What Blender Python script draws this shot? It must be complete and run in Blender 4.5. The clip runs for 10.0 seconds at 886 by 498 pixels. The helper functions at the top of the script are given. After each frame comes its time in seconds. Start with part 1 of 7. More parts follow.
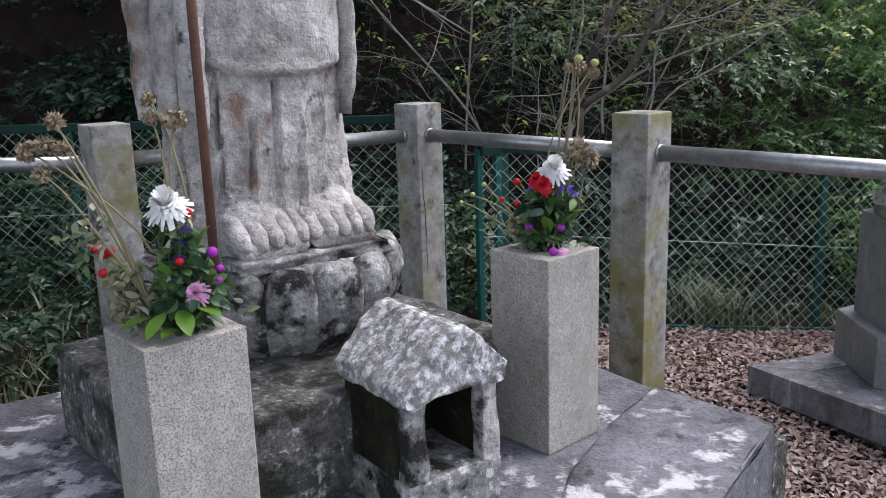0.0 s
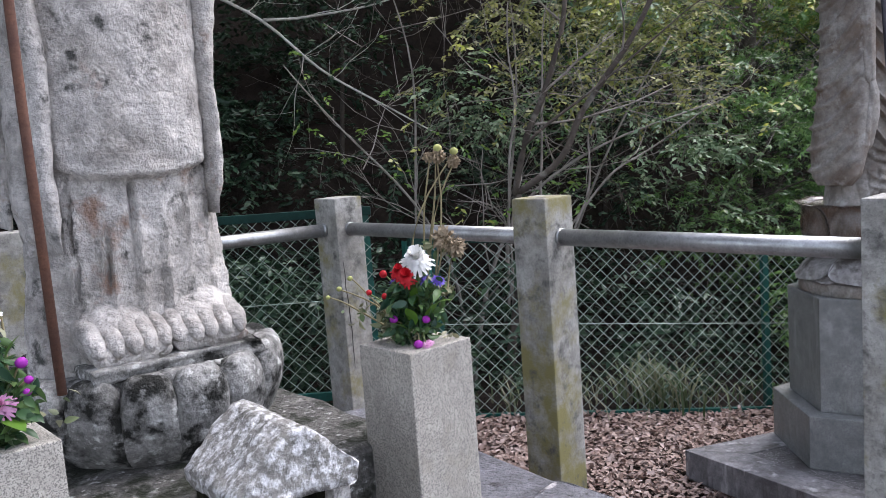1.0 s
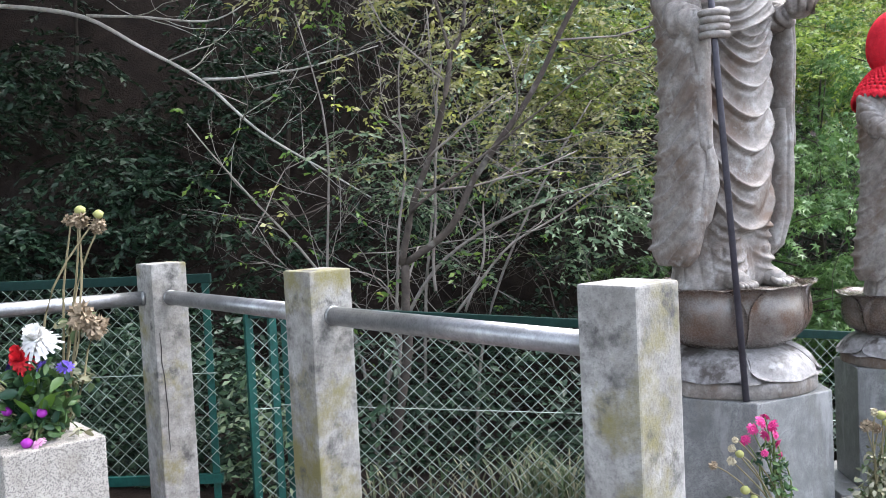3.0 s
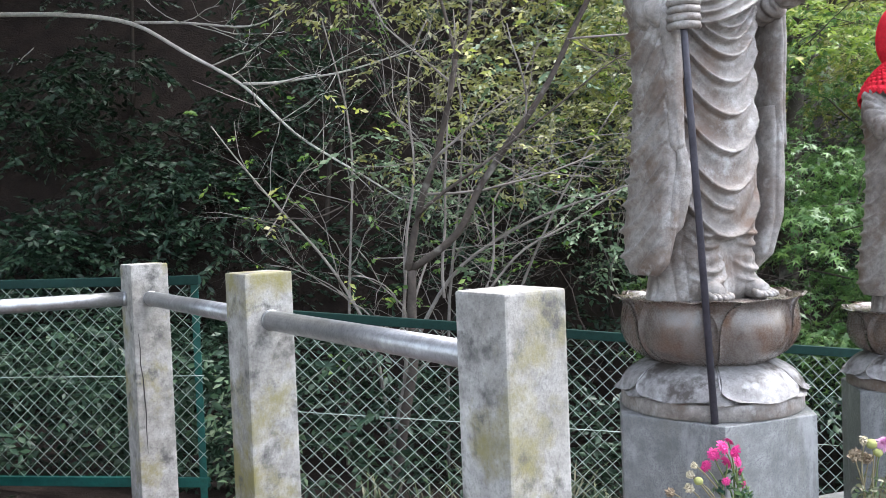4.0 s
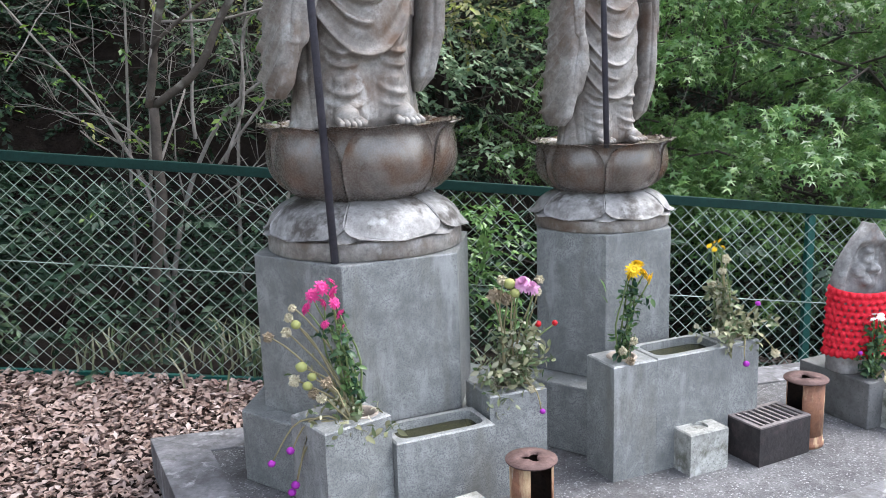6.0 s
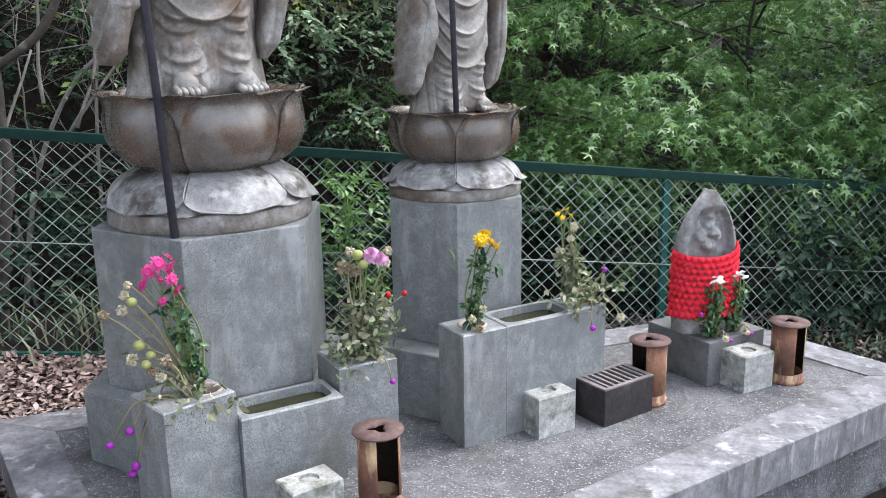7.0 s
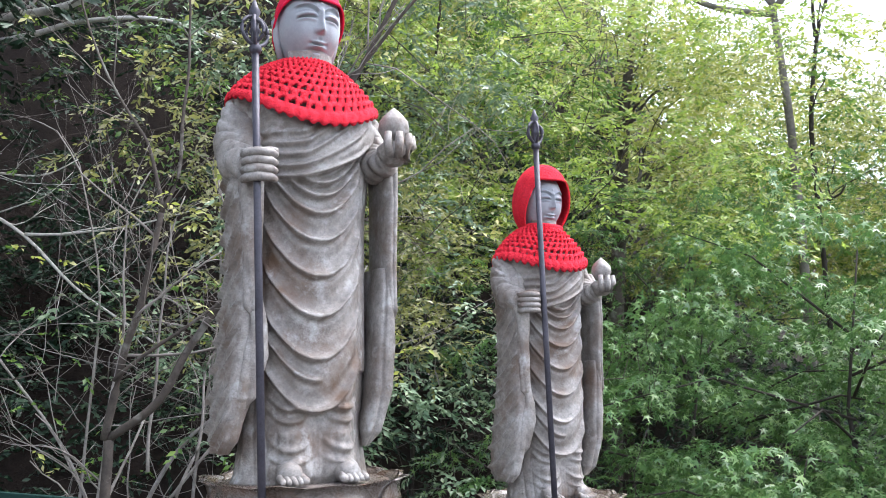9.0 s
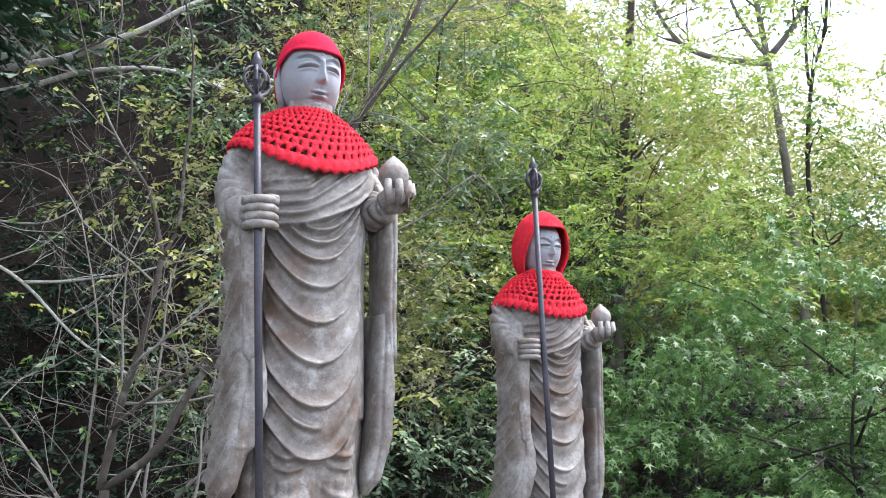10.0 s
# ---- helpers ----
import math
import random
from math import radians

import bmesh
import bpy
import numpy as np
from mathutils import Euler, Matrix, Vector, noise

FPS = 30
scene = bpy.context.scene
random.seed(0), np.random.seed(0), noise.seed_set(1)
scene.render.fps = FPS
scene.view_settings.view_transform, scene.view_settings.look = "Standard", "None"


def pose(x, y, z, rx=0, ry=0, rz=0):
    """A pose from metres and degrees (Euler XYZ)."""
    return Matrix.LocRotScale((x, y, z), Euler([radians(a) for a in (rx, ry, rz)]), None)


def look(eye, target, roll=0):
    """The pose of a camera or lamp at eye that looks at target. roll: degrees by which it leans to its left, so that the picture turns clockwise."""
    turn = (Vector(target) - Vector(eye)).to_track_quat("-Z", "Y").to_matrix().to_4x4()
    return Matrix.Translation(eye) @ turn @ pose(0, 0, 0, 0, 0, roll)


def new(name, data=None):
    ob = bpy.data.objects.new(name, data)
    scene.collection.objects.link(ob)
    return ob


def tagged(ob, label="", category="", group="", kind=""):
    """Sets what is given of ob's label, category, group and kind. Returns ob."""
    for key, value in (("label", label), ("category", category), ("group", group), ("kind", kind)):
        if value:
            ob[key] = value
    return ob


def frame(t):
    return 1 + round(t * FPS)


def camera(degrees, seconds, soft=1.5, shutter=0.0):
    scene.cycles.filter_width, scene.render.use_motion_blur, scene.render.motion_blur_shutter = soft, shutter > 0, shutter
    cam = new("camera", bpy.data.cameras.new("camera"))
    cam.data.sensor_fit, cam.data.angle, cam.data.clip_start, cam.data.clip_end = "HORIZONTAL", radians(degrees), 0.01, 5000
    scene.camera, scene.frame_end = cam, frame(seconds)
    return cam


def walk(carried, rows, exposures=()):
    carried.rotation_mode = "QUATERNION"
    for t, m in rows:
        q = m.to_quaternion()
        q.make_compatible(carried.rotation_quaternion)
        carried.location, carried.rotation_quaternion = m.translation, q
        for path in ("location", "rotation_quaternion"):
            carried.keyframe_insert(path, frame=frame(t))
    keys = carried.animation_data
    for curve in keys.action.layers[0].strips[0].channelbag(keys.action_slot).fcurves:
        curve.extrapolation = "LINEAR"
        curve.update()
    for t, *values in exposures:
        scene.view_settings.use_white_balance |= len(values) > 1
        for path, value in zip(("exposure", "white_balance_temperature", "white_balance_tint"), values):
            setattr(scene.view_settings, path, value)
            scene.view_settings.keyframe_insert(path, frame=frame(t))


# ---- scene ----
cam = camera(53.5, 10.0, 0.8)
PATH = [
    (0, (0.198, 0.167, 1.381), (0.127, 2.114, 0.928), -1.8),
    (0.5, (0.279, 0.219, 1.363), (0.134, 2.173, 0.964), -5.3),
    (1, (0.543, 0.228, 1.363), (0.475, 2.211, 1.11), -4.3),
    (1.5, (0.775, 0.303, 1.334), (0.904, 2.282, 1.076), -5.0),
    (2, (0.97, 0.429, 1.329), (1.152, 2.41, 1.123), -6.0),
    (2.5, (1.175, 0.513, 1.318), (1.153, 2.509, 1.199), -4.7),
    (3, (1.389, 0.626, 1.306), (1.231, 2.617, 1.209), -2.8),
    (4.5, (2.03, 0.929, 1.221), (1.629, 2.887, 1.158), -2.4),
    (5, (2.291, 1.083, 1.158), (1.986, 3.052, 0.98), -1.8),
    (6.5, (2.707, 1.24, 1.126), (2.546, 3.182, 0.674), -1.8),
    (7, (2.747, 1.249, 1.146), (2.764, 3.19, 0.662), -1.0),
    (7.5, (2.77, 1.242, 1.154), (2.956, 3.181, 0.7), -0.8),
    (8, (2.749, 1.246, 1.146), (2.886, 3.21, 0.794), -2.7),
    (8.5, (2.725, 1.248, 1.259), (2.622, 3.245, 1.21), -1.8),
    (9, (2.722, 1.216, 1.253), (2.557, 3.186, 1.553), -0.7),
    (9.5, (2.721, 1.209, 1.25), (2.562, 3.16, 1.658), -0.6),
    (10, (2.721, 1.209, 1.251), (2.561, 3.16, 1.656), -0.8),
]
EXPOSURES = [(0.0, 0.23, 6500, 16), (1.0, 0.5, 6500, 16), (1.5, 0.68, 6500, 15), (2.5, 0.97, 6500, 15), (3.0, 1.14, 6500, 14), (4.5, 1.24, 6500, 12), (5.0, 1.22, 6500, 11),
             (6.5, 0.85, 6500, 11), (7.5, 0.83, 6500, 11), (8.5, 1.1, 6500, 11), (9.0, 1.12, 6400, 14), (10.0, 1.07, 6450, 13)]
walk(cam, [(t, look(eye, target, roll)) for t, eye, target, roll in PATH], EXPOSURES)

# ---- light ----
world = bpy.data.worlds.new("sky")
scene.world = world
world.use_nodes = True
wn = world.node_tree.nodes
sky = wn.new("ShaderNodeTexSky")
sky.sky_type = "NISHITA"
sky.sun_disc = False
sky.sun_elevation = radians(62)
sky.sun_rotation = radians(62)
sky.air_density, sky.dust_density, sky.ozone_density = 1.0, 2.0, 1.5
haze = wn.new("ShaderNodeHueSaturation")
haze.inputs["Saturation"].default_value, haze.inputs["Value"].default_value = 0.55, 2.6
world.node_tree.links.new(sky.outputs[0], haze.inputs["Color"])
world.node_tree.links.new(haze.outputs[0], wn["Background"].inputs[0])
wn["Background"].inputs[1].default_value = 0.15
sun = new("sun", bpy.data.lights.new("sun", "SUN"))
sun.data.energy, sun.data.angle, sun.data.color = 2.0, radians(40), (0.95, 0.98, 1.0)
sun.matrix_world = look((11, 8.8, 19), (2, 4, 0))


# ---- materials ----
def rgba(c):
    return (c[0], c[1], c[2], 1.0)


def mat(name, c1, c2, scale=6.0, rough=0.8, metal=0.0, bump=0.2, grain=120.0, speck=0.0, speck_c=(0.05, 0.05, 0.05),
        stain=None, stain_at=0.55, stain_scale=3.0, stain_soft=0.12, stain2=None, stain2_at=0.6, stain2_scale=9.0, streak=False,
        spec=0.4, rough_var=0.12, deep=0.004, vary=0.0, mottle=0.22, fine_dark=0.55):
    """Two tones by broad noise, fine grain, specks, up to two kinds of stain, relief by the grain."""
    m = bpy.data.materials.new(name)
    m.use_nodes = True
    nt = m.node_tree
    N, L = nt.nodes, nt.links
    b = N["Principled BSDF"]
    own = N.new("ShaderNodeVectorMath")
    own.operation = "MULTIPLY_ADD"
    own.inputs[1].default_value = (31.0, 17.0, 23.0)
    L.new(N.new("ShaderNodeObjectInfo").outputs["Random"], own.inputs[0])
    L.new(N.new("ShaderNodeTexCoord").outputs["Object"], own.inputs[2])
    co = own.outputs[0]

    def noise_at(sc, detail=6.0, ro=0.6, stretch=None):
        n = N.new("ShaderNodeTexNoise")
        n.inputs["Scale"].default_value, n.inputs["Detail"].default_value, n.inputs["Roughness"].default_value = sc, detail, ro
        if stretch:
            mp = N.new("ShaderNodeMapping")
            mp.inputs["Scale"].default_value = stretch
            L.new(co, mp.inputs[0])
            L.new(mp.outputs[0], n.inputs["Vector"])
        else:
            L.new(co, n.inputs["Vector"])
        return n.outputs["Fac"]

    def ramp(v, lo, hi):
        r = N.new("ShaderNodeMapRange")
        r.inputs[1].default_value, r.inputs[2].default_value = lo, hi
        L.new(v, r.inputs[0])
        return r.outputs[0]

    def mix(f, a, c, mode="MIX"):
        x = N.new("ShaderNodeMix")
        x.data_type, x.blend_type = "RGBA", mode
        if isinstance(f, float):
            x.inputs[0].default_value = f
        else:
            L.new(f, x.inputs[0])
        for sock, v in ((x.inputs[6], a), (x.inputs[7], c)):
            if isinstance(v, tuple):
                sock.default_value = rgba(v)
            else:
                L.new(v, sock)
        return x.outputs[2]

    col = mix(ramp(noise_at(scale), 0.3, 0.7), c1, c2)
    fine = noise_at(grain, 3.0, 0.7)
    dark = tuple(v * fine_dark for v in c1)
    col = mix(ramp(fine, 0.5, 0.85), col, dark)
    if mottle:
        blot = N.new("ShaderNodeMapRange")
        blot.inputs[1].default_value, blot.inputs[2].default_value = 0.3, 0.7
        blot.inputs[3].default_value, blot.inputs[4].default_value = 1.0 - mottle, 1.0 + mottle
        L.new(noise_at(scale * 4.3, 7.0, 0.7), blot.inputs[0])
        shade = N.new("ShaderNodeHueSaturation")
        L.new(blot.outputs[0], shade.inputs["Value"])
        L.new(col, shade.inputs["Color"])
        col = shade.outputs[0]
    if speck:
        vo = N.new("ShaderNodeTexVoronoi")
        vo.inputs["Scale"].default_value = grain * 2.2
        L.new(co, vo.inputs["Vector"])
        col = mix(ramp(vo.outputs["Color"], 1.0 - speck, 1.0 - speck + 0.08), col, speck_c)
    for st, at, sc in ((stain, stain_at, stain_scale), (stain2, stain2_at, stain2_scale)):
        if st:
            col = mix(ramp(noise_at(sc, 8.0, 0.65, (1.6, 1.6, 0.35) if streak else None), at, at + stain_soft), col, st)
    if vary:
        oi = N.new("ShaderNodeObjectInfo")
        hs = N.new("ShaderNodeHueSaturation")
        L.new(ramp(oi.outputs["Random"], 0.0, 1.0), hs.inputs["Value"])
        hs.inputs["Value"].default_value = 1.0
        mr = N.new("ShaderNodeMapRange")
        mr.inputs[3].default_value, mr.inputs[4].default_value = 1.0 - vary, 1.0 + vary
        L.new(oi.outputs["Random"], mr.inputs[0])
        L.new(mr.outputs[0], hs.inputs["Value"])
        L.new(col, hs.inputs["Color"])
        col = hs.outputs[0]
    L.new(col, b.inputs["Base Color"])
    rr = N.new("ShaderNodeMapRange")
    rr.inputs[3].default_value, rr.inputs[4].default_value = max(0.05, rough - rough_var), min(1.0, rough + rough_var)
    L.new(fine, rr.inputs[0])
    L.new(rr.outputs[0], b.inputs["Roughness"])
    b.inputs["Metallic"].default_value = metal
    b.inputs["Specular IOR Level"].default_value = spec
    if bump:
        bp = N.new("ShaderNodeBump")
        bp.inputs["Strength"].default_value, bp.inputs["Distance"].default_value = bump, deep
        mm = N.new("ShaderNodeMath")
        mm.operation = "ADD"
        L.new(fine, mm.inputs[0])
        L.new(noise_at(grain * 0.2, 4.0), mm.inputs[1])
        L.new(mm.outputs[0], bp.inputs["Height"])
        L.new(bp.outputs[0], b.inputs["Normal"])
    return m


def leaf_mat(name, tones, rough=0.45, trans=0.25, spec=0.35):
    """Leaves in several tones, one tone to a leaf, a little light going through."""
    m = bpy.data.materials.new(name)
    m.use_nodes = True
    nt = m.node_tree
    N, L = nt.nodes, nt.links
    b = N["Principled BSDF"]
    g = N.new("ShaderNodeNewGeometry")
    r = N.new("ShaderNodeValToRGB")
    while len(r.color_ramp.elements) < len(tones):
        r.color_ramp.elements.new(0.5)
    for k, c in enumerate(tones):
        r.color_ramp.elements[k].position = k / max(1, len(tones) - 1)
        r.color_ramp.elements[k].color = rgba(c)
    L.new(g.outputs["Random Per Island"], r.inputs[0])
    L.new(r.outputs[0], b.inputs["Base Color"])
    b.inputs["Roughness"].default_value = rough
    b.inputs["Specular IOR Level"].default_value = spec
    if trans:
        t = N.new("ShaderNodeBsdfTranslucent")
        x = N.new("ShaderNodeMixShader")
        x.inputs[0].default_value = trans
        L.new(r.outputs[0], t.inputs[0])
        L.new(b.outputs[0], x.inputs[1])
        L.new(t.outputs[0], x.inputs[2])
        L.new(x.outputs[0], N["Material Output"].inputs[0])
    return m


M_GRANITE = mat("pale_granite", (0.43, 0.405, 0.36), (0.33, 0.31, 0.275), 6, 0.75, speck=0.42, speck_c=(0.17, 0.16, 0.145), grain=190, bump=0.25,
                stain=(0.27, 0.24, 0.175), stain_at=0.56, stain_soft=0.25, stain2=(0.20, 0.185, 0.16), stain2_at=0.58, stain2_scale=60, mottle=0.2, fine_dark=0.4)
M_POST = mat("weathered_concrete", (0.36, 0.355, 0.335), (0.22, 0.21, 0.185), 5, 0.88, grain=120, bump=0.45, deep=0.004, stain=(0.20, 0.18, 0.075), stain_at=0.51, stain_scale=3.6,
             stain2=(0.085, 0.083, 0.078), stain2_at=0.545, stain2_scale=12, stain_soft=0.13, mottle=0.4, fine_dark=0.4)
M_PED = mat("grey_granite", (0.268, 0.276, 0.268), (0.178, 0.186, 0.178), 5, 0.42, grain=210, bump=0.2, speck=0.40, speck_c=(0.125, 0.13, 0.135),
            stain=(0.13, 0.122, 0.10), stain_at=0.55, stain_scale=4.0, streak=True, stain_soft=0.2, stain2=(0.34, 0.345, 0.345), stain2_at=0.56, stain2_scale=9, mottle=0.34, fine_dark=0.35, rough_var=0.2)
M_LICHEN = mat("lichened_roof_stone", (0.29, 0.28, 0.265), (0.15, 0.145, 0.13), 7, 0.9, grain=90, bump=0.9, deep=0.008, stain=(0.66, 0.66, 0.67), stain_at=0.46, stain_scale=44, stain_soft=0.16,
               stain2=(0.03, 0.032, 0.02), stain2_at=0.60, stain2_scale=30, mottle=0.45)
M_OLD = mat("old_lichened_stone", (0.33, 0.325, 0.31), (0.11, 0.107, 0.10), 9, 0.9, grain=75, bump=0.9, deep=0.010, stain=(0.56, 0.56, 0.54), stain_at=0.55, stain_scale=24, stain_soft=0.10,
            stain2=(0.010, 0.010, 0.008), stain2_at=0.485, stain2_scale=8, mottle=0.5, fine_dark=0.25)
# Black moss outside; on inner walls the near-black also paints the hollow's shade.
M_MOSSSHADE = mat("moss_and_shade_stone", (0.030, 0.032, 0.018), (0.010, 0.011, 0.007), 9, 0.95, grain=60, bump=1.0, deep=0.015, stain=(0.13, 0.13, 0.115), stain_at=0.63, stain_scale=12, spec=0.15, mottle=0.5)
M_OLDDARK = mat("dark_mossy_stone", (0.15, 0.145, 0.135), (0.045, 0.044, 0.04), 14, 0.9, grain=70, bump=1.0, deep=0.014, stain=(0.40, 0.40, 0.39), stain_at=0.56, stain_scale=38, stain_soft=0.10,
                stain2=(0.013, 0.016, 0.008), stain2_at=0.50, stain2_scale=9, mottle=0.6, fine_dark=0.3)
M_OLDSTATUE = mat("worn_statue_stone", (0.56, 0.535, 0.51), (0.29, 0.265, 0.24), 5, 0.9, grain=75, bump=1.0, deep=0.012, stain=(0.25, 0.165, 0.125), stain_at=0.56, stain_scale=4.5,
                  stain2=(0.06, 0.06, 0.055), stain2_at=0.57, stain2_scale=12, stain_soft=0.09, mottle=0.42, fine_dark=0.35)
M_STATUE = mat("cast_statue_stone", (0.32, 0.302, 0.28), (0.15, 0.124, 0.104), 11, 0.5, grain=170, bump=0.5, stain=(0.125, 0.078, 0.05), stain_at=0.485, stain_scale=6, stain_soft=0.2,
               stain2=(0.45, 0.44, 0.42), stain2_at=0.555, stain2_scale=17, mottle=0.36, fine_dark=0.45, spec=0.5)
M_FACE = mat("smooth_statue_stone", (0.34, 0.36, 0.385), (0.26, 0.275, 0.295), 9, 0.5, grain=220, bump=0.12, mottle=0.10, fine_dark=0.8)
M_PETAL = mat("lichened_petal_stone", (0.35, 0.34, 0.33), (0.18, 0.17, 0.16), 9, 0.6, grain=150, bump=0.35, stain=(0.07, 0.06, 0.052), stain_at=0.50, stain_scale=10, stain_soft=0.12,
              stain2=(0.46, 0.455, 0.445), stain2_at=0.56, stain2_scale=9, mottle=0.4)
M_LOTUS = mat("brown_stained_lotus", (0.165, 0.145, 0.13), (0.075, 0.05, 0.035), 6, 0.27, grain=200, bump=0.15, stain=(0.085, 0.038, 0.016), stain_at=0.50, stain_scale=7, stain_soft=0.2,
              stain2=(0.035, 0.03, 0.027), stain2_at=0.56, stain2_scale=11, spec=0.8, mottle=0.45, rough_var=0.2)
M_PALE = mat("pale_cube_granite", (0.37, 0.37, 0.345), (0.22, 0.22, 0.20), 11, 0.82, grain=150, bump=0.25, speck=0.2, speck_c=(0.17, 0.17, 0.16), stain=(0.115, 0.115, 0.09), stain_at=0.53, stain_scale=13,
             stain2=(0.45, 0.45, 0.44), stain2_at=0.58, stain2_scale=16, mottle=0.4)
M_RIM = mat("concrete_rim", (0.235, 0.232, 0.24), (0.105, 0.103, 0.11), 5, 0.85, grain=100, bump=0.5, stain=(0.085, 0.082, 0.08), stain_at=0.51, stain_scale=8, streak=True,
            stain2=(0.42, 0.42, 0.425), stain2_at=0.57, stain2_scale=9, stain_soft=0.14, mottle=0.42)
M_FLOOR = mat("washed_aggregate", (0.15, 0.147, 0.15), (0.085, 0.083, 0.086), 5, 0.8, grain=115, bump=1.0, deep=0.008, speck=0.22, speck_c=(0.30, 0.30, 0.30), mottle=0.4, fine_dark=0.25,
              stain=(0.07, 0.066, 0.062), stain_at=0.56, stain_scale=3)
M_TERRACE = mat("terrace_stone", (0.19, 0.19, 0.21), (0.07, 0.07, 0.08), 4, 0.62, grain=70, bump=1.0, deep=0.010, stain=(0.50, 0.48, 0.49), stain_at=0.55, stain_scale=6.0, stain_soft=0.06,
                stain2=(0.035, 0.035, 0.034), stain2_at=0.57, stain2_scale=9, mottle=0.5, fine_dark=0.3)
M_STEEL = mat("galvanised_steel", (0.40, 0.41, 0.415), (0.27, 0.275, 0.275), 9, 0.42, metal=0.85, grain=150, bump=0.08, stain=(0.25, 0.25, 0.24), stain_at=0.56, stain_scale=6)
M_GREEN = mat("green_painted_steel", (0.008, 0.10, 0.08), (0.006, 0.065, 0.055), 9, 0.45, grain=120, bump=0.1)
M_RAILGREEN = mat("dark_green_rail", (0.006, 0.034, 0.027), (0.004, 0.024, 0.02), 9, 0.65, grain=120, bump=0.1, spec=0.2)
M_WIRE = mat("fence_wire", (0.40, 0.46, 0.41), (0.26, 0.33, 0.285), 20, 0.5, metal=0.2, grain=80, bump=0.0)
M_RUST = mat("rusty_iron", (0.24, 0.11, 0.06), (0.12, 0.06, 0.045), 14, 0.85, grain=90, bump=0.4, stain=(0.50, 0.36, 0.21), stain_at=0.52, stain_scale=9, stain2=(0.46, 0.45, 0.43),
             stain2_at=0.58, stain2_scale=12, streak=True)
M_RUSTCAP = mat("rusty_lid", (0.13, 0.075, 0.065), (0.075, 0.045, 0.042), 20, 0.8, grain=120, bump=0.4, stain=(0.2, 0.13, 0.11), stain_at=0.58, stain_scale=14)
M_IRON = mat("black_iron", (0.036, 0.031, 0.032), (0.018, 0.016, 0.017), 14, 0.42, grain=100, bump=0.25, stain=(0.075, 0.055, 0.055), stain_at=0.53, stain_scale=18, stain_soft=0.2, mottle=0.4)
# Near-black for the candle shelters' insides, their shade put into the colour.
M_SHADELINING = mat("shade_black", (0.014, 0.012, 0.011), (0.03, 0.018, 0.013), 16, 0.95, grain=90, bump=0.3, spec=0.1)
M_SLAT = mat("worn_iron", (0.21, 0.185, 0.18), (0.12, 0.10, 0.098), 20, 0.5, grain=100, bump=0.2)
M_PEDDARK = mat("damp_dark_granite", (0.16, 0.16, 0.158), (0.085, 0.085, 0.084), 4, 0.5, grain=150, bump=0.15, speck=0.2, speck_c=(0.07, 0.07, 0.07), stain=(0.045, 0.046, 0.04), stain_at=0.53, stain_scale=6, mottle=0.35)
M_STAFF = mat("dark_metal_staff", (0.075, 0.072, 0.088), (0.042, 0.04, 0.052), 12, 0.5, metal=0.3, grain=100, bump=0.1)
M_STAFFRUST = mat("rusty_staff", (0.15, 0.07, 0.045), (0.09, 0.045, 0.035), 20, 0.85, grain=100, bump=0.3)
M_YARN = mat("red_yarn", (0.88, 0.045, 0.07), (0.74, 0.024, 0.042), 40, 0.95, grain=260, bump=0.9, deep=0.008, spec=0.1, mottle=0.2)
M_CAP = mat("red_felt", (0.68, 0.022, 0.062), (0.58, 0.016, 0.05), 12, 0.95, grain=400, bump=0.3, spec=0.1)
M_SOIL = mat("leaf_mould", (0.032, 0.024, 0.020), (0.012, 0.009, 0.008), 5, 1.0, grain=50, bump=0.8, deep=0.02, spec=0.1)
M_GRIT = mat("grey_grit", (0.30, 0.285, 0.275), (0.20, 0.185, 0.175), 3, 0.95, grain=80, bump=0.7, deep=0.008, speck=0.06, speck_c=(0.5, 0.48, 0.46), stain=(0.13, 0.11, 0.095), stain_at=0.55)
M_GRITSTONE = mat("dark_paving", (0.17, 0.16, 0.165), (0.11, 0.105, 0.11), 4, 0.8, grain=90, bump=0.4, stain=(0.30, 0.29, 0.29), stain_at=0.6, stain_scale=5)
M_BARK = mat("grey_bark", (0.105, 0.088, 0.074), (0.055, 0.047, 0.041), 8, 0.95, grain=45, bump=0.6, stain=(0.22, 0.21, 0.185), stain_at=0.57, stain_scale=5, spec=0.15)
M_BARKDARK = mat("dark_bark", (0.06, 0.05, 0.042), (0.035, 0.03, 0.027), 8, 0.95, grain=45, bump=0.6, spec=0.1)
M_TWIG = mat("pale_twig", (0.29, 0.265, 0.24), (0.16, 0.142, 0.125), 8, 0.9, grain=60, bump=0.3, spec=0.15)
M_WHITEBARK = mat("whitish_bark", (0.62, 0.60, 0.56), (0.42, 0.40, 0.36), 6, 0.85, grain=50, bump=0.4, stain=(0.20, 0.185, 0.16), stain_at=0.58, stain_scale=7, spec=0.2)
M_WATER = mat("still_water", (0.035, 0.034, 0.012), (0.02, 0.02, 0.007), 8, 0.06, grain=30, bump=0.02, spec=0.3, rough_var=0.02)
M_PALEBARK = mat("pale_bark", (0.24, 0.215, 0.19), (0.14, 0.125, 0.112), 7, 0.9, grain=50, bump=0.4, stain=(0.12, 0.105, 0.09), stain_at=0.57, stain_scale=6, spec=0.15)
M_LITTER = leaf_mat("dead_leaves", [(0.15, 0.095, 0.08), (0.24, 0.17, 0.145), (0.34, 0.26, 0.23), (0.19, 0.125, 0.105), (0.44, 0.36, 0.335)], 0.65, 0.0)
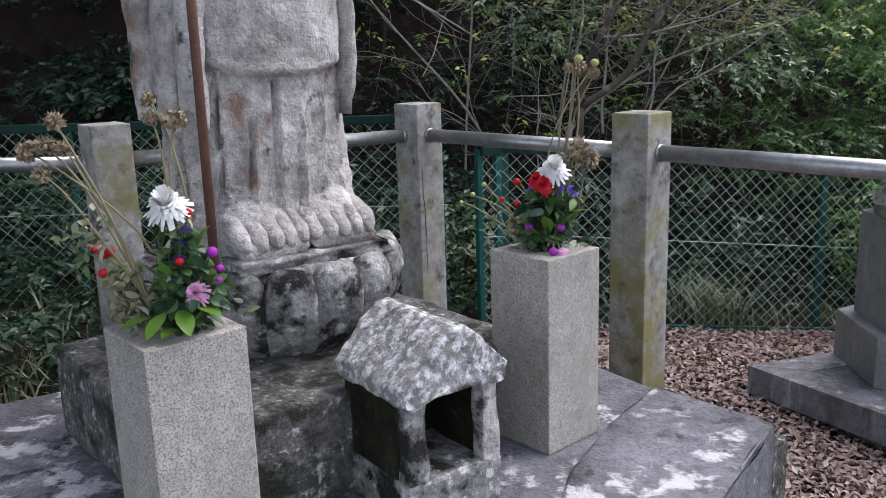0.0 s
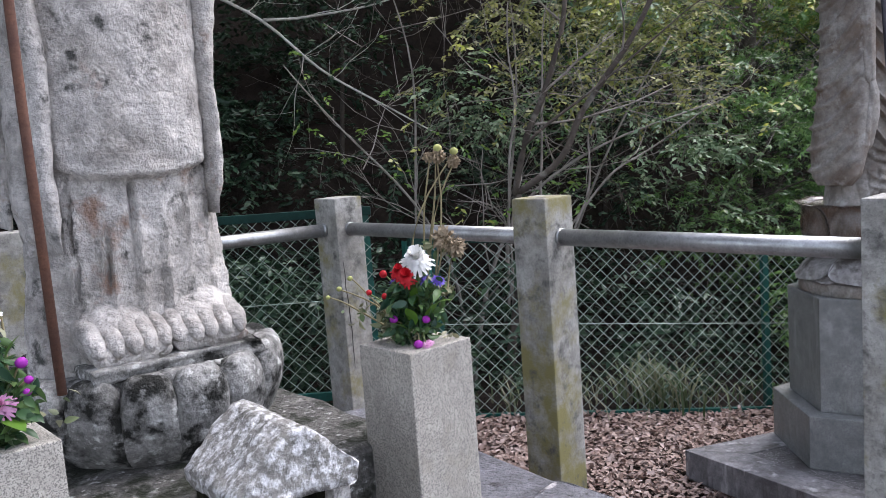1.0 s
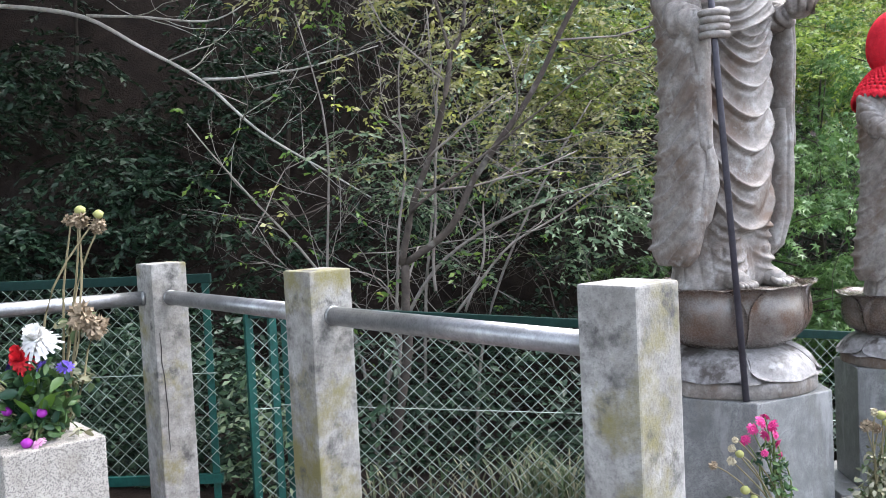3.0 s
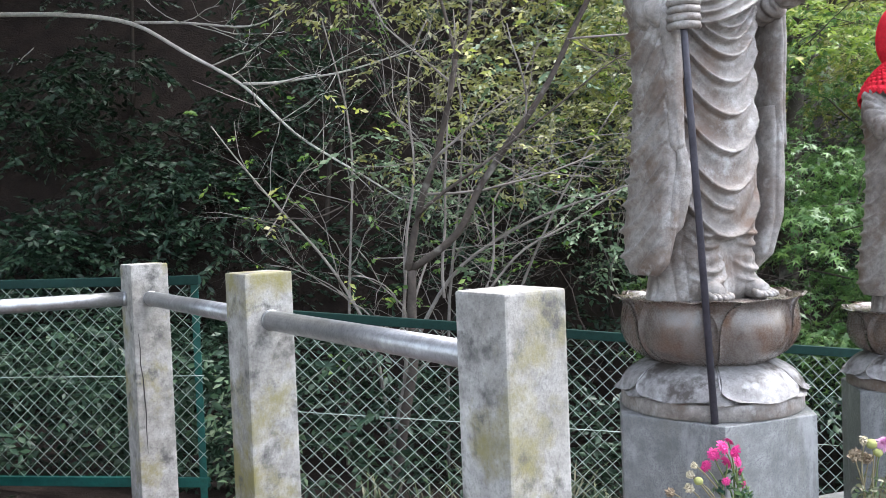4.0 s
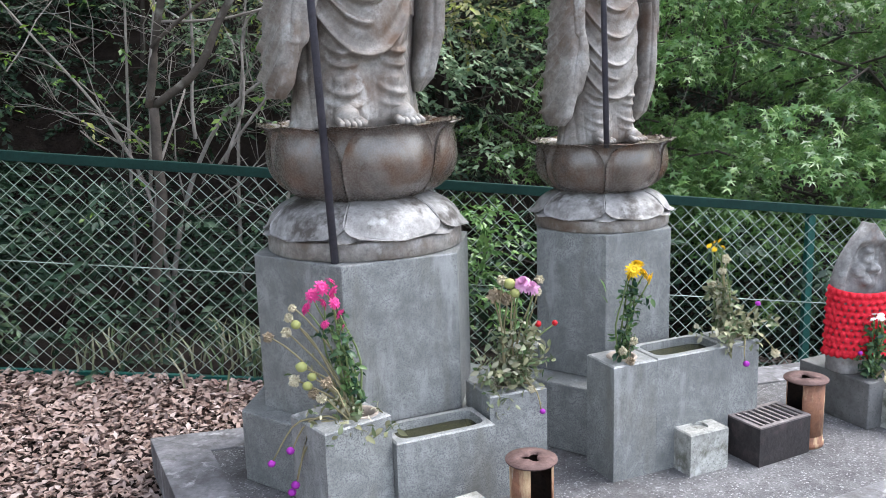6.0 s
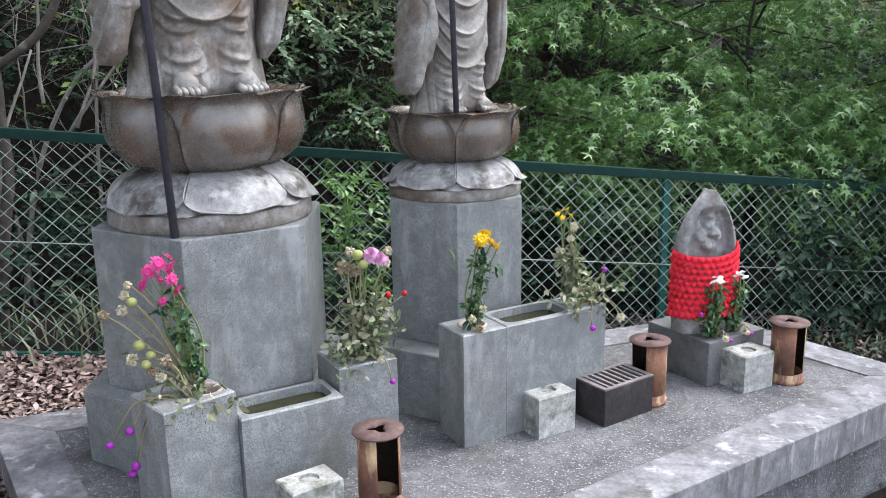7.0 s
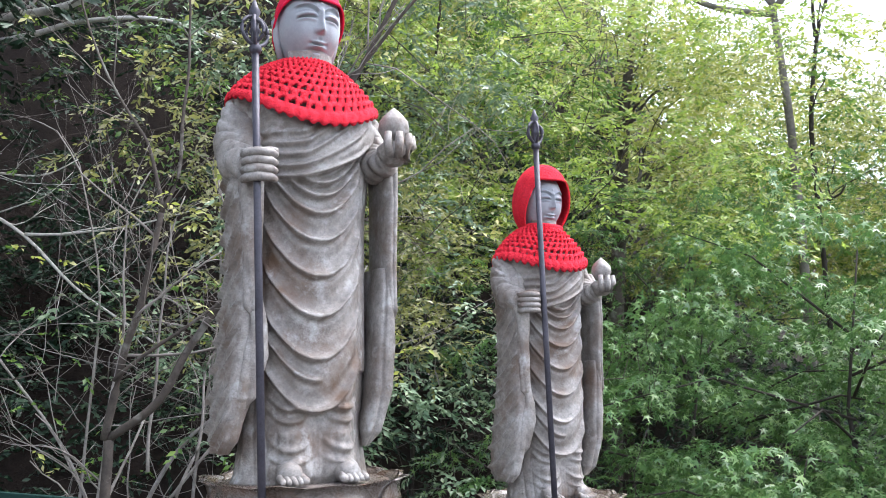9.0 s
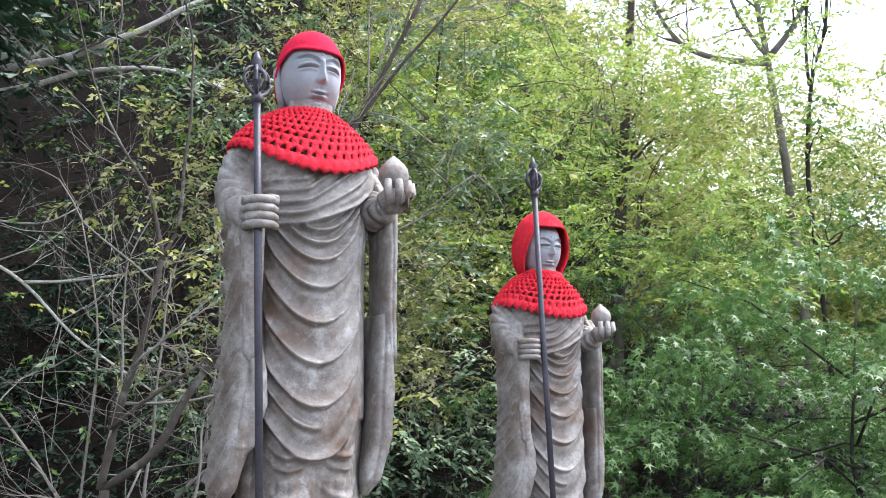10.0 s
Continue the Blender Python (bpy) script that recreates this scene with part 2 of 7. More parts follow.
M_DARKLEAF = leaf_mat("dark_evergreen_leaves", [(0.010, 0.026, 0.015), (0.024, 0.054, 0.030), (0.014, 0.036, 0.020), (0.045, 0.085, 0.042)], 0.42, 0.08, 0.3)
M_MIDLEAF = leaf_mat("green_leaves", [(0.06, 0.14, 0.03), (0.14, 0.26, 0.045), (0.09, 0.185, 0.04), (0.24, 0.36, 0.06)], 0.30, 0.42, 0.6)
M_YELLOWLEAF = leaf_mat("yellowing_leaves", [(0.25, 0.31, 0.06), (0.44, 0.47, 0.11), (0.12, 0.18, 0.045), (0.60, 0.58, 0.30), (0.33, 0.38, 0.07)], 0.36, 0.5, 0.45)
M_MAPLE = leaf_mat("maple_leaves", [(0.05, 0.12, 0.036), (0.12, 0.235, 0.065), (0.07, 0.165, 0.05), (0.185, 0.30, 0.09), (0.095, 0.20, 0.058)], 0.36, 0.34, 0.5)
M_VINE = leaf_mat("vine_leaves", [(0.10, 0.17, 0.09), (0.20, 0.28, 0.16), (0.06, 0.12, 0.06), (0.30, 0.36, 0.22)], 0.4, 0.2, 0.4)
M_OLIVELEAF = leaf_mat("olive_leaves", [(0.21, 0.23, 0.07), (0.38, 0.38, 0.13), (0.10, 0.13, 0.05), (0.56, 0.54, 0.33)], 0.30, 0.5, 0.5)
# Lime tones raised so the light over the bank sits in the leaf colour.
M_LITLEAF = leaf_mat("lit_lime_leaves", [(0.24, 0.36, 0.06), (0.42, 0.53, 0.11), (0.13, 0.23, 0.05), (0.54, 0.60, 0.27)], 0.28, 0.5, 0.5)


# ---- mesh helpers ----
def mesh_of(name, verts, faces, material, smooth=False):
    me = bpy.data.meshes.new(name)
    me.from_pydata(verts, [], faces)
    me.materials.append(material)
    if smooth:
        me.shade_smooth()
    me.update()
    return me


def thing(name, label, category, at=(0, 0, 0), turn=0.0, group="", kind=""):
    ob = new(name)
    ob.empty_display_size = 0.1
    ob.matrix_world = pose(*at, 0, 0, turn)
    return tagged(ob, label, category, group, kind)


def part(name, bm, material, parent=None, label="", smooth=False, at=None):
    me = bpy.data.meshes.new(name)
    bm.normal_update()
    bm.to_mesh(me)
    bm.free()
    me.materials.append(material)
    if smooth:
        me.shade_smooth()
    ob = new(name, me)
    if parent:
        ob.parent = parent
    if at is not None:
        ob.matrix_basis = at
    if label:
        ob["label"] = label
    return ob


def share(name, me, parent=None, label="", at=None):
    ob = new(name, me)
    if parent:
        ob.parent = parent
    if at is not None:
        ob.matrix_basis = at
    if label:
        ob["label"] = label
    return ob


def add_box(bm, x0, y0, z0, x1, y1, z1, bevel=0.0, seg=2, rot=None):
    r = bmesh.ops.create_cube(bm, size=1.0)
    vs = r["verts"]
    for v in vs:
        v.co = Vector(((x0 + x1) / 2 + v.co.x * (x1 - x0), (y0 + y1) / 2 + v.co.y * (y1 - y0), (z0 + z1) / 2 + v.co.z * (z1 - z0)))
    if rot is not None:
        bmesh.ops.transform(bm, matrix=rot, verts=vs)
    if bevel:
        es = list({e for v in vs for e in v.link_edges})
        bmesh.ops.bevel(bm, geom=es, offset=bevel, segments=seg, affect="EDGES", profile=0.6)
    return bm


def box(*a, **k):
    return add_box(bmesh.new(), *a, **k)


def add_prism(bm, poly, z0, z1, bevel=0.0):
    lo = [bm.verts.new((x, y, z0)) for x, y in poly]
    hi = [bm.verts.new((x, y, z1)) for x, y in poly]
    n = len(poly)
    faces = [bm.faces.new(hi), bm.faces.new(lo[::-1])]
    faces += [bm.faces.new((lo[k], lo[(k + 1) % n], hi[(k + 1) % n], hi[k])) for k in range(n)]
    bmesh.ops.recalc_face_normals(bm, faces=faces)
    if bevel:
        bmesh.ops.bevel(bm, geom=list({e for f in faces for e in f.edges}), offset=bevel, segments=2, affect="EDGES", profile=0.6)
    return bm


def prism(poly, z0, z1, bevel=0.0):
    return add_prism(bmesh.new(), poly, z0, z1, bevel)


def add_loft(bm, rings, close_ends=True):
    """Joins rings of equally many points."""
    rows = [[bm.verts.new(p) for p in ring] for ring in rings]
    n = len(rows[0])
    for a, b in zip(rows, rows[1:]):
        for k in range(n):
            bm.faces.new((a[k], a[(k + 1) % n], b[(k + 1) % n], b[k]))
    if close_ends:
        bm.faces.new(rows[0][::-1])
        bm.faces.new(rows[-1])
    return bm


def add_lathe(bm, profile, seg=32, centre=(0, 0), wob=None, close=True):
    rings = []
    for r, z in profile:
        ring = []
        for k in range(seg):
            a = 2 * math.pi * k / seg
            rr = r if wob is None else wob(r, z, a)[0]
            zz = z if wob is None else wob(r, z, a)[1]
            ring.append((centre[0] + rr * math.cos(a), centre[1] + rr * math.sin(a), zz))
        rings.append(ring)
    return add_loft(bm, rings, close)


def lathe(profile, seg=32, wob=None, close=True):
    return add_lathe(bmesh.new(), profile, seg, (0, 0), wob, close)


def add_tube(bm, pts, radii, sides=6, cap=True):
    """A tube along points, with a radius at each."""
    pts = [Vector(p) for p in pts]
    rings = []
    up = Vector((0, 0, 1))
    for k, p in enumerate(pts):
        d = (pts[min(k + 1, len(pts) - 1)] - pts[max(k - 1, 0)])
        d = d.normalized() if d.length > 1e-9 else Vector((0, 0, 1))
        ref = up if abs(d.dot(up)) < 0.95 else Vector((1, 0, 0))
        a = d.cross(ref).normalized()
        b = d.cross(a)
        r = radii[k] if isinstance(radii, (list, tuple)) else radii
        rings.append([p + r * (math.cos(2 * math.pi * s / sides) * a + math.sin(2 * math.pi * s / sides) * b) for s in range(sides)])
    return add_loft(bm, rings, cap)


def tube(pts, radii, sides=6):
    return add_tube(bmesh.new(), pts, radii, sides)


def rough_up(bm, amount, scale, seed=0.0):
    """Uneven hewn or worn surface."""
    for v in bm.verts:
        q = Vector((v.co.x * scale + seed, v.co.y * scale, v.co.z * scale))
        v.co += v.normal * amount * (noise.noise(q) + 0.5 * noise.noise(q * 2.3))
    return bm


def dense(bm, cuts):
    bmesh.ops.subdivide_edges(bm, edges=bm.edges[:], cuts=cuts, use_grid_fill=True)
    bm.normal_update()
    return bm


# ---- leaves ----
def leaf_cloud(name, centres, radii, count, size, material, flat=0.35, droop=0.0, star=False, seed=1, aspect=0.45, parent=None, label="", shell=0.35, fine=False, bunch=1, hang=0.35):
    """Many small separate leaves round several centres (centre, (rx, ry, rz)), singly or along short twigs of bunch leaves each."""
    count -= count % bunch
    rs = np.random.RandomState(seed)
    c = np.asarray(centres, float)
    r = np.asarray(radii, float)
    w = np.prod(r, 1) ** (2 / 3)
    pick = np.repeat(rs.choice(len(c), size=count // bunch, p=w / w.sum()), bunch)
    d = np.repeat(rs.normal(size=(count // bunch, 3)), bunch, 0)
    d /= np.linalg.norm(d, axis=1)[:, None]
    rad = np.repeat(rs.uniform(shell, 1.0, count // bunch) ** 0.6, bunch)
    p = c[pick] + d * r[pick] * rad[:, None]
    p[:, 2] -= droop * (d[:, 0] ** 2 + d[:, 1] ** 2) * rad**2 * r[pick][:, 0]
    nrm = rs.normal(size=(count, 3)) * flat
    nrm[:, 2] += 1.0
    nrm += d * 0.35
    nrm /= np.linalg.norm(nrm, axis=1)[:, None]
    t = rs.normal(size=(count, 3))
    t -= (t * nrm).sum(1)[:, None] * nrm
    t /= np.linalg.norm(t, axis=1)[:, None]
    if bunch > 1:
        way = np.repeat(rs.normal(size=(count // bunch, 3)) * (1, 1, 0.3), bunch, 0) + d * (0.8, 0.8, 0.2)
        way /= np.linalg.norm(way, axis=1)[:, None]
        u = np.tile(np.linspace(0, 1, bunch), count // bunch)[:, None]
        long = size * bunch * 0.30 * np.repeat(rs.uniform(0.7, 1.3, count // bunch), bunch)[:, None]
        p = p + way * long * u - np.array((0, 0, hang)) * long * u * u
        across = np.cross(way, (0, 0, 1.0))
        hand = np.tile(np.where(np.arange(bunch) % 2, 1.0, -1.0), count // bunch)[:, None]
        t = way * 0.75 + across * hand * (1.05 - 0.6 * u) + rs.normal(size=(count, 3)) * 0.25
        t[:, 2] -= hang * 0.9
        nrm = nrm + np.repeat(rs.normal(size=(count // bunch, 3)), bunch, 0) * flat * 0.5
        nrm -= (t * nrm).sum(1)[:, None] * t / (t * t).sum(1)[:, None]
        nrm /= np.linalg.norm(nrm, axis=1)[:, None]
        t /= np.linalg.norm(t, axis=1)[:, None]
    b = np.cross(nrm, t)
    s = size * rs.uniform(0.6, 1.25, count)[:, None]
    if star:
        lobes = [(-2.0, 0.6), (-1.45, 0.25), (-0.95, 0.95), (-0.45, 0.28), (0, 1.1), (0.45, 0.28), (0.95, 0.95), (1.45, 0.25), (2.0, 0.6)]
        out = [p]
        for a, q in lobes:
            out.append(p + s * 0.62 * q * (math.cos(a) * t + math.sin(a) * b) - nrm * s * 0.12 * q * q)
        v = np.stack(out, 1).reshape(-1, 3)
        k = len(out)
        base = (np.arange(count) * k)[:, None, None]
        f = base + np.array([(0, m, m + 1) for m in range(1, k - 1)])[None]
        f = f.reshape(-1, 3)
    elif fine:
        curl = rs.uniform(-0.1, 0.45, count)[:, None]
        out = [p]
        for u, q in ((0.25, 0.8), (0.5, 1.0), (0.78, 0.65)):
            mid = p + u * s * t - curl * u * u * s * nrm
            side = q * aspect * 0.5 * s * b
            out += [mid - side + 0.10 * s * q * nrm, mid, mid + side + 0.10 * s * q * nrm]
        out.append(p + s * t - curl * 1.1 * s * nrm)
        v = np.stack(out, 1).reshape(-1, 3)
        tri = [(0, 2, 1), (0, 3, 2), (7, 8, 10), (8, 9, 10)]
        for m in (1, 4):
            for e in (0, 1):
                tri += [(m + e, m + e + 1, m + e + 4), (m + e, m + e + 4, m + e + 3)]
        base = (np.arange(count) * 11)[:, None, None]
        f = (base + np.array(tri)[None]).reshape(-1, 3)
    else:
        q = aspect * 0.5
        v = np.stack([p, p + 0.5 * s * t + q * s * b + 0.08 * s * nrm, p + s * t - 0.06 * s * nrm, p + 0.5 * s * t - q * s * b + 0.08 * s * nrm], 1).reshape(-1, 3)
        base = (np.arange(count) * 4)[:, None, None]
        f = (base + np.array([(0, 1, 2), (0, 2, 3)])[None]).reshape(-1, 3)
    me = bpy.data.meshes.new(name)
    me.vertices.add(len(v))
    me.vertices.foreach_set("co", v.ravel())
    me.loops.add(f.size)
    me.loops.foreach_set("vertex_index", f.ravel().astype(np.int32))
    me.polygons.add(len(f))
    me.polygons.foreach_set("loop_start", np.arange(0, f.size, 3, dtype=np.int32))
    me.update(calc_edges=True)
    me.materials.append(material)
    return share(name, me, parent, label)


def grow(bm, start, way, length, radius, rng, depth, tips, spread=0.6, lift=0.15, wob=0.18, kids=3, sides=6, shrink=0.62):
    """A limb that bends, tapers and forks."""
    n = 6
    p, d = Vector(start), Vector(way).normalized()
    pts, rad = [p.copy()], [radius]
    for k in range(n):
        d = (d + Vector((rng.gauss(0, wob), rng.gauss(0, wob), rng.gauss(0, wob) + lift * 0.3))).normalized()
        p = p + d * length / n
        pts.append(p.copy())
        rad.append(radius * (1 - 0.55 * (k + 1) / n))
    add_tube(bm, pts, rad, max(3, sides))
    if depth == 0:
        tips.append(pts[-1])
        tips.append(pts[3])
        return
    for k in range(kids):
        i = rng.randint(2, n)
        side = Vector((rng.gauss(0, 1), rng.gauss(0, 1), rng.gauss(0, 0.6)))
        grow(bm, pts[i], d + side.normalized() * spread * 1.6, length * shrink * rng.uniform(0.75, 1.2), rad[i] * 0.62, rng, depth - 1, tips, spread, lift, wob * 1.15, kids, sides - 1, shrink)


# ---- ground ----
FENCE_DIR = Vector((1.0, 0.232, 0)).normalized()


def fence_y(x):
    return 4.8 + 0.232 * (x - 1.9)


def hill(x, y):
    """Height of the ground: a gentle fall to the east, a bank that climbs behind the fence."""
    z = 0.02 - 0.115 * min(x, 3.0) - 0.03 * max(0.0, min(x - 3.0, 4.0))
    z = max(z, -0.45) if x > 0 else min(z, 0.25)
    back = y - fence_y(x)
    if back > 0.2:
        z -= 0.35 * min(1.0, (back - 0.2) / 1.5)
    foot = 3.0 + 0.55 * max(0.0, x - 1.0)
    if back > foot:
        steep = 1.35 - 0.10 * max(0.0, min(x, 9.0))
        z += (back - foot) * max(0.35, steep)
    return z + 0.05 * noise.noise(Vector((x * 0.9, y * 0.9, 0))) * (1.0 if back > 0.4 else 0.3)


def make_ground():
    xs = sorted(set([round(-60 + 5 * k, 3) for k in range(10)] + [round(-10 + 0.4 * k, 3) for k in range(61)] + [round(15 + 4 * k, 3) for k in range(13)]))
    ys = sorted(set([round(-60 + 5 * k, 3) for k in range(12)] + [round(-2 + 0.35 * k, 3) for k in range(70)] + [round(23 + 4 * k, 3) for k in range(10)]))
    verts = [(x, y, min(hill(x, y), 16.0)) for y in ys for x in xs]
    n = len(xs)
    faces = [(a * n + b, a * n + b + 1, (a + 1) * n + b + 1, (a + 1) * n + b) for a in range(len(ys) - 1) for b in range(n - 1)]
    me = mesh_of("ground", verts, faces, M_SOIL, True)
    return tagged(new("ground", me), "leaf-strewn earth sloping up into a wooded bank", "ground", kind="structure")


make_ground()

# ---- platform of the two tall figures ----
BL, BR, FR, FL = Vector((1.362, 3.767)), Vector((3.87, 4.66)), Vector((4.411, 3.944)), Vector((2.177, 2.493))
AXIS = 32.5


def inset(poly, d):
    out = []
    n = len(poly)
    for k in range(n):
        a, b, c = poly[k - 1], poly[k], poly[(k + 1) % n]
        u, v = (b - a).normalized(), (c - b).normalized()
        n1, n2 = Vector((-u.y, u.x)), Vector((-v.y, v.x))
        w = (n1 + n2)
        out.append(b + w * (d / (1 + n1.dot(n2))))
    return out


PLAT = [BL, FL, FR, BR]
plat = tagged(new("platform"), "concrete plinth with a raised pale rim and washed aggregate floor", "platform", kind="structure")
inner = inset(PLAT, 0.155)
for k in range(4):
    a, b, c, d = PLAT[k], PLAT[(k + 1) % 4], inner[(k + 1) % 4], inner[k]
    part("kerb", prism([a[:], b[:], c[:], d[:]], -0.125, 0.0, 0.004), M_RIM, plat)
part("aggregate_floor", prism([p[:] for p in inset(PLAT, 0.15)], -0.10, -0.006), M_FLOOR, plat)
part("footing", prism([p[:] for p in inset(PLAT, 0.05)], -0.6, -0.124), M_FLOOR, plat)


def hexagon(r, turn=0.0):
    return [(r * math.cos(math.radians(60 * k + turn)), r * math.sin(math.radians(60 * k + turn))) for k in range(6)]


def smooth01(v):
    v = max(0.0, min(1.0, v))
    return v * v * (3 - 2 * v)


def petal_shell(n, spread, prof, tip, seg=15, rows=12, lift=0.0, wide=0.62, end=0.04):
    """One petal of n round a seat: prof gives radius and height up the petal; it is broad, cupped and rounded."""
    bm = bmesh.new()
    half = math.pi / n * spread
    for inner in (0, 1):
        rows_v = []
        for j in range(rows + 1):
            u = j / rows
            near = [max(0.0, min(1.0, u + e * 0.035 * min(1.0, u * 6, (1 - u) * 6))) for e in (-2, -1, 0, 1, 2)]
            r = float(np.mean(np.interp(near, [p[0] for p in prof], [p[1] for p in prof]))) - 0.012 * inner
            z = float(np.mean(np.interp(near, [p[0] for p in prof], [p[2] for p in prof])))
            w = 1.0 if u < wide else math.sqrt(max(0.0, 1 - ((u - wide) / (1 - wide)) ** 2.6)) * (1 - end) + end
            line = []
            for i in range(seg + 1):
                t = 2 * i / seg - 1
                a = half * t * w
                bulge = 1 + tip * (1 - t * t) * (0.3 + 0.7 * math.sin(math.pi * min(1.0, u * 1.05)))
                lip = 0.011 * smooth01((abs(t) - 0.86) / 0.10) + 0.009 * smooth01((u - 0.9) / 0.1)
                rr = r * bulge + lip
                line.append(bm.verts.new((rr * math.cos(a), rr * math.sin(a), z + lift * (1 - t * t) * u)))
            rows_v.append(line)
        for p, q in zip(rows_v, rows_v[1:]):
            for i in range(seg):
                f = (p[i], p[i + 1], q[i + 1], q[i])
                bm.faces.new(f if not inner else f[::-1])
        if not inner:
            outer = rows_v
    rim_o = [r[0] for r in outer] + outer[-1][1:] + [r[-1] for r in outer[::-1]][1:]
    rim_i = [r[0] for r in rows_v] + rows_v[-1][1:] + [r[-1] for r in rows_v[::-1]][1:]
    for i in range(len(rim_o) - 1):
        bm.faces.new((rim_o[i], rim_i[i], rim_i[i + 1], rim_o[i + 1]))
    return bm


def petal_ring(name, n, turn, spread, prof, tip, material, ob, label, up, seg=14, rows=11, wide=0.62, end=0.04):
    for k in range(n):
        bm = petal_shell(n, spread, prof, tip, seg, rows, 0.0, wide, end)
        bm.transform(Matrix.Rotation(2 * math.pi * (k + turn) / n, 4, "Z"))
        part(name, bm, material, ob, label, True, up)


def stone_pedestal(x, y, side, top, base_side, base_top, s, label):
    ob = thing("stone_pedestal", label, "pedestal", (x, y, 0), 30, "pedestals of the tall figures")
    part("column", prism(hexagon(side, 0), base_top, top, 0.004), M_PED, ob)
    part("base_block", prism(hexagon(base_side, 0), -0.006, base_top, 0.005), M_PED, ob)
    up = Matrix.Translation((0, 0, top))
    part("ring", lathe([(0.274 * s, 0.0), (0.279 * s, 0.003), (0.279 * s, 0.046 * s), (0.275 * s, 0.050 * s), (0.2 * s, 0.056 * s)], 64), M_STATUE, ob, "round stone ring", True, up)
    part("seat_core", lathe([(0.25 * s, 0.056 * s), (0.22 * s, 0.12 * s), (0.13 * s, 0.14 * s), (0.15 * s, 0.16 * s), (0.222 * s, 0.25 * s), (0.240 * s, 0.328 * s), (0.236 * s, 0.337 * s), (0.1 * s, 0.339 * s)], 48), M_LOTUS, ob, "", True, up)
    low = [(0.0, 0.15 * s, 0.152 * s), (0.2, 0.185 * s, 0.145 * s), (0.45, 0.228 * s, 0.125 * s), (0.7, 0.260 * s, 0.096 * s), (0.88, 0.280 * s, 0.066 * s), (1.0, 0.288 * s, 0.053 * s)]
    petal_ring("lower_petal", 6, 0.5, 1.03, [(a, r * 0.985, z) for a, r, z in low], 0.06, M_PETAL, ob, "downturned stone petals", up, 20, 14)
    petal_ring("lower_petal", 6, 0.0, 0.8, [(a, r - 0.010 * s, z - 0.002) for a, r, z in low], 0.02, M_PETAL, ob, "", up)
    high = [(0.0, 0.10 * s, 0.136 * s), (0.08, 0.145 * s, 0.138 * s), (0.2, 0.186 * s, 0.150 * s), (0.35, 0.224 * s, 0.180 * s), (0.52, 0.247 * s, 0.228 * s), (0.70, 0.252 * s, 0.280 * s), (0.84, 0.250 * s, 0.318 * s), (0.93, 0.259 * s, 0.340 * s), (1.0, 0.280 * s, 0.352 * s)]
    petal_ring("upper_petal", 6, 0.5, 0.99, high, 0.11, M_LOTUS, ob, "brown-stained upturned petals", up, 24, 28, 0.50, 0.08)
    petal_ring("upper_petal", 6, 0.0, 0.86, [(a, r - 0.006 * s, z) for a, r, z in high], 0.05, M_LOTUS, ob, "", up, 20, 24, 0.66, 0.10)
    return ob


S1, S2 = (2.117, 3.700), (2.812, 4.000)
stone_pedestal(*S1, 0.327, 0.65, 0.395, 0.205, 1.0, "six-sided grey granite pedestal with a stone lotus seat")
stone_pedestal(*S2, 0.232, 0.65, 0.335, 0.205, 0.745, "smaller six-sided grey granite pedestal with a lotus seat")


# ---- figures ----
FOLDS = (0.862, 0.82, 0.784, 0.735, 0.657, 0.559, 0.448, 0.332, 0.275, 0.19)
SHIFT = -0.022
HEAD1, HEAD2 = 3.0, -1.0
BOW = 8.0
BOW_C, BOW_S = math.cos(radians(BOW)), math.sin(radians(BOW))
F1, F2 = (2.124, 3.727, 0.987), (2.812, 3.996, 0.904)


def step(v, w):
    return smooth01(v / w + 0.5)


def ledge(q, gap):
    """A carved fold: a rounded ridge at q = 0, undercut below, a long hollow slope above."""
    if q >= 0:
        return math.exp(-(q / 0.009) ** 2) - 0.45 * math.exp(-((q - gap * 0.42) / (gap * 0.3)) ** 2)
    return math.exp(-(q / 0.0055) ** 2) - 0.42 * math.exp(-((q + 0.014) / 0.009) ** 2)


def crease(v, sharp=0.22):
    """Rounded lobes with narrow creases between them, one to a unit of v."""
    f = abs(v % 1.0 - 0.5) * 2
    return math.sqrt(max(0.0, 1 - f * f)) - 0.55 - 0.5 * math.exp(-((f - 1) / sharp) ** 2)


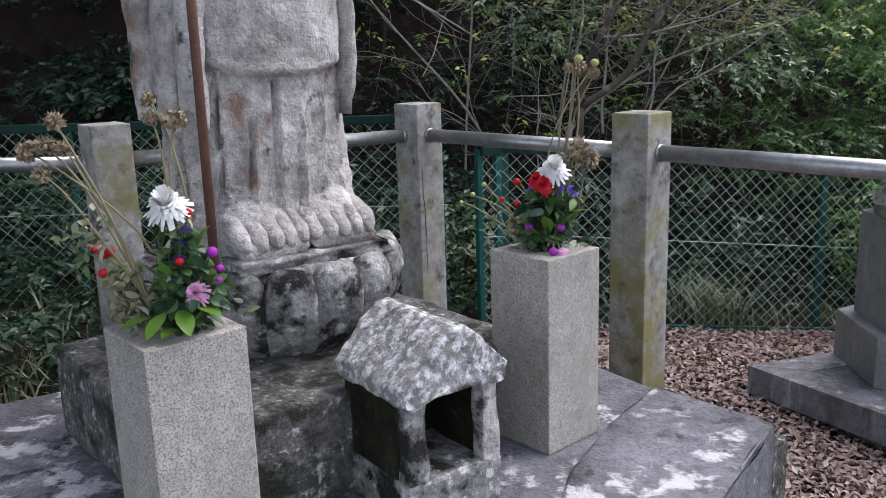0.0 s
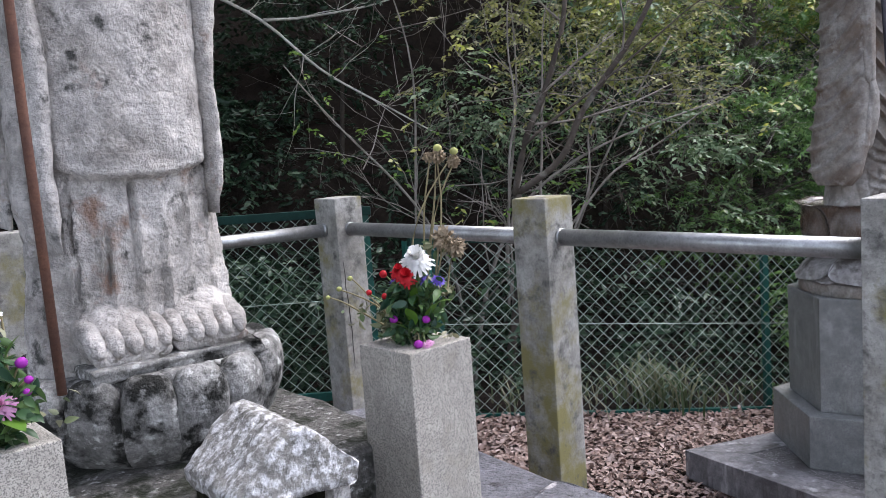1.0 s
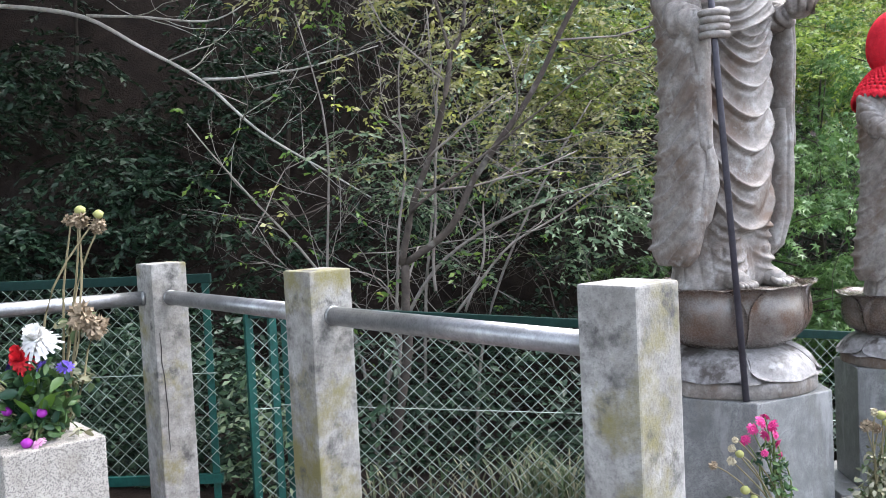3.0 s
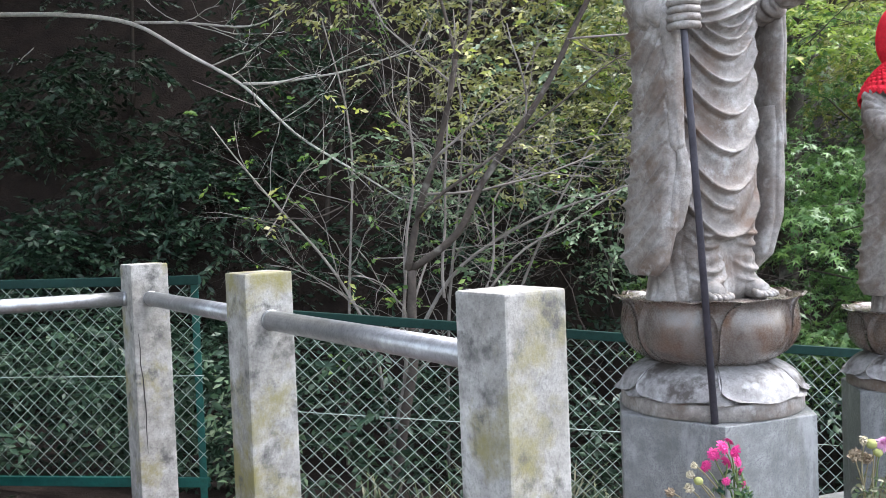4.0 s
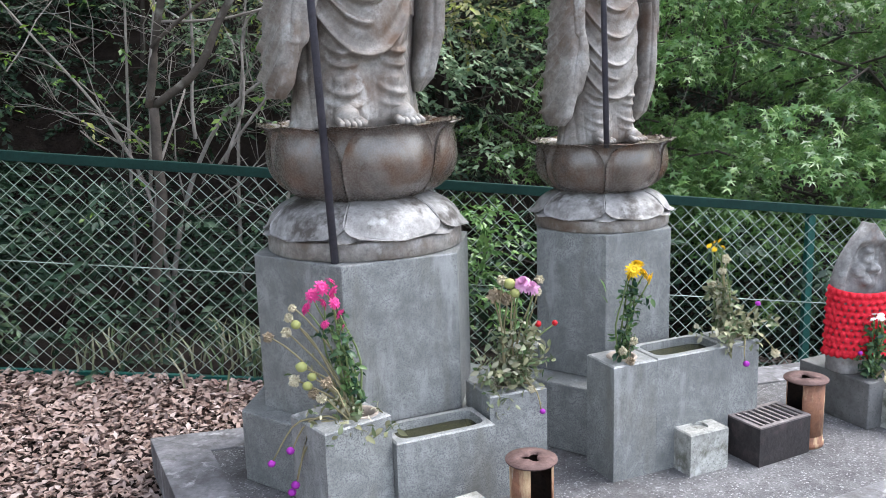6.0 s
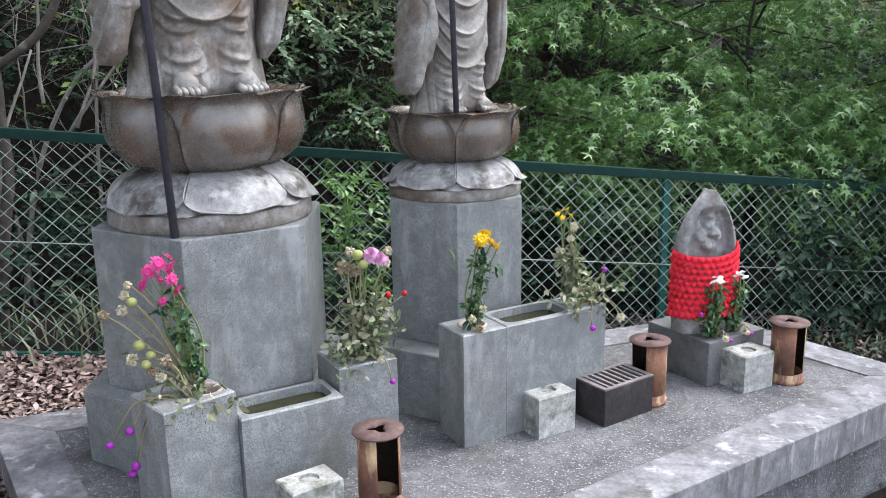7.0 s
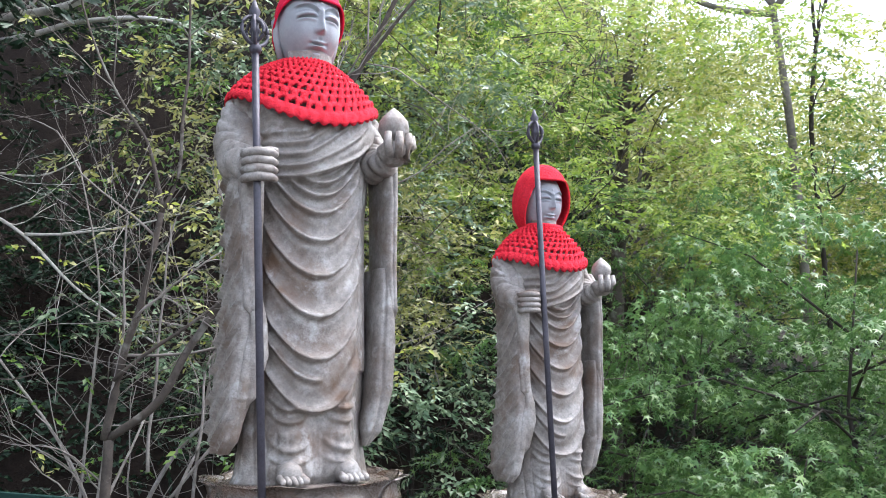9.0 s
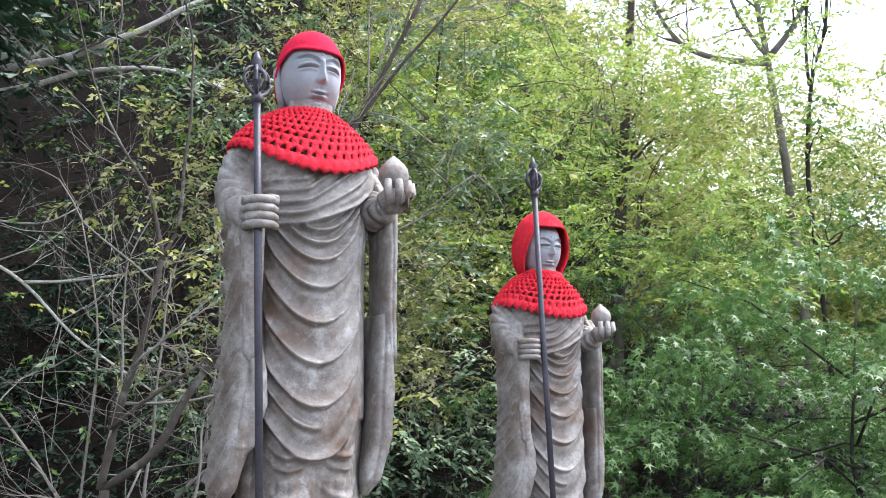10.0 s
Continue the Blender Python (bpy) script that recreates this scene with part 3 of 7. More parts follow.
def figure(name, x, y, z, h, turn, material, label, fold=1.0, nod=0.0):
    """A robed standing figure in one mesh: draped body, hanging sleeves, arms, feet and head."""
    bm = bmesh.new()
    k = h / 1.49
    prof = [(0.0, 0.20, 0.135), (0.02, 0.19, 0.145), (0.10, 0.178, 0.135), (0.16, 0.175, 0.128), (0.18, 0.176, 0.13), (0.2, 0.18, 0.14), (0.35, 0.185, 0.15), (0.55, 0.182, 0.152), (0.75, 0.182, 0.152), (0.92, 0.20, 0.15),
            (1.02, 0.205, 0.14), (1.10, 0.18, 0.12), (1.16, 0.13, 0.10), (1.18, 0.075, 0.07), (1.20, 0.052, 0.055), (1.27, 0.050, 0.052)]
    pz, pw, pd = [p[0] for p in prof], [p[1] for p in prof], [p[2] for p in prof]
    rings = []
    for j in range(271):
        zz = 1.27 * j / 270
        w, d = float(np.interp(zz, pz, pw)), float(np.interp(zz, pz, pd))
        ring = []
        for i in range(256):
            a = 2 * math.pi * i / 256
            cx, cy = math.cos(a), math.sin(a)
            front = max(0.0, -cy)
            facing = smooth01(front * 2.2)
            u = (cx * w + 0.012) / 0.15
            off = 0.0
            if zz > 0.14:
                over = 0.828 + 0.105 * max(0.0, (u + 0.55) / 1.5) ** 1.7
                top = step(zz - over, 0.008) if front > 0.05 else 0.0
                lift = 0.18 * min(abs(u), 1.0) ** 2.1
                mask = smooth01((0.99 - abs(u)) / 0.26) * facing
                rope = 0.0
                for m, rz in enumerate(FOLDS):
                    gap = (FOLDS[m - 1] - rz) if m else 0.045
                    amp = 1.0
                    if rz == 0.275:
                        amp = 1 - smooth01((u + 0.15) / 0.3)
                    if rz == 0.332:
                        amp = 0.75 + 0.25 * smooth01((0.3 - u) / 0.3)
                    rope += amp * ledge(zz - rz - lift, gap)
                hem = step(zz - 0.19 - lift * 0.8, 0.006)
                off += fold * 0.0165 * rope * mask * (1 - top)
                off += 0.012 * hem * mask - 0.004
                if zz < 0.30 and hem < 1:
                    shin = math.exp(-((abs(cx * w) - 0.072) / 0.045) ** 2)
                    curl = zz - 0.165 - 9 * (abs(cx * w) - 0.072) ** 2
                    off += (1 - hem) * facing * (0.030 * shin - 0.010 + 0.010 * shin * (ledge(curl, 0.04) + ledge(curl - 0.034, 0.034)))
                swag = 0.0
                for m, (dz, am) in enumerate(((0.0, 1.0), (0.034, 0.8), (0.066, 0.9), (0.100, 0.7), (0.132, 0.6))):
                    swag += am * ledge(zz - over - dz - 0.03 * m * max(0.0, u + 0.2), 0.034)
                off += (0.016 + fold * 0.011 * swag * smooth01((1.04 - zz) / 0.05) * max(0.0, 1 - (abs(u) / 1.15) ** 6)) * top * facing
                pleats = math.exp(-((u - 0.98) / 0.2) ** 2) + 0.6 * math.exp(-((u + 1.0) / 0.14) ** 2)
                off += fold * 0.007 * pleats * facing * crease(u * 6.0 + 0.3 * math.sin(zz * 3.2), 0.35) * (1 - top)
                off += fold * 0.007 * crease(1.6 * a + 0.5 * math.sin(zz * 4)) * (1 - facing) * smooth01((1.1 - zz) / 0.05)
            else:
                legs = math.exp(-((abs(cx * w) - 0.072) / 0.045) ** 2)
                off += 0.030 * legs * facing * smooth01(zz / 0.05) - 0.012 * facing
                off += fold * 0.003 * crease(cx * w / 0.030 + 0.5) * facing + fold * 0.006 * crease(2.2 * a) * (1 - facing)
                off += 0.010 * (ledge(zz - 0.09 - 9 * (abs(cx * w) - 0.072) ** 2, 0.04) + ledge(zz - 0.055 - 6 * (abs(cx * w) - 0.072) ** 2, 0.035)) * legs * facing
            ring.append((k * ((w + off) * cx + SHIFT), k * (d + off * 1.15) * cy, k * zz))
        rings.append(ring)
    add_loft(bm, rings)

    def slab(rows, n, dent):
        """A hanging piece of cloth: rows of (z, x, half width, y, half depth), dent(z, angle) the folds."""
        rz = [r[0] for r in rows]
        loops = []
        for q in range(121):
            zz = rz[0] + (rz[-1] - rz[0]) * q / 120
            v = [float(np.interp(zz, rz, [r[m] for r in rows])) for m in range(1, 5)]
            loop = []
            for i in range(n):
                a = 2 * math.pi * i / n
                c, e = math.cos(a), math.sin(a)
                m = (abs(c) ** 3 + abs(e) ** 3) ** (-1 / 3)
                g = dent(zz, a)
                loop.append((k * (v[0] + (v[1] + g) * m * c), k * (v[2] + (v[3] + g) * m * e), k * zz))
            loops.append(loop)
        add_loft(bm, loops)

    # sleeve of the arm that holds the staff: a deep wall of sagging folds outside, two lapped edges in front
    def dent_a(zz, a):
        yy = math.sin(a)
        outer = smooth01(-math.cos(a) * 1.8)
        sag = zz - 0.11 * max(0.0, (0.75 - yy) / 1.5) ** 2 + 0.008 * math.sin(zz * 13)
        q = (sag + 0.026) % 0.074 - 0.026
        return fold * (0.013 * ledge(q, 0.074) * outer * smooth01((yy + 1.0) / 0.35) * smooth01((1.0 - zz) / 0.08) + 0.004 * crease(2.5 * a / math.pi + 0.8 * math.sin(zz * 5)) * (1 - outer) ** 2)

    slab([(0.085, -0.262, 0.012, -0.02, 0.07), (0.12, -0.255, 0.030, -0.02, 0.10), (0.22, -0.238, 0.042, -0.02, 0.115), (0.40, -0.222, 0.043, -0.03, 0.105), (0.60, -0.215, 0.040, -0.035, 0.095), (0.80, -0.218, 0.043, -0.04, 0.095), (0.95, -0.215, 0.05, -0.02, 0.09), (1.02, -0.20, 0.03, -0.01, 0.06)], 72, dent_a)
    slab([(0.45, -0.208, 0.008, -0.128, 0.012), (0.47, -0.21, 0.022, -0.128, 0.020), (0.65, -0.212, 0.026, -0.128, 0.024), (0.85, -0.222, 0.036, -0.125, 0.035), (0.90, -0.222, 0.030, -0.12, 0.03)], 32, lambda zz, a: fold * 0.004 * crease(1.5 * a / math.pi + zz * 2))
    slab([(0.20, -0.232, 0.006, -0.118, 0.010), (0.23, -0.222, 0.026, -0.122, 0.018), (0.34, -0.198, 0.034, -0.128, 0.022), (0.42, -0.192, 0.026, -0.128, 0.022), (0.50, -0.200, 0.018, -0.12, 0.018)], 32, lambda zz, a: fold * 0.004 * crease(1.5 * a / math.pi + zz * 3))

    # the other sleeve: a narrow straight upper edge lapping a rounded lower piece, clear of the robe
    def dent_b(zz, a):
        return fold * 0.006 * crease(2.5 * a / math.pi + 0.6 * math.sin(zz * 4))

    slab([(0.09, 0.150, 0.010, -0.01, 0.05), (0.13, 0.162, 0.030, -0.02, 0.075), (0.25, 0.188, 0.036, -0.02, 0.095), (0.38, 0.196, 0.036, -0.02, 0.10), (0.50, 0.196, 0.028, -0.02, 0.10), (0.60, 0.195, 0.02, -0.02, 0.09)], 64, dent_b)
    slab([(0.445, 0.222, 0.006, -0.045, 0.05), (0.475, 0.212, 0.018, -0.05, 0.072), (0.60, 0.206, 0.021, -0.05, 0.075), (0.80, 0.204, 0.022, -0.06, 0.08), (0.92, 0.20, 0.03, -0.06, 0.075), (1.0, 0.19, 0.035, -0.02, 0.06)], 64, lambda zz, a: fold * 0.003 * crease(2 * a / math.pi))

    def arm(pts, radii, folds):
        pts = [Vector(p) for p in pts]
        n, rows = 36, 64
        loops = []
        for q in range(rows + 1):
            v = q / rows * (len(pts) - 1)
            i0 = min(int(v), len(pts) - 2)
            f = v - i0
            p = pts[i0].lerp(pts[i0 + 1], f)
            before, after = pts[max(0, i0 - 1)], pts[min(len(pts) - 1, i0 + 2)]
            d = ((pts[i0] - before).lerp(pts[i0 + 1] - pts[i0], 0.5 + 0.5 * f) + (after - pts[i0 + 1]) * f * 0.5).normalized()
            r = radii[i0] + (radii[i0 + 1] - radii[i0]) * f
            side = d.cross(Vector((0, 0, 1)))
            side = side.normalized() if side.length > 0.05 else Vector((1, 0, 0))
            up = side.cross(d)
            loop = []
            for i in range(n):
                a = 2 * math.pi * i / n
                g = r + fold * 0.008 * crease(v * folds + 0.8 * math.cos(a) + 0.3 * math.sin(2 * a)) * smooth01(v * 1.5)
                loop.append((p + side * math.cos(a) * g + up * math.sin(a) * g) * k)
            loops.append([c[:] for c in loop])
        add_loft(bm, loops)

    arm([(-0.15, 0.0, 1.10), (-0.212, 0.0, 1.03), (-0.235, -0.02, 0.945), (-0.235, -0.075, 0.875), (-0.212, -0.155, 0.842)], [0.055, 0.062, 0.062, 0.060, 0.036], 1.7)
    arm([(0.12, 0.0, 1.09), (0.158, 0.0, 1.03), (0.172, -0.03, 0.95), (0.165, -0.10, 0.90), (0.182, -0.150, 0.905)], [0.055, 0.058, 0.055, 0.050, 0.034], 2.2)
    # hand round the staff: palm, four fingers, thumb
    hx, hy, hz = -0.205, -0.195, 0.842
    add_tube(bm, [(k * (hx - 0.006), k * (hy + 0.045), k * hz), (k * (hx - 0.022), k * (hy + 0.012), k * hz)], [k * 0.032, k * 0.036], 14)
    for q in range(4):
        zq = hz + 0.036 - 0.0225 * q
        add_tube(bm, [(k * (hx - 0.046), k * (hy + 0.03), k * zq), (k * (hx - 0.042), k * (hy + 0.002), k * zq), (k * (hx - 0.02), k * (hy - 0.024), k * zq), (k * (hx + 0.014), k * (hy - 0.024), k * zq), (k * (hx + 0.032), k * (hy - 0.004), k * zq)], [k * 0.011, k * 0.0125, k * 0.0125, k * 0.012, k * 0.010], 10)
    add_tube(bm, [(k * (hx - 0.01), k * (hy + 0.03), k * (hz + 0.045)), (k * (hx + 0.022), k * (hy + 0.012), k * (hz + 0.05)), (k * (hx + 0.036), k * (hy - 0.005), k * (hz + 0.045))], [k * 0.014, k * 0.013, k * 0.010], 10)
    # hand cupped under a jewel
    lx, ly, lz = 0.185, -0.18, 0.955
    add_lathe(bm, [(k * 0.022, k * (lz - 0.065)), (k * 0.045, k * (lz - 0.04)), (k * 0.050, k * (lz - 0.015)), (k * 0.035, k * lz)], 20, (k * lx, k * ly))
    for q in range(5):
        a = -2.3 + 0.62 * q
        r0, r1, r2 = 0.036, 0.054, 0.052
        add_tube(bm, [(k * (lx + r0 * math.cos(a)), k * (ly + r0 * math.sin(a)), k * (lz - 0.05)), (k * (lx + r1 * math.cos(a)), k * (ly + r1 * math.sin(a)), k * (lz - 0.01)), (k * (lx + r2 * math.cos(a)), k * (ly + r2 * math.sin(a)), k * (lz + 0.022))], [k * 0.014, k * 0.0135, k * 0.010], 10)
    add_lathe(bm, [(k * 0.005, k * (lz - 0.005)), (k * 0.03, k * (lz + 0.01)), (k * 0.046, k * (lz + 0.04)), (k * 0.042, k * (lz + 0.066)), (k * 0.024, k * (lz + 0.088)), (k * 0.001, k * (lz + 0.108))], 24, (k * lx, k * ly))
    # feet
    for sx in (-1, 1):
        fx = sx * 0.075 + SHIFT
        add_tube(bm, [(k * fx, k * -0.06, k * 0.045), (k * fx, k * -0.10, k * 0.042), (k * (fx + sx * 0.006), k * -0.145, k * 0.032), (k * (fx + sx * 0.01), k * -0.178, k * 0.022)], [k * 0.034, k * 0.036, k * 0.034, k * 0.026], 18)
        for q in range(5):
            tx = fx + sx * 0.01 + 0.0155 * (q - 2)
            big = 1.3 if q == (4 if sx < 0 else 0) else 1.0
            add_tube(bm, [(k * tx, k * -0.165, k * 0.026), (k * tx, k * -0.195, k * 0.017), (k * tx, k * (-0.212 + 0.005 * abs(q - 2)), k * 0.013)], [k * 0.009, k * 0.0088 * big, k * 0.006 * big], 10)
    # head
    body_faces = len(bm.faces)
    hz0, n = 1.331, 140
    sway, swing = math.cos(radians(nod)), math.sin(radians(nod))

    def turned(px, py, pz):
        py, pz = py + 0.015, pz - hz0
        py, pz = py * BOW_C - pz * BOW_S, py * BOW_S + pz * BOW_C
        return (k * (px * sway - py * swing + SHIFT), k * (px * swing + py * sway - 0.015), k * (pz + hz0))

    def bell(v, w, power=2):
        return math.exp(-abs(v / w) ** power)

    rings = []
    for j in range(1, n):
        t = math.pi * j / n
        zz = -math.cos(t)
        ring = []
        for i in range(190):
            a = 2 * math.pi * i / 190
            cx, cy = math.cos(a), math.sin(a)
            full = 0.82 if zz > 0 else 0.82 - 0.14 * smooth01(-zz * 2.5)
            rx, ry = 0.094 * math.sin(t) ** full, 0.102 * math.sin(t) ** full
            if zz < -0.1:
                rx *= 1 - 0.13 * (-0.1 - zz) ** 1.2
                ry *= 1 - 0.10 * (-0.1 - zz) ** 1.3
            f = smooth01(-cy * 1.5)
            px = cx * rx
            ax = abs(px)
            # nose with a straight bridge, round tip and wings
            q = 0.016 * bell(px, 0.0065) * smooth01((0.36 - zz) / 0.15) * smooth01((zz + 0.27) / 0.05)
            q += 0.016 * bell(px, 0.011) * smooth01((0.10 - zz) / 0.30) * smooth01((zz + 0.30) / 0.05)
            q += 0.006 * bell(ax - 0.011, 0.006) * bell(zz + 0.20, 0.05)
            # arched brows running into the bridge, hollow under them, lowered lids over long slits
            arch = 0.37 - 75 * (ax - 0.040) ** 2 * (1.0 if ax > 0.040 else 1.5)
            brow = smooth01((0.078 - ax) / 0.02) * smooth01((ax - 0.004) / 0.008)
            q += 0.0095 * bell(zz - arch, 0.020) * brow - 0.0080 * bell(zz - arch + 0.075, 0.045) * brow
            lid = max(0.0, 1 - ((ax - 0.040) / 0.028) ** 2) ** 0.7
            slit = 0.085 - 70 * max(0.0, ax - 0.036) ** 2 - 60 * max(0.0, 0.03 - ax) ** 2
            q += lid * (0.0120 * bell(zz - slit - 0.060, 0.055) - 0.0170 * bell(zz - slit + 0.004, 0.023) + 0.0050 * bell(zz - slit + 0.055, 0.035))
            q -= 0.0050 * lid * bell(zz - slit - 0.125, 0.022)
            # small full mouth
            mw = bell(px, 0.0185, 3)
            bow = 8.0 * ax * smooth01(ax / 0.02) * 0.12
            q += mw * (0.0105 * bell(zz + 0.465, 0.028) - 0.0160 * bell(zz + 0.508 - bow, 0.019) + 0.0125 * bell(zz + 0.560, 0.032))
            q -= 0.0035 * bell(px, 0.005) * bell(zz + 0.39, 0.035) + 0.004 * bell(ax - 0.025, 0.006) * bell(zz + 0.50, 0.04)
            q += -0.008 * bell(px, 0.03) * bell(zz + 0.645, 0.032) + 0.009 * bell(px, 0.028) * bell(zz + 0.79, 0.10)
            q += 0.007 * bell(ax - 0.050, 0.028) * bell(zz + 0.32, 0.24)
            q += 0.005 * bell(px, 0.0055) * bell(zz - 0.43, 0.04)
            ring.append(turned(rx * cx, ry * cy - q * f - 0.015, hz0 + 0.13 * zz))
        rings.append(ring)
    add_loft(bm, rings)
    for sx in (-1, 1):
        ear = [((sx * 0.092, 0.0), 0.035), ((sx * 0.097, 0.006), 0.005), ((sx * 0.091, 0.004), -0.05), ((sx * 0.078, 0.0), -0.105)]
        add_tube(bm, [turned(p[0], p[1] - 0.004, hz0 + dz) for p, dz in ear], [k * 0.010, k * 0.015, k * 0.011, k * 0.010], 14)
    bm.faces.ensure_lookup_table()
    for face in bm.faces[body_faces:]:
        face.material_index = 1
    ob = part(name, bm, material, None, "", True)
    ob.data.materials.append(M_FACE)
    ob.matrix_world = pose(x, y, z, 0, 0, turn)
    return tagged(ob, label, "statue", "tall robed statues")


figure("statue", *F1, 1.487, AXIS, M_STATUE, "tall grey stone robed statue holding a staff and jewel", 1.0, HEAD1)
figure("statue", *F2, 1.02, AXIS, M_STATUE, "smaller grey stone robed statue holding a staff and jewel", 1.0, HEAD2)

# ---- posts and rails ----
POSTS = [(-1.17, 3.42, 0.16, 0.0), (-0.038, 4.09, 0.16, 0.0), (0.79, 3.262, 0.12, 0.0), (1.62, 2.449, 0.05, 0.0)]
for k, (x, y, z0, lean) in enumerate(POSTS):
    turn = -44.0 if k else -49.0
    ob = thing("railing_post", "square weathered concrete railing post with yellow-green stains", "post", (x, y, 0), turn, "railing posts")
    bm = box(-0.074, -0.074, z0 - 0.3, 0.074, 0.074, 1.133, 0.006)
    part("shaft", bm, M_POST, ob)


def rail(a, b):
    ob = thing("handrail", "round galvanised steel handrail between concrete posts", "handrail", (0, 0, 0), 0, "handrails")
    a, b = Vector(a), Vector(b)
    d = (b - a).normalized()
    part("tube", tube([a, b], 0.029, 20), M_STEEL, ob, "", True)
    part("collar", tube([a + d * 0.07, a + d * 0.085], 0.031, 20), M_STEEL, ob, "", True)
    part("collar", tube([b - d * 0.085, b - d * 0.07], 0.031, 20), M_STEEL, ob, "", True)


for p, q in zip(POSTS, POSTS[1:]):
    rail((p[0], p[1], 0.995), (q[0], q[1], 0.995))
rail((-3.2, 3.6, 0.98), (POSTS[0][0], POSTS[0][1], 0.985))


# ---- chain-link fences ----
def chain_fence(a, b, top_a, top_b, height, posts, label):
    """A fence from a to b, with wire diamonds, top rail, tension wire, bottom rail and posts."""
    a, b = Vector((*a, 0)), Vector((*b, 0))
    L = (b - a).length
    u = (b - a) / L
    n = Vector((-u.y, u.x, 0))
    ob = thing("chain_link_fence", label, "fence", (0, 0, 0), 0, "chain-link fences")

    def top(s):
        return top_a + (top_b - top_a) * s / L

    def P(s, v, o=0.0):
        q = a + u * s + n * o
        return (q.x, q.y, top(s) - height * (1 - v))

    bm = bmesh.new()
    step = 0.068
    run = height
    r = 0.0020
    cnt = int((L + run) / step)
    for sgn in (1, -1):
        for k in range(cnt):
            s0 = -run + k * step if sgn > 0 else k * step
            s1 = s0 + sgn * run
            v0, v1 = 0.0, 1.0
            lo, hi = min(s0, s1), max(s0, s1)
            if hi <= 0 or lo >= L:
                continue

            def cut(s):
                return (s - s0) / (s1 - s0)

            t0, t1 = 0.0, 1.0
            for lim in (0.0, L):
                c = cut(lim)
                if 0 < c < 1:
                    if (lim == 0.0) == (s0 < s1):
                        t0 = max(t0, c)
                    else:
                        t1 = min(t1, c)
            if t1 - t0 < 0.02:
                continue
            m = max(2, int(14 * (t1 - t0)))
            pts = []
            for i in range(m + 1):
                t = t0 + (t1 - t0) * i / m
                pts.append(P(s0 + (s1 - s0) * t, 0.02 + 0.96 * t, 0.0025 * sgn))
            add_tube(bm, pts, r, 3, False)
    part("wire_mesh", bm, M_WIRE, ob, "diamond wire mesh")
    part("top_rail", box(0, -0.014, -0.036, L, 0.014, 0.004, 0.003), M_RAILGREEN, ob, "", False, Matrix.Translation(Vector(P(0, 1.0))) @ Vector((1, 0, 0)).rotation_difference(Vector(P(L, 1.0)) - Vector(P(0, 1.0))).to_matrix().to_4x4())
    part("bottom_rail", box(0, -0.012, -0.02, L, 0.012, 0.02), M_GREEN, ob, "", False, Matrix.Translation(Vector(P(0, 0.0))) @ Vector((1, 0, 0)).rotation_difference(Vector(P(L, 0)) - Vector(P(0, 0))).to_matrix().to_4x4())
    part("tension_wire", tube([P(0, 0.52, -0.006), P(L, 0.52, -0.006)], 0.0022, 4), M_WIRE, ob)
    for s in posts:
        q = Vector(P(s, 0, 0.025))
        angle = [(-0.016, -0.016), (0.016, -0.016), (0.016, -0.011), (-0.011, -0.011), (-0.011, 0.016), (-0.016, 0.016)]
        part("post", prism(angle, -0.4, height - 0.01), M_GREEN, ob, "", False, Matrix.Translation(q) @ Matrix.Rotation(math.atan2(u.y, u.x), 4, "Z"))
    return ob


FA, FB = (0.333, fence_y(0.333)), (7.4, fence_y(7.4))


def f_top(x):
    return 0.731 - 0.115 * (x - 1.9)


chain_fence(FA, FB, f_top(FA[0]) - 0.01, f_top(FB[0]) - 0.015, 0.92, [0.03, 1.79, 3.59, 5.4, 7.1], "green-railed chain-link fence behind the statues")
chain_fence((-5.2, 4.1), (0.074, 4.352), 1.09, 1.06, 0.9, [0.05, 1.8, 3.5, 5.25], "green-railed chain-link fence along the terrace")
chain_fence((0.243, 4.325), (0.335, 4.385), 0.90, 0.89, 0.9, [0.0, 0.105], "narrow strip of chain-link fence beside a green post")

# ---- crack down one post ----
ob = bpy.data.objects["railing_post.001"]
part("crack", tube([(0.0742, -0.056, 0.86), (0.0744, -0.052, 0.80), (0.0744, -0.054, 0.74), (0.0744, -0.046, 0.68), (0.0744, -0.044, 0.60), (0.0744, -0.040, 0.54), (0.0744, -0.043, 0.48), (0.0744, -0.041, 0.38)], [0.0008, 0.0018, 0.0022, 0.0018, 0.0022, 0.0018, 0.0020, 0.0008], 5), M_IRON, ob, "dark crack")

# ---- terrace of the old figure ----
T = 41.0


C0 = (-0.30, 2.43)
TERRACE = [(-2.2, 0.2), (0.1, 0.35), (0.50, 1.72), (1.0, 2.40), (0.72, 2.72), (0.10, 3.55), (-0.25, 3.40), (-1.12, 2.77), (-2.2, 2.03)]
terrace = tagged(new("terrace"), "raised terrace of worn stone slabs with pale lichen", "terrace", kind="structure")
part("terrace_slab", prism(TERRACE, -0.3, 0.345, 0.02), M_TERRACE, terrace)

def hewn(poly, z0, z1, amount, scale, cuts=6):
    bm = prism(poly, z0, z1, 0.012)
    bmesh.ops.triangulate(bm, faces=bm.faces[:])
    bmesh.ops.subdivide_edges(bm, edges=bm.edges[:], cuts=cuts)
    bm.normal_update()
    return rough_up(bm, amount, scale)


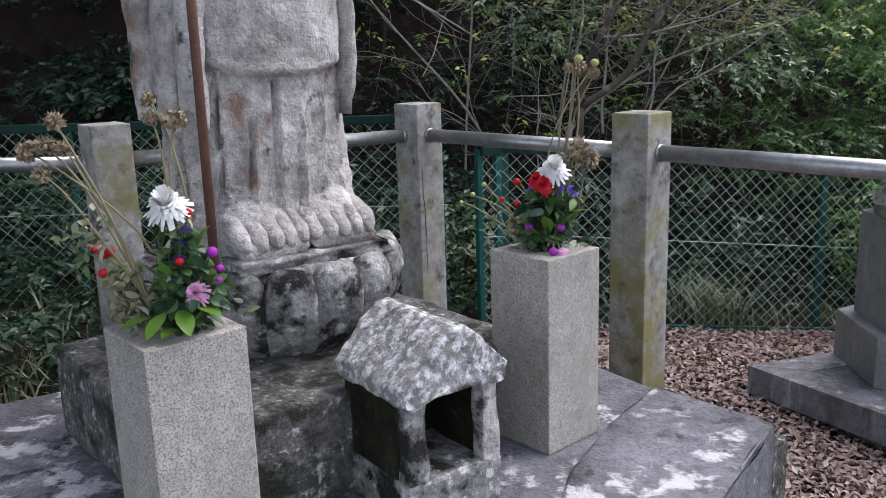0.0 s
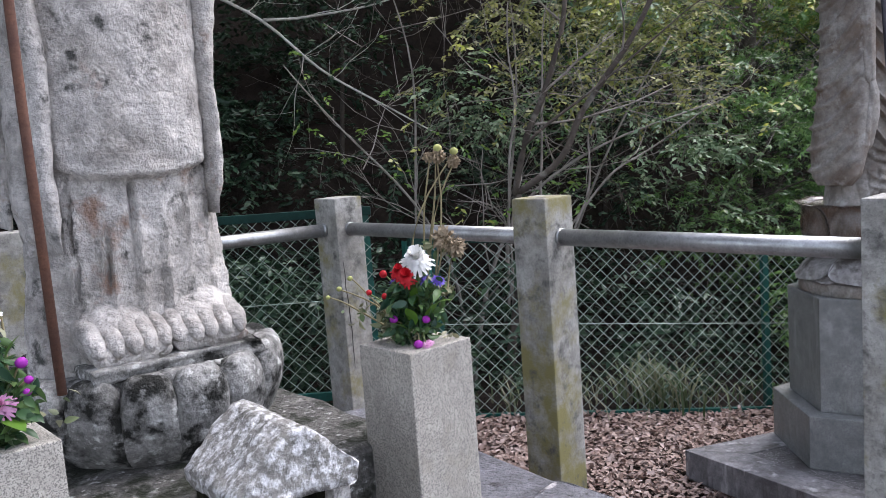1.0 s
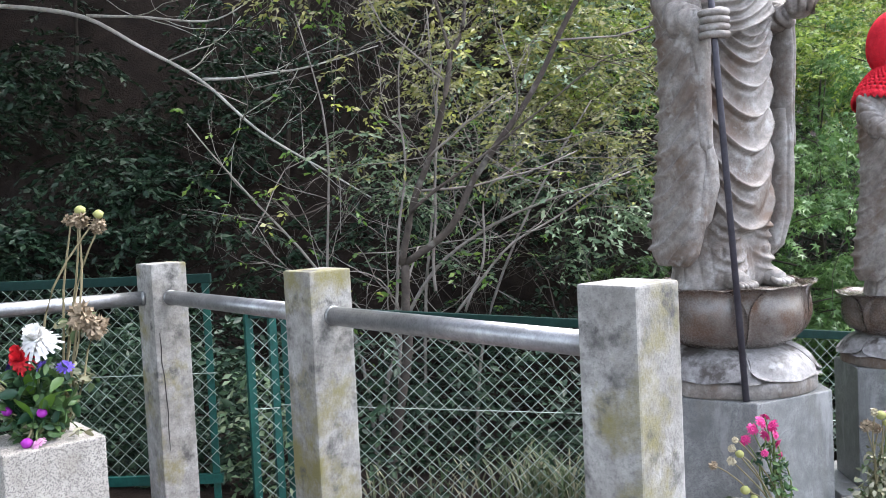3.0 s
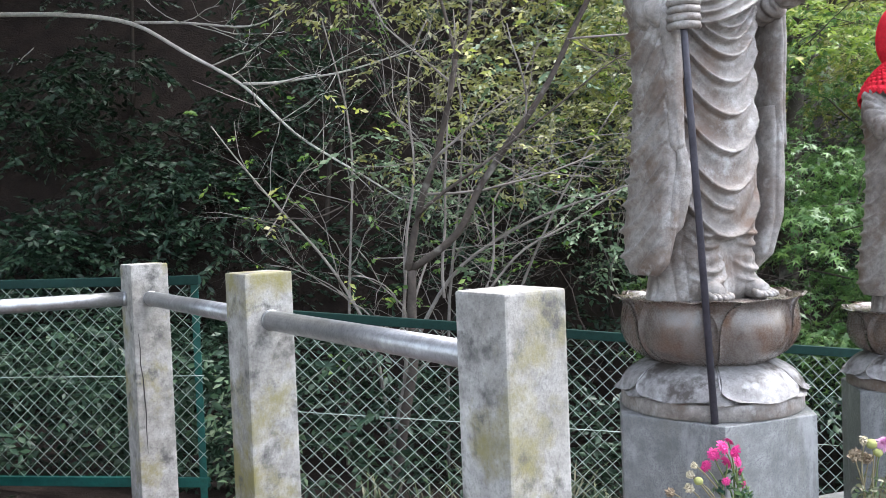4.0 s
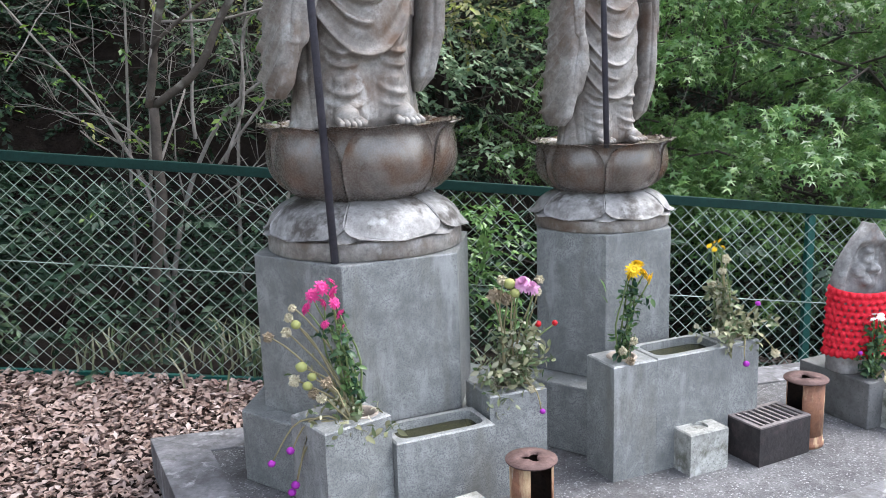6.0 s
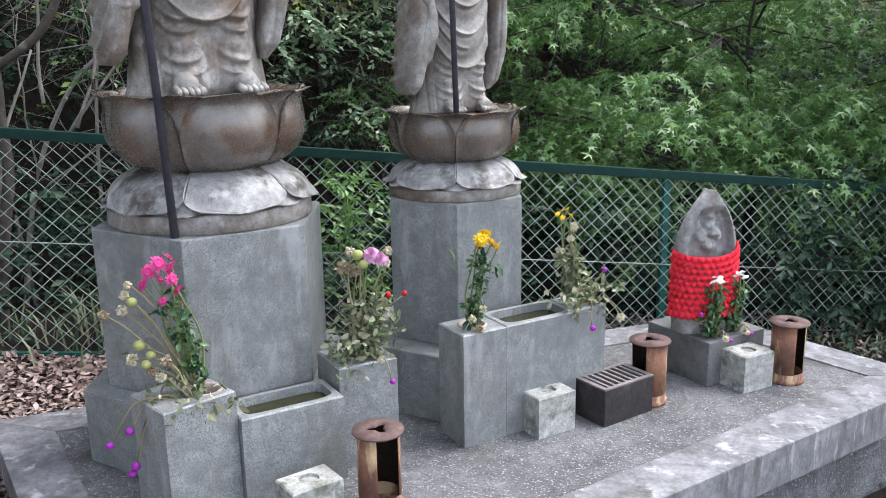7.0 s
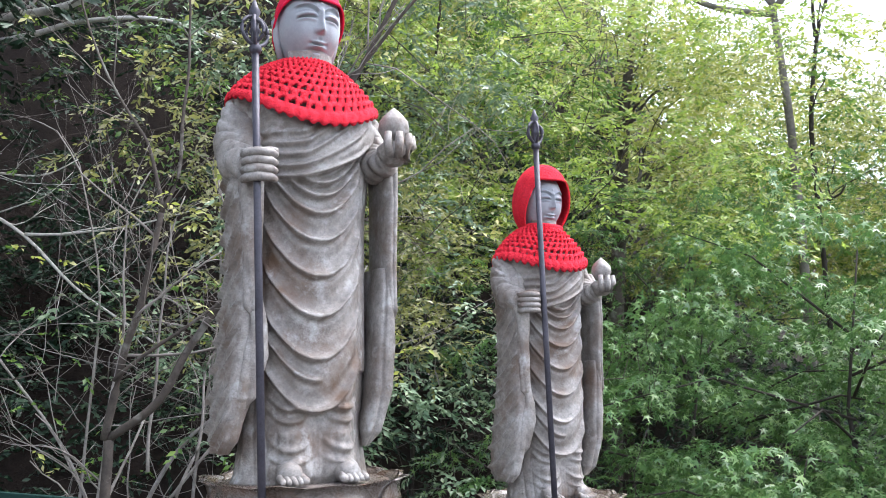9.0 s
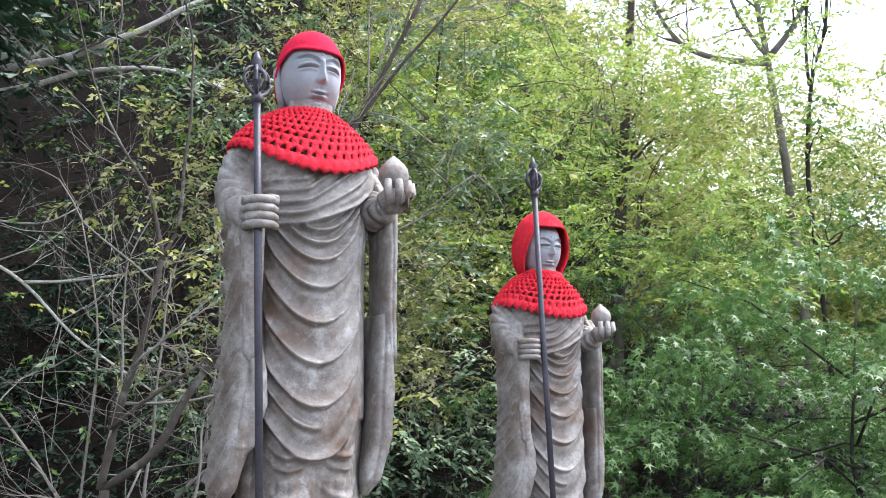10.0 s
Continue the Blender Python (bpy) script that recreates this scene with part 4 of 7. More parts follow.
part("edge_slab", hewn([(0.735, 2.675), (0.56, 2.42), (0.42, 2.14), (0.34, 1.85), (0.62, 1.80), (1.005, 2.395)], 0.05, 0.362, 0.008, 9), M_TERRACE, terrace, "", True)
part("edge_slab", hewn([(0.32, 1.83), (0.30, 1.55), (0.22, 0.9), (0.45, 0.9), (0.62, 1.78)], 0.0, 0.358, 0.008, 9), M_TERRACE, terrace, "", True)
ob = thing("kerb_stone", "low dark kerb stone half buried in dead leaves", "stone", (1.03, 2.86, 0), -44)
part("stone", rough_up(dense(box(-0.16, -0.06, -0.1, 0.16, 0.06, 0.13, 0.01), 4), 0.008, 18), M_OLDDARK, ob, "", True)
pave = tagged(new("pavement"), "worn grey stone paving beside the terrace", "pavement", kind="structure")
part("paving_slab", hewn([(1.02, 2.36), (0.7, 1.75), (1.3, 1.2), (1.75, 1.95), (1.35, 2.45)], -0.2, 0.03, 0.006, 8), M_GRITSTONE, pave, "", True)
part("paving_slab", hewn([(1.32, 1.18), (1.9, 0.6), (2.4, 1.5), (1.77, 1.93)], -0.25, -0.03, 0.006, 8), M_GRITSTONE, pave, "", True)
ob = thing("stone_plinth", "dark square stone plinth with a worn lotus flower base", "plinth", (*C0, 0), T)
bm = dense(box(-0.5, -0.40, 0.345, 0.50, 0.45, 0.605, 0.02), 5)
part("block", rough_up(bm, 0.012, 14), M_OLDDARK, ob, "", True)


def old_petals(bm):
    for v in bm.verts:
        q = v.co * 9
        v.co += Vector((v.co.x, v.co.y, 0)).normalized() * 0.012 * noise.noise(q) + Vector((0, 0, 0.006 * noise.noise(q * 1.7)))
    return bm


def carved_petal(n, k, foot, top):
    """One broad carved lobe of the bowl: full belly, rounded crown, groove at either side."""
    bm = bmesh.new()
    grid = []
    us, rs = [0.0, 0.08, 0.25, 0.5, 0.78, 0.92, 1.0], [0.262, 0.292, 0.326, 0.345, 0.352, 0.346, 0.330]
    for j in range(19):
        u = min(1.0, j / 15)
        line = []
        for i in range(17):
            t = i / 8 - 1
            a = 2 * math.pi * (k + 0.5 * t) / n + foot
            crown = top - 0.046 * abs(t) ** 3.5
            z = crown * u
            full = 0.017 * (1 - abs(t) ** 2.6) * smooth01((u - 0.1) * 1.7) - 0.010 * smooth01((abs(t) - 0.84) / 0.14) * smooth01((u - 0.25) * 2.2)
            r = float(np.interp(u, us, rs)) + full
            if j > 15:
                r -= (0.012, 0.03, 0.07)[j - 16]
                z = crown - (-0.003, 0.0, 0.012)[j - 16]
            line.append(bm.verts.new((r * math.cos(a), r * math.sin(a), z)))
        grid.append(line)
    for p, q in zip(grid, grid[1:]):
        for i in range(16):
            bm.faces.new((p[i], p[i + 1], q[i + 1], q[i]))
    return bm


up = Matrix.Translation((0.035, 0.15, 0.60))
part("seat_core", old_petals(lathe([(0.20, -0.01), (0.26, 0.02), (0.29, 0.10), (0.30, 0.20), (0.305, 0.232), (0.29, 0.242), (0.2, 0.248), (0.1, 0.25)], 64)), M_OLD, ob, "", True, up)
for k in range(16):
    part("petal", old_petals(carved_petal(16, k, radians(-111.2), 0.252)), M_OLD, ob, "blackened worn petals" if k == 0 else "", True, up)
slab = dense(box(-0.195, -0.122, 0.835, 0.255, 0.36, 0.873, 0.006), 5)
part("foot_slab", rough_up(slab, 0.012, 34), M_OLD, ob, "worn pale stone slab", True)


def old_figure(x, y, z, turn):
    """The worn figure: pleated skirt, rounded apron, hanging sleeves, broad toes, plain head."""
    bm = bmesh.new()
    prof = [(0.0, 0.27, 0.155), (0.10, 0.262, 0.155), (0.25, 0.243, 0.16), (0.45, 0.228, 0.168), (0.62, 0.225, 0.19), (0.9, 0.235, 0.19), (1.1, 0.235, 0.18), (1.22, 0.21, 0.15), (1.30, 0.10, 0.10), (1.40, 0.085, 0.09)]
    rings = []
    for j in range(161):
        zz = 1.4 * j / 160
        w = float(np.interp(zz, [p[0] for p in prof], [p[1] for p in prof]))
        d = float(np.interp(zz, [p[0] for p in prof], [p[2] for p in prof]))
        ring = []
        for i in range(140):
            a = 2 * math.pi * i / 140
            cx, cy = math.cos(a), math.sin(a)
            px = cx * w
            front = max(0.0, -cy)
            off = 0.0
            hem = 0.455 + 0.9 * px * px
            pl = abs(((px + 0.03) / 0.066) % 1.0 - 0.5) * 2
            pleat = -0.034 * math.exp(-((pl - 1) / 0.11) ** 2) + 0.012 * math.exp(-((pl - 0.8) / 0.2) ** 2)
            off += pleat * (1 - smooth01((zz - hem + 0.02) / 0.03)) * smooth01(front * 2) * smooth01(zz / 0.08)
            off += 0.028 * smooth01((zz - hem) / 0.015) * smooth01(front * 2) * max(0.0, 1 - (abs(px) / 0.2) ** 6)
            off += 0.006 * math.sin(12 * a) * (1 - smooth01(front * 1.6))
            ring.append(((w + off) * cx, (d + off) * cy, zz))
        rings.append(ring)
    add_loft(bm, rings)
    for sx, bottom in ((-1, 0.30), (1, 0.355)):
        for m in range(3):
            rings = []
            for j in range(40):
                u = j / 39
                zz = bottom + 0.03 * m + (1.1 - bottom) * u
                ww = (0.022 + 0.018 * u) * (smooth01(u * 9) * 0.8 + 0.2)
                ring = []
                for i in range(24):
                    a = 2 * math.pi * i / 24
                    ring.append((sx * (0.225 + 0.026 * m - 0.03 * (1 - u) + 0.01 * math.sin(u * 9 + m)) + ww * math.cos(a), -0.10 + 0.09 * m + (0.055 + 0.03 * u) * math.sin(a), zz))
                rings.append(ring)
            add_loft(bm, rings)
    for sx in (-1, 1):
        rings = []
        for j in range(20):
            u = j / 19
            yy = -0.04 - 0.185 * u
            hh = 0.150 * (1 - u ** 1.7) + 0.045
            wide = 0.106 - 0.012 * u
            rings.append([(0.012 + sx * 0.098 + wide * math.cos(2 * math.pi * i / 32), yy, 0.03 + max(0.0, hh * (0.4 + 0.6 * math.sin(2 * math.pi * i / 32)))) for i in range(32)])
        add_loft(bm, rings)
    for q in range(10):
        tx = 0.012 + 0.0392 * (q - 4.5)
        ty = -0.243 + 0.006 * abs(abs(q - 4.5) - 2.5)
        line, rad = [], []
        for m in range(9):
            u = m / 8
            line.append((tx + 0.010 * (u - 0.3) * (0.4 if q > 4 else -0.4), ty + 0.115 * u, 0.060 + 0.060 * u + 0.014 * math.sin(math.pi * u)))
            rad.append(0.0245 * math.sqrt(max(0.1, 1 - (1 - min(1.0, u * 3.2)) ** 2)))
        add_tube(bm, line, rad, 12)
    rings = []
    for j in range(1, 24):
        t = math.pi * j / 24
        rings.append([(0.105 * math.sin(t) * math.cos(2 * math.pi * i / 28), 0.115 * math.sin(t) * math.sin(2 * math.pi * i / 28), 1.50 - 0.14 * math.cos(t)) for i in range(28)])
    add_loft(bm, rings)
    bm.normal_update()
    rough_up(bm, 0.006, 24)
    ob = part("statue", bm, M_OLDSTATUE, None, "", True)
    ob.matrix_world = pose(x, y, z, 0, 0, turn) @ Matrix.Scale(1.04, 4)
    return tagged(ob, "weathered pale stone robed statue on a lotus base", "statue")


old_figure(C0[0] - 0.083, C0[1] + 0.107, 0.8375, T)
ob = thing("metal_staff", "thin rusty brown metal staff leaning by the old statue", "staff")
part("rod", tube([(-0.406, 2.135, 0.85), (-0.397, 2.108, 1.495), (-0.383, 2.087, 2.057), (-0.375, 2.08, 2.4)], 0.011, 10), M_STAFFRUST, ob, "", True)


def flower_block(x, y, z0, z1, w, turn, material, label, hole=True, name="flower_stand", group=""):
    ob = thing(name, label, "flower stand", (x, y, 0), turn, group)
    part("block", box(-w / 2, -w / 2, z0, w / 2, w / 2, z1, 0.004), material, ob)
    return ob


flower_block(0.38, 2.39, 0.345, 0.86, 0.2, T + 3, M_GRANITE, "square pale granite flower stand", group="granite flower stands")
flower_block(-0.40, 1.812, 0.345, 0.853, 0.208, T + 1, M_GRANITE, "square pale granite flower stand", group="granite flower stands")

# small stone shrine
ob = thing("stone_shrine", "small mossy stone shrine with lichened roof and open front", "shrine", (0.065, 2.07, 0.345), T - 3)
# Back wall takes the moss tone to paint the dark inside the opening.
for nm, b, m in (("side_wall", (-0.125, -0.092, 0.06, -0.080, 0.092, 0.31), M_MOSSSHADE), ("side_wall", (0.088, -0.092, 0.06, 0.125, 0.092, 0.31), M_MOSSSHADE), ("back_wall", (-0.125, 0.085, 0.06, 0.125, 0.131, 0.31), M_MOSSSHADE),
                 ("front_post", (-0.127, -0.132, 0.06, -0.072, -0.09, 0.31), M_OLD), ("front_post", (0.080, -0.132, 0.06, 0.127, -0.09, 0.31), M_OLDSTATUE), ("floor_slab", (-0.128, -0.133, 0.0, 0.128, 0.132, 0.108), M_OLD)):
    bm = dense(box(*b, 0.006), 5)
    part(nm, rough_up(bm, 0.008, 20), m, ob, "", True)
bm = bmesh.new()
rings = []
for yy in (-0.148, -0.143, -0.08, 0.0, 0.08, 0.138, 0.143):
    e = 0.985 if abs(yy) > 0.142 else 1.0
    rings.append([(x * e, yy, 0.36 + (z - 0.36) * e) for x, z in ((-0.128, 0.288), (-0.138, 0.296), (-0.142, 0.328), (-0.10, 0.372), (-0.055, 0.418), (-0.012, 0.452), (0.012, 0.452), (0.055, 0.424), (0.10, 0.380), (0.142, 0.338), (0.138, 0.298), (0.128, 0.292), (0.06, 0.302), (-0.06, 0.300))])
add_loft(bm, rings)
bmesh.ops.triangulate(bm, faces=bm.faces[:])
roof = dense(bm, 3)
rough_up(roof, 0.006, 16)
roof.normal_update()
part("roof", rough_up(roof, 0.003, 60), M_LICHEN, ob, "roof with white lichen", True)

# ---- blocks, basins and vessels on the platform ----
def square_ring(w, d, n):
    """n points (a multiple of four) round a rectangle, starting at the right."""
    out = []
    for k in range(n):
        a = 2 * math.pi * k / n
        c, q = math.cos(a), math.sin(a)
        m = max(abs(c), abs(q))
        out.append((w / 2 * c / m, d / 2 * q / m))
    return out


def round_ring(w, d, n, power=6.0):
    out = []
    for k in range(n):
        a = 2 * math.pi * k / n
        c, q = math.cos(a), math.sin(a)
        m = (abs(c) ** power + abs(q) ** power) ** (1 / power)
        out.append((w / 2 * c / m, d / 2 * q / m))
    return out


def hollow_block(w, d, z0, z1, hw, hd, deep, power=6.0, n=48, off=(0, 0)):
    o = square_ring(w, d, n)
    i = [(x + off[0], y + off[1]) for x, y in round_ring(hw, hd, n, power)]
    e = 0.004
    rings = [[(x, y, z0) for x, y in o], [(x, y, z1 - e) for x, y in o], [(x * (1 - 2 * e / w), y * (1 - 2 * e / d), z1) for x, y in o], [(x, y, z1) for x, y in i], [(x * 0.97, y * 0.97, z1 - deep) for x, y in i]]
    return add_loft(bmesh.new(), rings)


def grey_stand(x, y, h, w, d, turn, off=(0.0, 0.0)):
    ob = thing("flower_stand", "square grey granite flower stand in front of a pedestal", "flower stand", (x, y, 0), turn, "grey flower stands")
    part("block", hollow_block(w, d, -0.006, h, 0.085, 0.085, 0.05, 2.0, 48, off), M_PED, ob)
    lip = lathe([(0.032, h - 0.03), (0.034, h + 0.002), (0.039, h + 0.005), (0.043, h + 0.002), (0.0425, h - 0.004)], 32, None, False)
    part("vase_lip", lip, M_LIP, ob, "pale earthenware vase lip", True, Matrix.Translation((*off, 0)))
    return ob


M_LIP = mat("pale_earthenware", (0.36, 0.30, 0.25), (0.28, 0.24, 0.20), 20, 0.6, grain=200, bump=0.05)
grey_stand(2.124, 3.251, 0.30, 0.19, 0.17, 44, (0.044, -0.0275))
grey_stand(2.524, 3.528, 0.285, 0.17, 0.16, 28)
grey_stand(2.847, 3.624, 0.33, 0.143, 0.135, 30)
grey_stand(3.18, 3.827, 0.33, 0.115, 0.13, 30)
for x, y, h, w, d in ((2.349, 3.365, 0.23, 0.275, 0.14), (3.018, 3.730, 0.33, 0.256, 0.145)):
    ob = thing("water_basin", "grey granite water basin block with standing water", "basin", (x, y, 0), 30, "water basins")
    part("block", hollow_block(w, d, -0.006, h, w - 0.036, d - 0.036, 0.06), M_PED, ob)
    part("water", prism(round_ring(w - 0.042, d - 0.042, 32), h - 0.055, h - 0.022), M_WATER, ob, "still murky water")
for x, y, w, d, q, turn in ((2.434, 3.158, 0.135, 0.093, 0.112, 36), (3.068, 3.647, 0.134, 0.093, 0.118, 31), (3.76, 3.94, 0.128, 0.105, 0.118, 27)):
    ob = thing("incense_block", "pale granite cube with a shallow round hollow", "incense block", (x, y, 0), turn, "incense blocks")
    part("cube", hollow_block(w, d, -0.006, q, 0.05, 0.05, 0.008, 2.0, 32), M_PALE, ob)


def candle_shelter(x, y, turn, h=0.195, r=0.054):
    ob = thing("candle_shelter", "rusty tin cylinder candle shelter with an open side", "candle shelter", (x, y, 0), turn, "rusty candle shelters")
    n = 40
    bm = bmesh.new()
    gap = 0.62
    cols = []
    for k in range(n + 1):
        a = -math.pi / 2 + gap + (2 * math.pi - 2 * gap) * k / n
        cols.append([bm.verts.new((q * math.cos(a), q * math.sin(a), z)) for q, z in ((r, 0.028), (r, h), (r - 0.003, h), (r - 0.003, 0.028))])
    for p, q in zip(cols, cols[1:]):
        for m in range(4):
            bm.faces.new((p[m], q[m], q[(m + 1) % 4], p[(m + 1) % 4]))
    bm.faces.new(cols[0])
    bm.faces.new(cols[-1][::-1])
    part("drum", bm, M_RUST, ob, "", True)
    # Added near-black lining: the dark of the hollow is in its colour.
    bm = bmesh.new()
    cols = [[bm.verts.new((q * math.cos(a), q * math.sin(a), z)) for q, z in ((r - 0.0035, 0.032), (r - 0.0035, h - 0.002), (r - 0.005, h - 0.002), (r - 0.005, 0.032))] for a in [-math.pi / 2 + gap + 0.03 + (2 * math.pi - 2 * gap - 0.06) * k / n for k in range(n + 1)]]
    for p, q in zip(cols, cols[1:]):
        for m in range(4):
            bm.faces.new((p[m], q[m], q[(m + 1) % 4], p[(m + 1) % 4]))
    part("soot_lining", bm, M_SHADELINING, ob, "near-black inside, its shade put into the colour", True)
    part("bottom_band", lathe([(r, -0.006), (r + 0.004, -0.006), (r + 0.004, 0.006), (r, 0.008), (r, 0.03), (r - 0.003, 0.03), (r - 0.003, 0.004), (0.002, 0.004)], 40, None, False), M_RUST, ob, "", True)
    bm = lathe([(0.020, h + 0.002), (r + 0.010, h + 0.0), (r + 0.010, h + 0.004), (0.022, h + 0.008), (0.020, h + 0.002)], 40, lambda q, z, a: ((q if q > 0.03 else q * (1 + 0.35 * math.sin(3 * a))), z), False)
    part("lid", bm, M_RUSTCAP, ob, "rusty lid with a ragged hole", True)


candle_shelter(2.597, 3.235, 34)
candle_shelter(3.41, 3.83, -60)
candle_shelter(3.905, 3.975, 40)

ob = thing("incense_burner", "black iron incense box with a slatted top", "incense burner", (3.285, 3.752, 0), 34)
W, D, HH = 0.205, 0.13, 0.108
part("box_side", box(-W / 2, -D / 2, -0.006, W / 2, -D / 2 + 0.004, HH, 0.001), M_IRON, ob)
part("box_side", box(-W / 2, D / 2 - 0.004, -0.006, W / 2, D / 2, HH, 0.001), M_IRON, ob)
part("box_end", box(-W / 2, -D / 2 + 0.004, -0.006, -W / 2 + 0.004, D / 2 - 0.004, HH, 0.001), M_IRON, ob)
part("box_end", box(W / 2 - 0.004, -D / 2 + 0.004, -0.006, W / 2, D / 2 - 0.004, HH, 0.001), M_IRON, ob)
part("tray", box(-W / 2 + 0.004, -D / 2 + 0.004, 0.0, W / 2 - 0.004, D / 2 - 0.004, 0.04), M_IRON, ob)
bm = bmesh.new()
for x0, y0, x1, y1 in ((-W / 2, -D / 2, W / 2, -D / 2 + 0.014), (-W / 2, D / 2 - 0.014, W / 2, D / 2), (-W / 2, -D / 2 + 0.014, -W / 2 + 0.016, D / 2 - 0.014), (W / 2 - 0.016, -D / 2 + 0.014, W / 2, D / 2 - 0.014)):
    add_box(bm, x0, y0, HH, x1, y1, HH + 0.005, 0.001)
part("rim", bm, M_SLAT, ob)
slat = mesh_of("slat", [(x * 0.0058, y * (D / 2 - 0.012), z * 0.003) for x in (-1, 1) for y in (-1, 1) for z in (-1, 1)], [(0, 1, 3, 2), (4, 6, 7, 5), (0, 4, 5, 1), (2, 3, 7, 6), (0, 2, 6, 4), (1, 5, 7, 3)], M_SLAT)
for k in range(7):
    share("slat", slat, ob, "", Matrix.Translation((-W / 2 + 0.03 + k * (W - 0.06) / 6, 0, HH + 0.0015)) @ Matrix.Rotation(0.12, 4, "Y"))

ob = thing("small_plinth", "dark granite block under the small carved stone", "plinth", (3.672, 4.112, 0), 31)
part("block", box(-0.135, -0.1375, -0.006, 0.135, 0.1375, 0.146, 0.004), M_PEDDARK, ob)


def carved_stone():
    """A pointed boat-shaped stone with a hollowed front and a small rounded figure in relief: one mesh."""
    bm = bmesh.new()
    n = 128
    rings = []
    H = 0.478
    for j in range(121):
        u = j / 120
        z = H * u
        w = 0.112 * (0.95 + 0.05 * math.sin(min(1, u * 1.6) * math.pi / 2)) * (1.0 if u < 0.55 else max(0.02, (1 - ((u - 0.55) / 0.45) ** 2.3)))
        d = 0.062 * (1 - 0.45 * u)
        lean = -0.045 * max(0.0, u - 0.55) ** 1.3
        ring = []
        for i in range(n):
            a = 2 * math.pi * i / n
            x, y = w * math.cos(a), d * math.sin(a)
            if y < 0:
                edge = abs(x) / max(w, 1e-4)
                y = -d * (1 - edge**8) ** 0.5 if edge < 1 else 0.0
                niche = smooth01((0.82 - edge) / 0.12) * smooth01((u - 0.05) / 0.05) * smooth01((0.9 - u) / 0.08)
                y += 0.034 * niche
                for bx, bz, br, bh in ((0, 0.372, 0.024, 0.034), (0, 0.395, 0.016, 0.030), (0, 0.315, 0.046, 0.026), (0.034, 0.325, 0.018, 0.034), (-0.034, 0.325, 0.018, 0.034), (0.012, 0.335, 0.016, 0.036), (-0.014, 0.30, 0.018, 0.036), (0, 0.24, 0.06, 0.03)):
                    y -= bh * smooth01((1.25 - math.hypot(x - bx, z - bz) / br) / 0.55) * 0.42 * niche
                halo = math.hypot(x, z - 0.372)
                y -= 0.006 * math.exp(-((halo - 0.042) / 0.005) ** 2) * niche
            ring.append((x, y + lean, z))
        rings.append(ring)
    add_loft(bm, rings)
    bm.normal_update()
    rough_up(bm, 0.0016, 45)
    ob = part("carved_stone", bm, M_STELE, None, "", True)
    ob.matrix_world = pose(3.645, 4.095, 0.146, 0, 0, AXIS - 14)
    return tagged(ob, "small pointed grey stone with a carved relief", "statue")


M_STELE = mat("mottled_stele", (0.30, 0.29, 0.28), (0.16, 0.15, 0.145), 12, 0.85, grain=110, bump=0.4, stain=(0.42, 0.42, 0.41), stain_at=0.55, stain_scale=10, stain2=(0.20, 0.13, 0.10), stain2_at=0.60, stain2_scale=7, mottle=0.3)
carved_stone()


# ---- crocheted cloths and caps ----
def crochet(name, shape, rows, cols, label, category, m, holes=True, full=True, sub=5, hem=0.014, thick=0.006):
    """A crocheted cloth: shape(s, a) gives the place; s runs from the top row to the hem, a round it; open stitches are real gaps."""
    bm = bmesh.new()
    nr, nc = rows * sub, cols * sub
    grid = []
    for j in range(nr + 1):
        line = []
        for i in range(nc + (0 if full else 1)):
            s, a = j / nr, i / nc
            off = 0.5 * ((j // sub) % 2)
            fr, fc = (j % sub) / sub, ((i / sub + off) % 1.0)
            puff = math.sin(math.pi * fr) * abs(math.sin(math.pi * fc))
            p, nrm = shape(s, a)
            if j > nr - sub:
                p = p + Vector((0, 0, -hem * abs(math.sin(math.pi * (i / sub + 0.5 * ((rows - 1) % 2)))) * (j - nr + sub) / sub))
            line.append(bm.verts.new(p + nrm * (0.009 * puff - 0.001)))
        grid.append(line)
    n = len(grid[0])
    for j in range(nr):
        row, fr = j // sub, j % sub
        for i in range(nc):
            off = 0.5 * (row % 2)
            fc = int(((i / sub + off) % 1.0) * sub)
            if holes and 1 <= row < rows - 1 and ((fc == 0 and fr >= sub - 2) or (fc == sub - 1 and fr == sub - 1 and (row * 7 + (i // sub) * 5) % 5 < 3)):
                continue
            i2 = (i + 1) % n if full else i + 1
            bm.faces.new((grid[j][i], grid[j + 1][i], grid[j + 1][i2], grid[j][i2]))
    ob = part(name, bm, M_YARN, None, "", True)
    mod = ob.modifiers.new("thickness", "SOLIDIFY")
    mod.thickness = thick
    ob.matrix_world = m
    return tagged(ob, label, category)


def cape(k, drop_front, drop_side):
    def shape(s, a):
        t = 2 * math.pi * a
        c, q = math.cos(t), math.sin(t)
        e = s ** 0.95
        rx = k * (0.074 + (0.230 - 0.074) * e)
        ry = k * (0.078 + (0.190 - 0.078) * e)
        drop = (drop_side * c * c + drop_front * q * q) * (0.45 * s + 0.55 * s * s)
        nrm = Vector((c * 0.6, q * 0.6, 0.6)).normalized()
        return Vector((rx * c - 0.036 * k, ry * q - 0.014 * k, k * (1.207 - drop))), nrm
    return shape


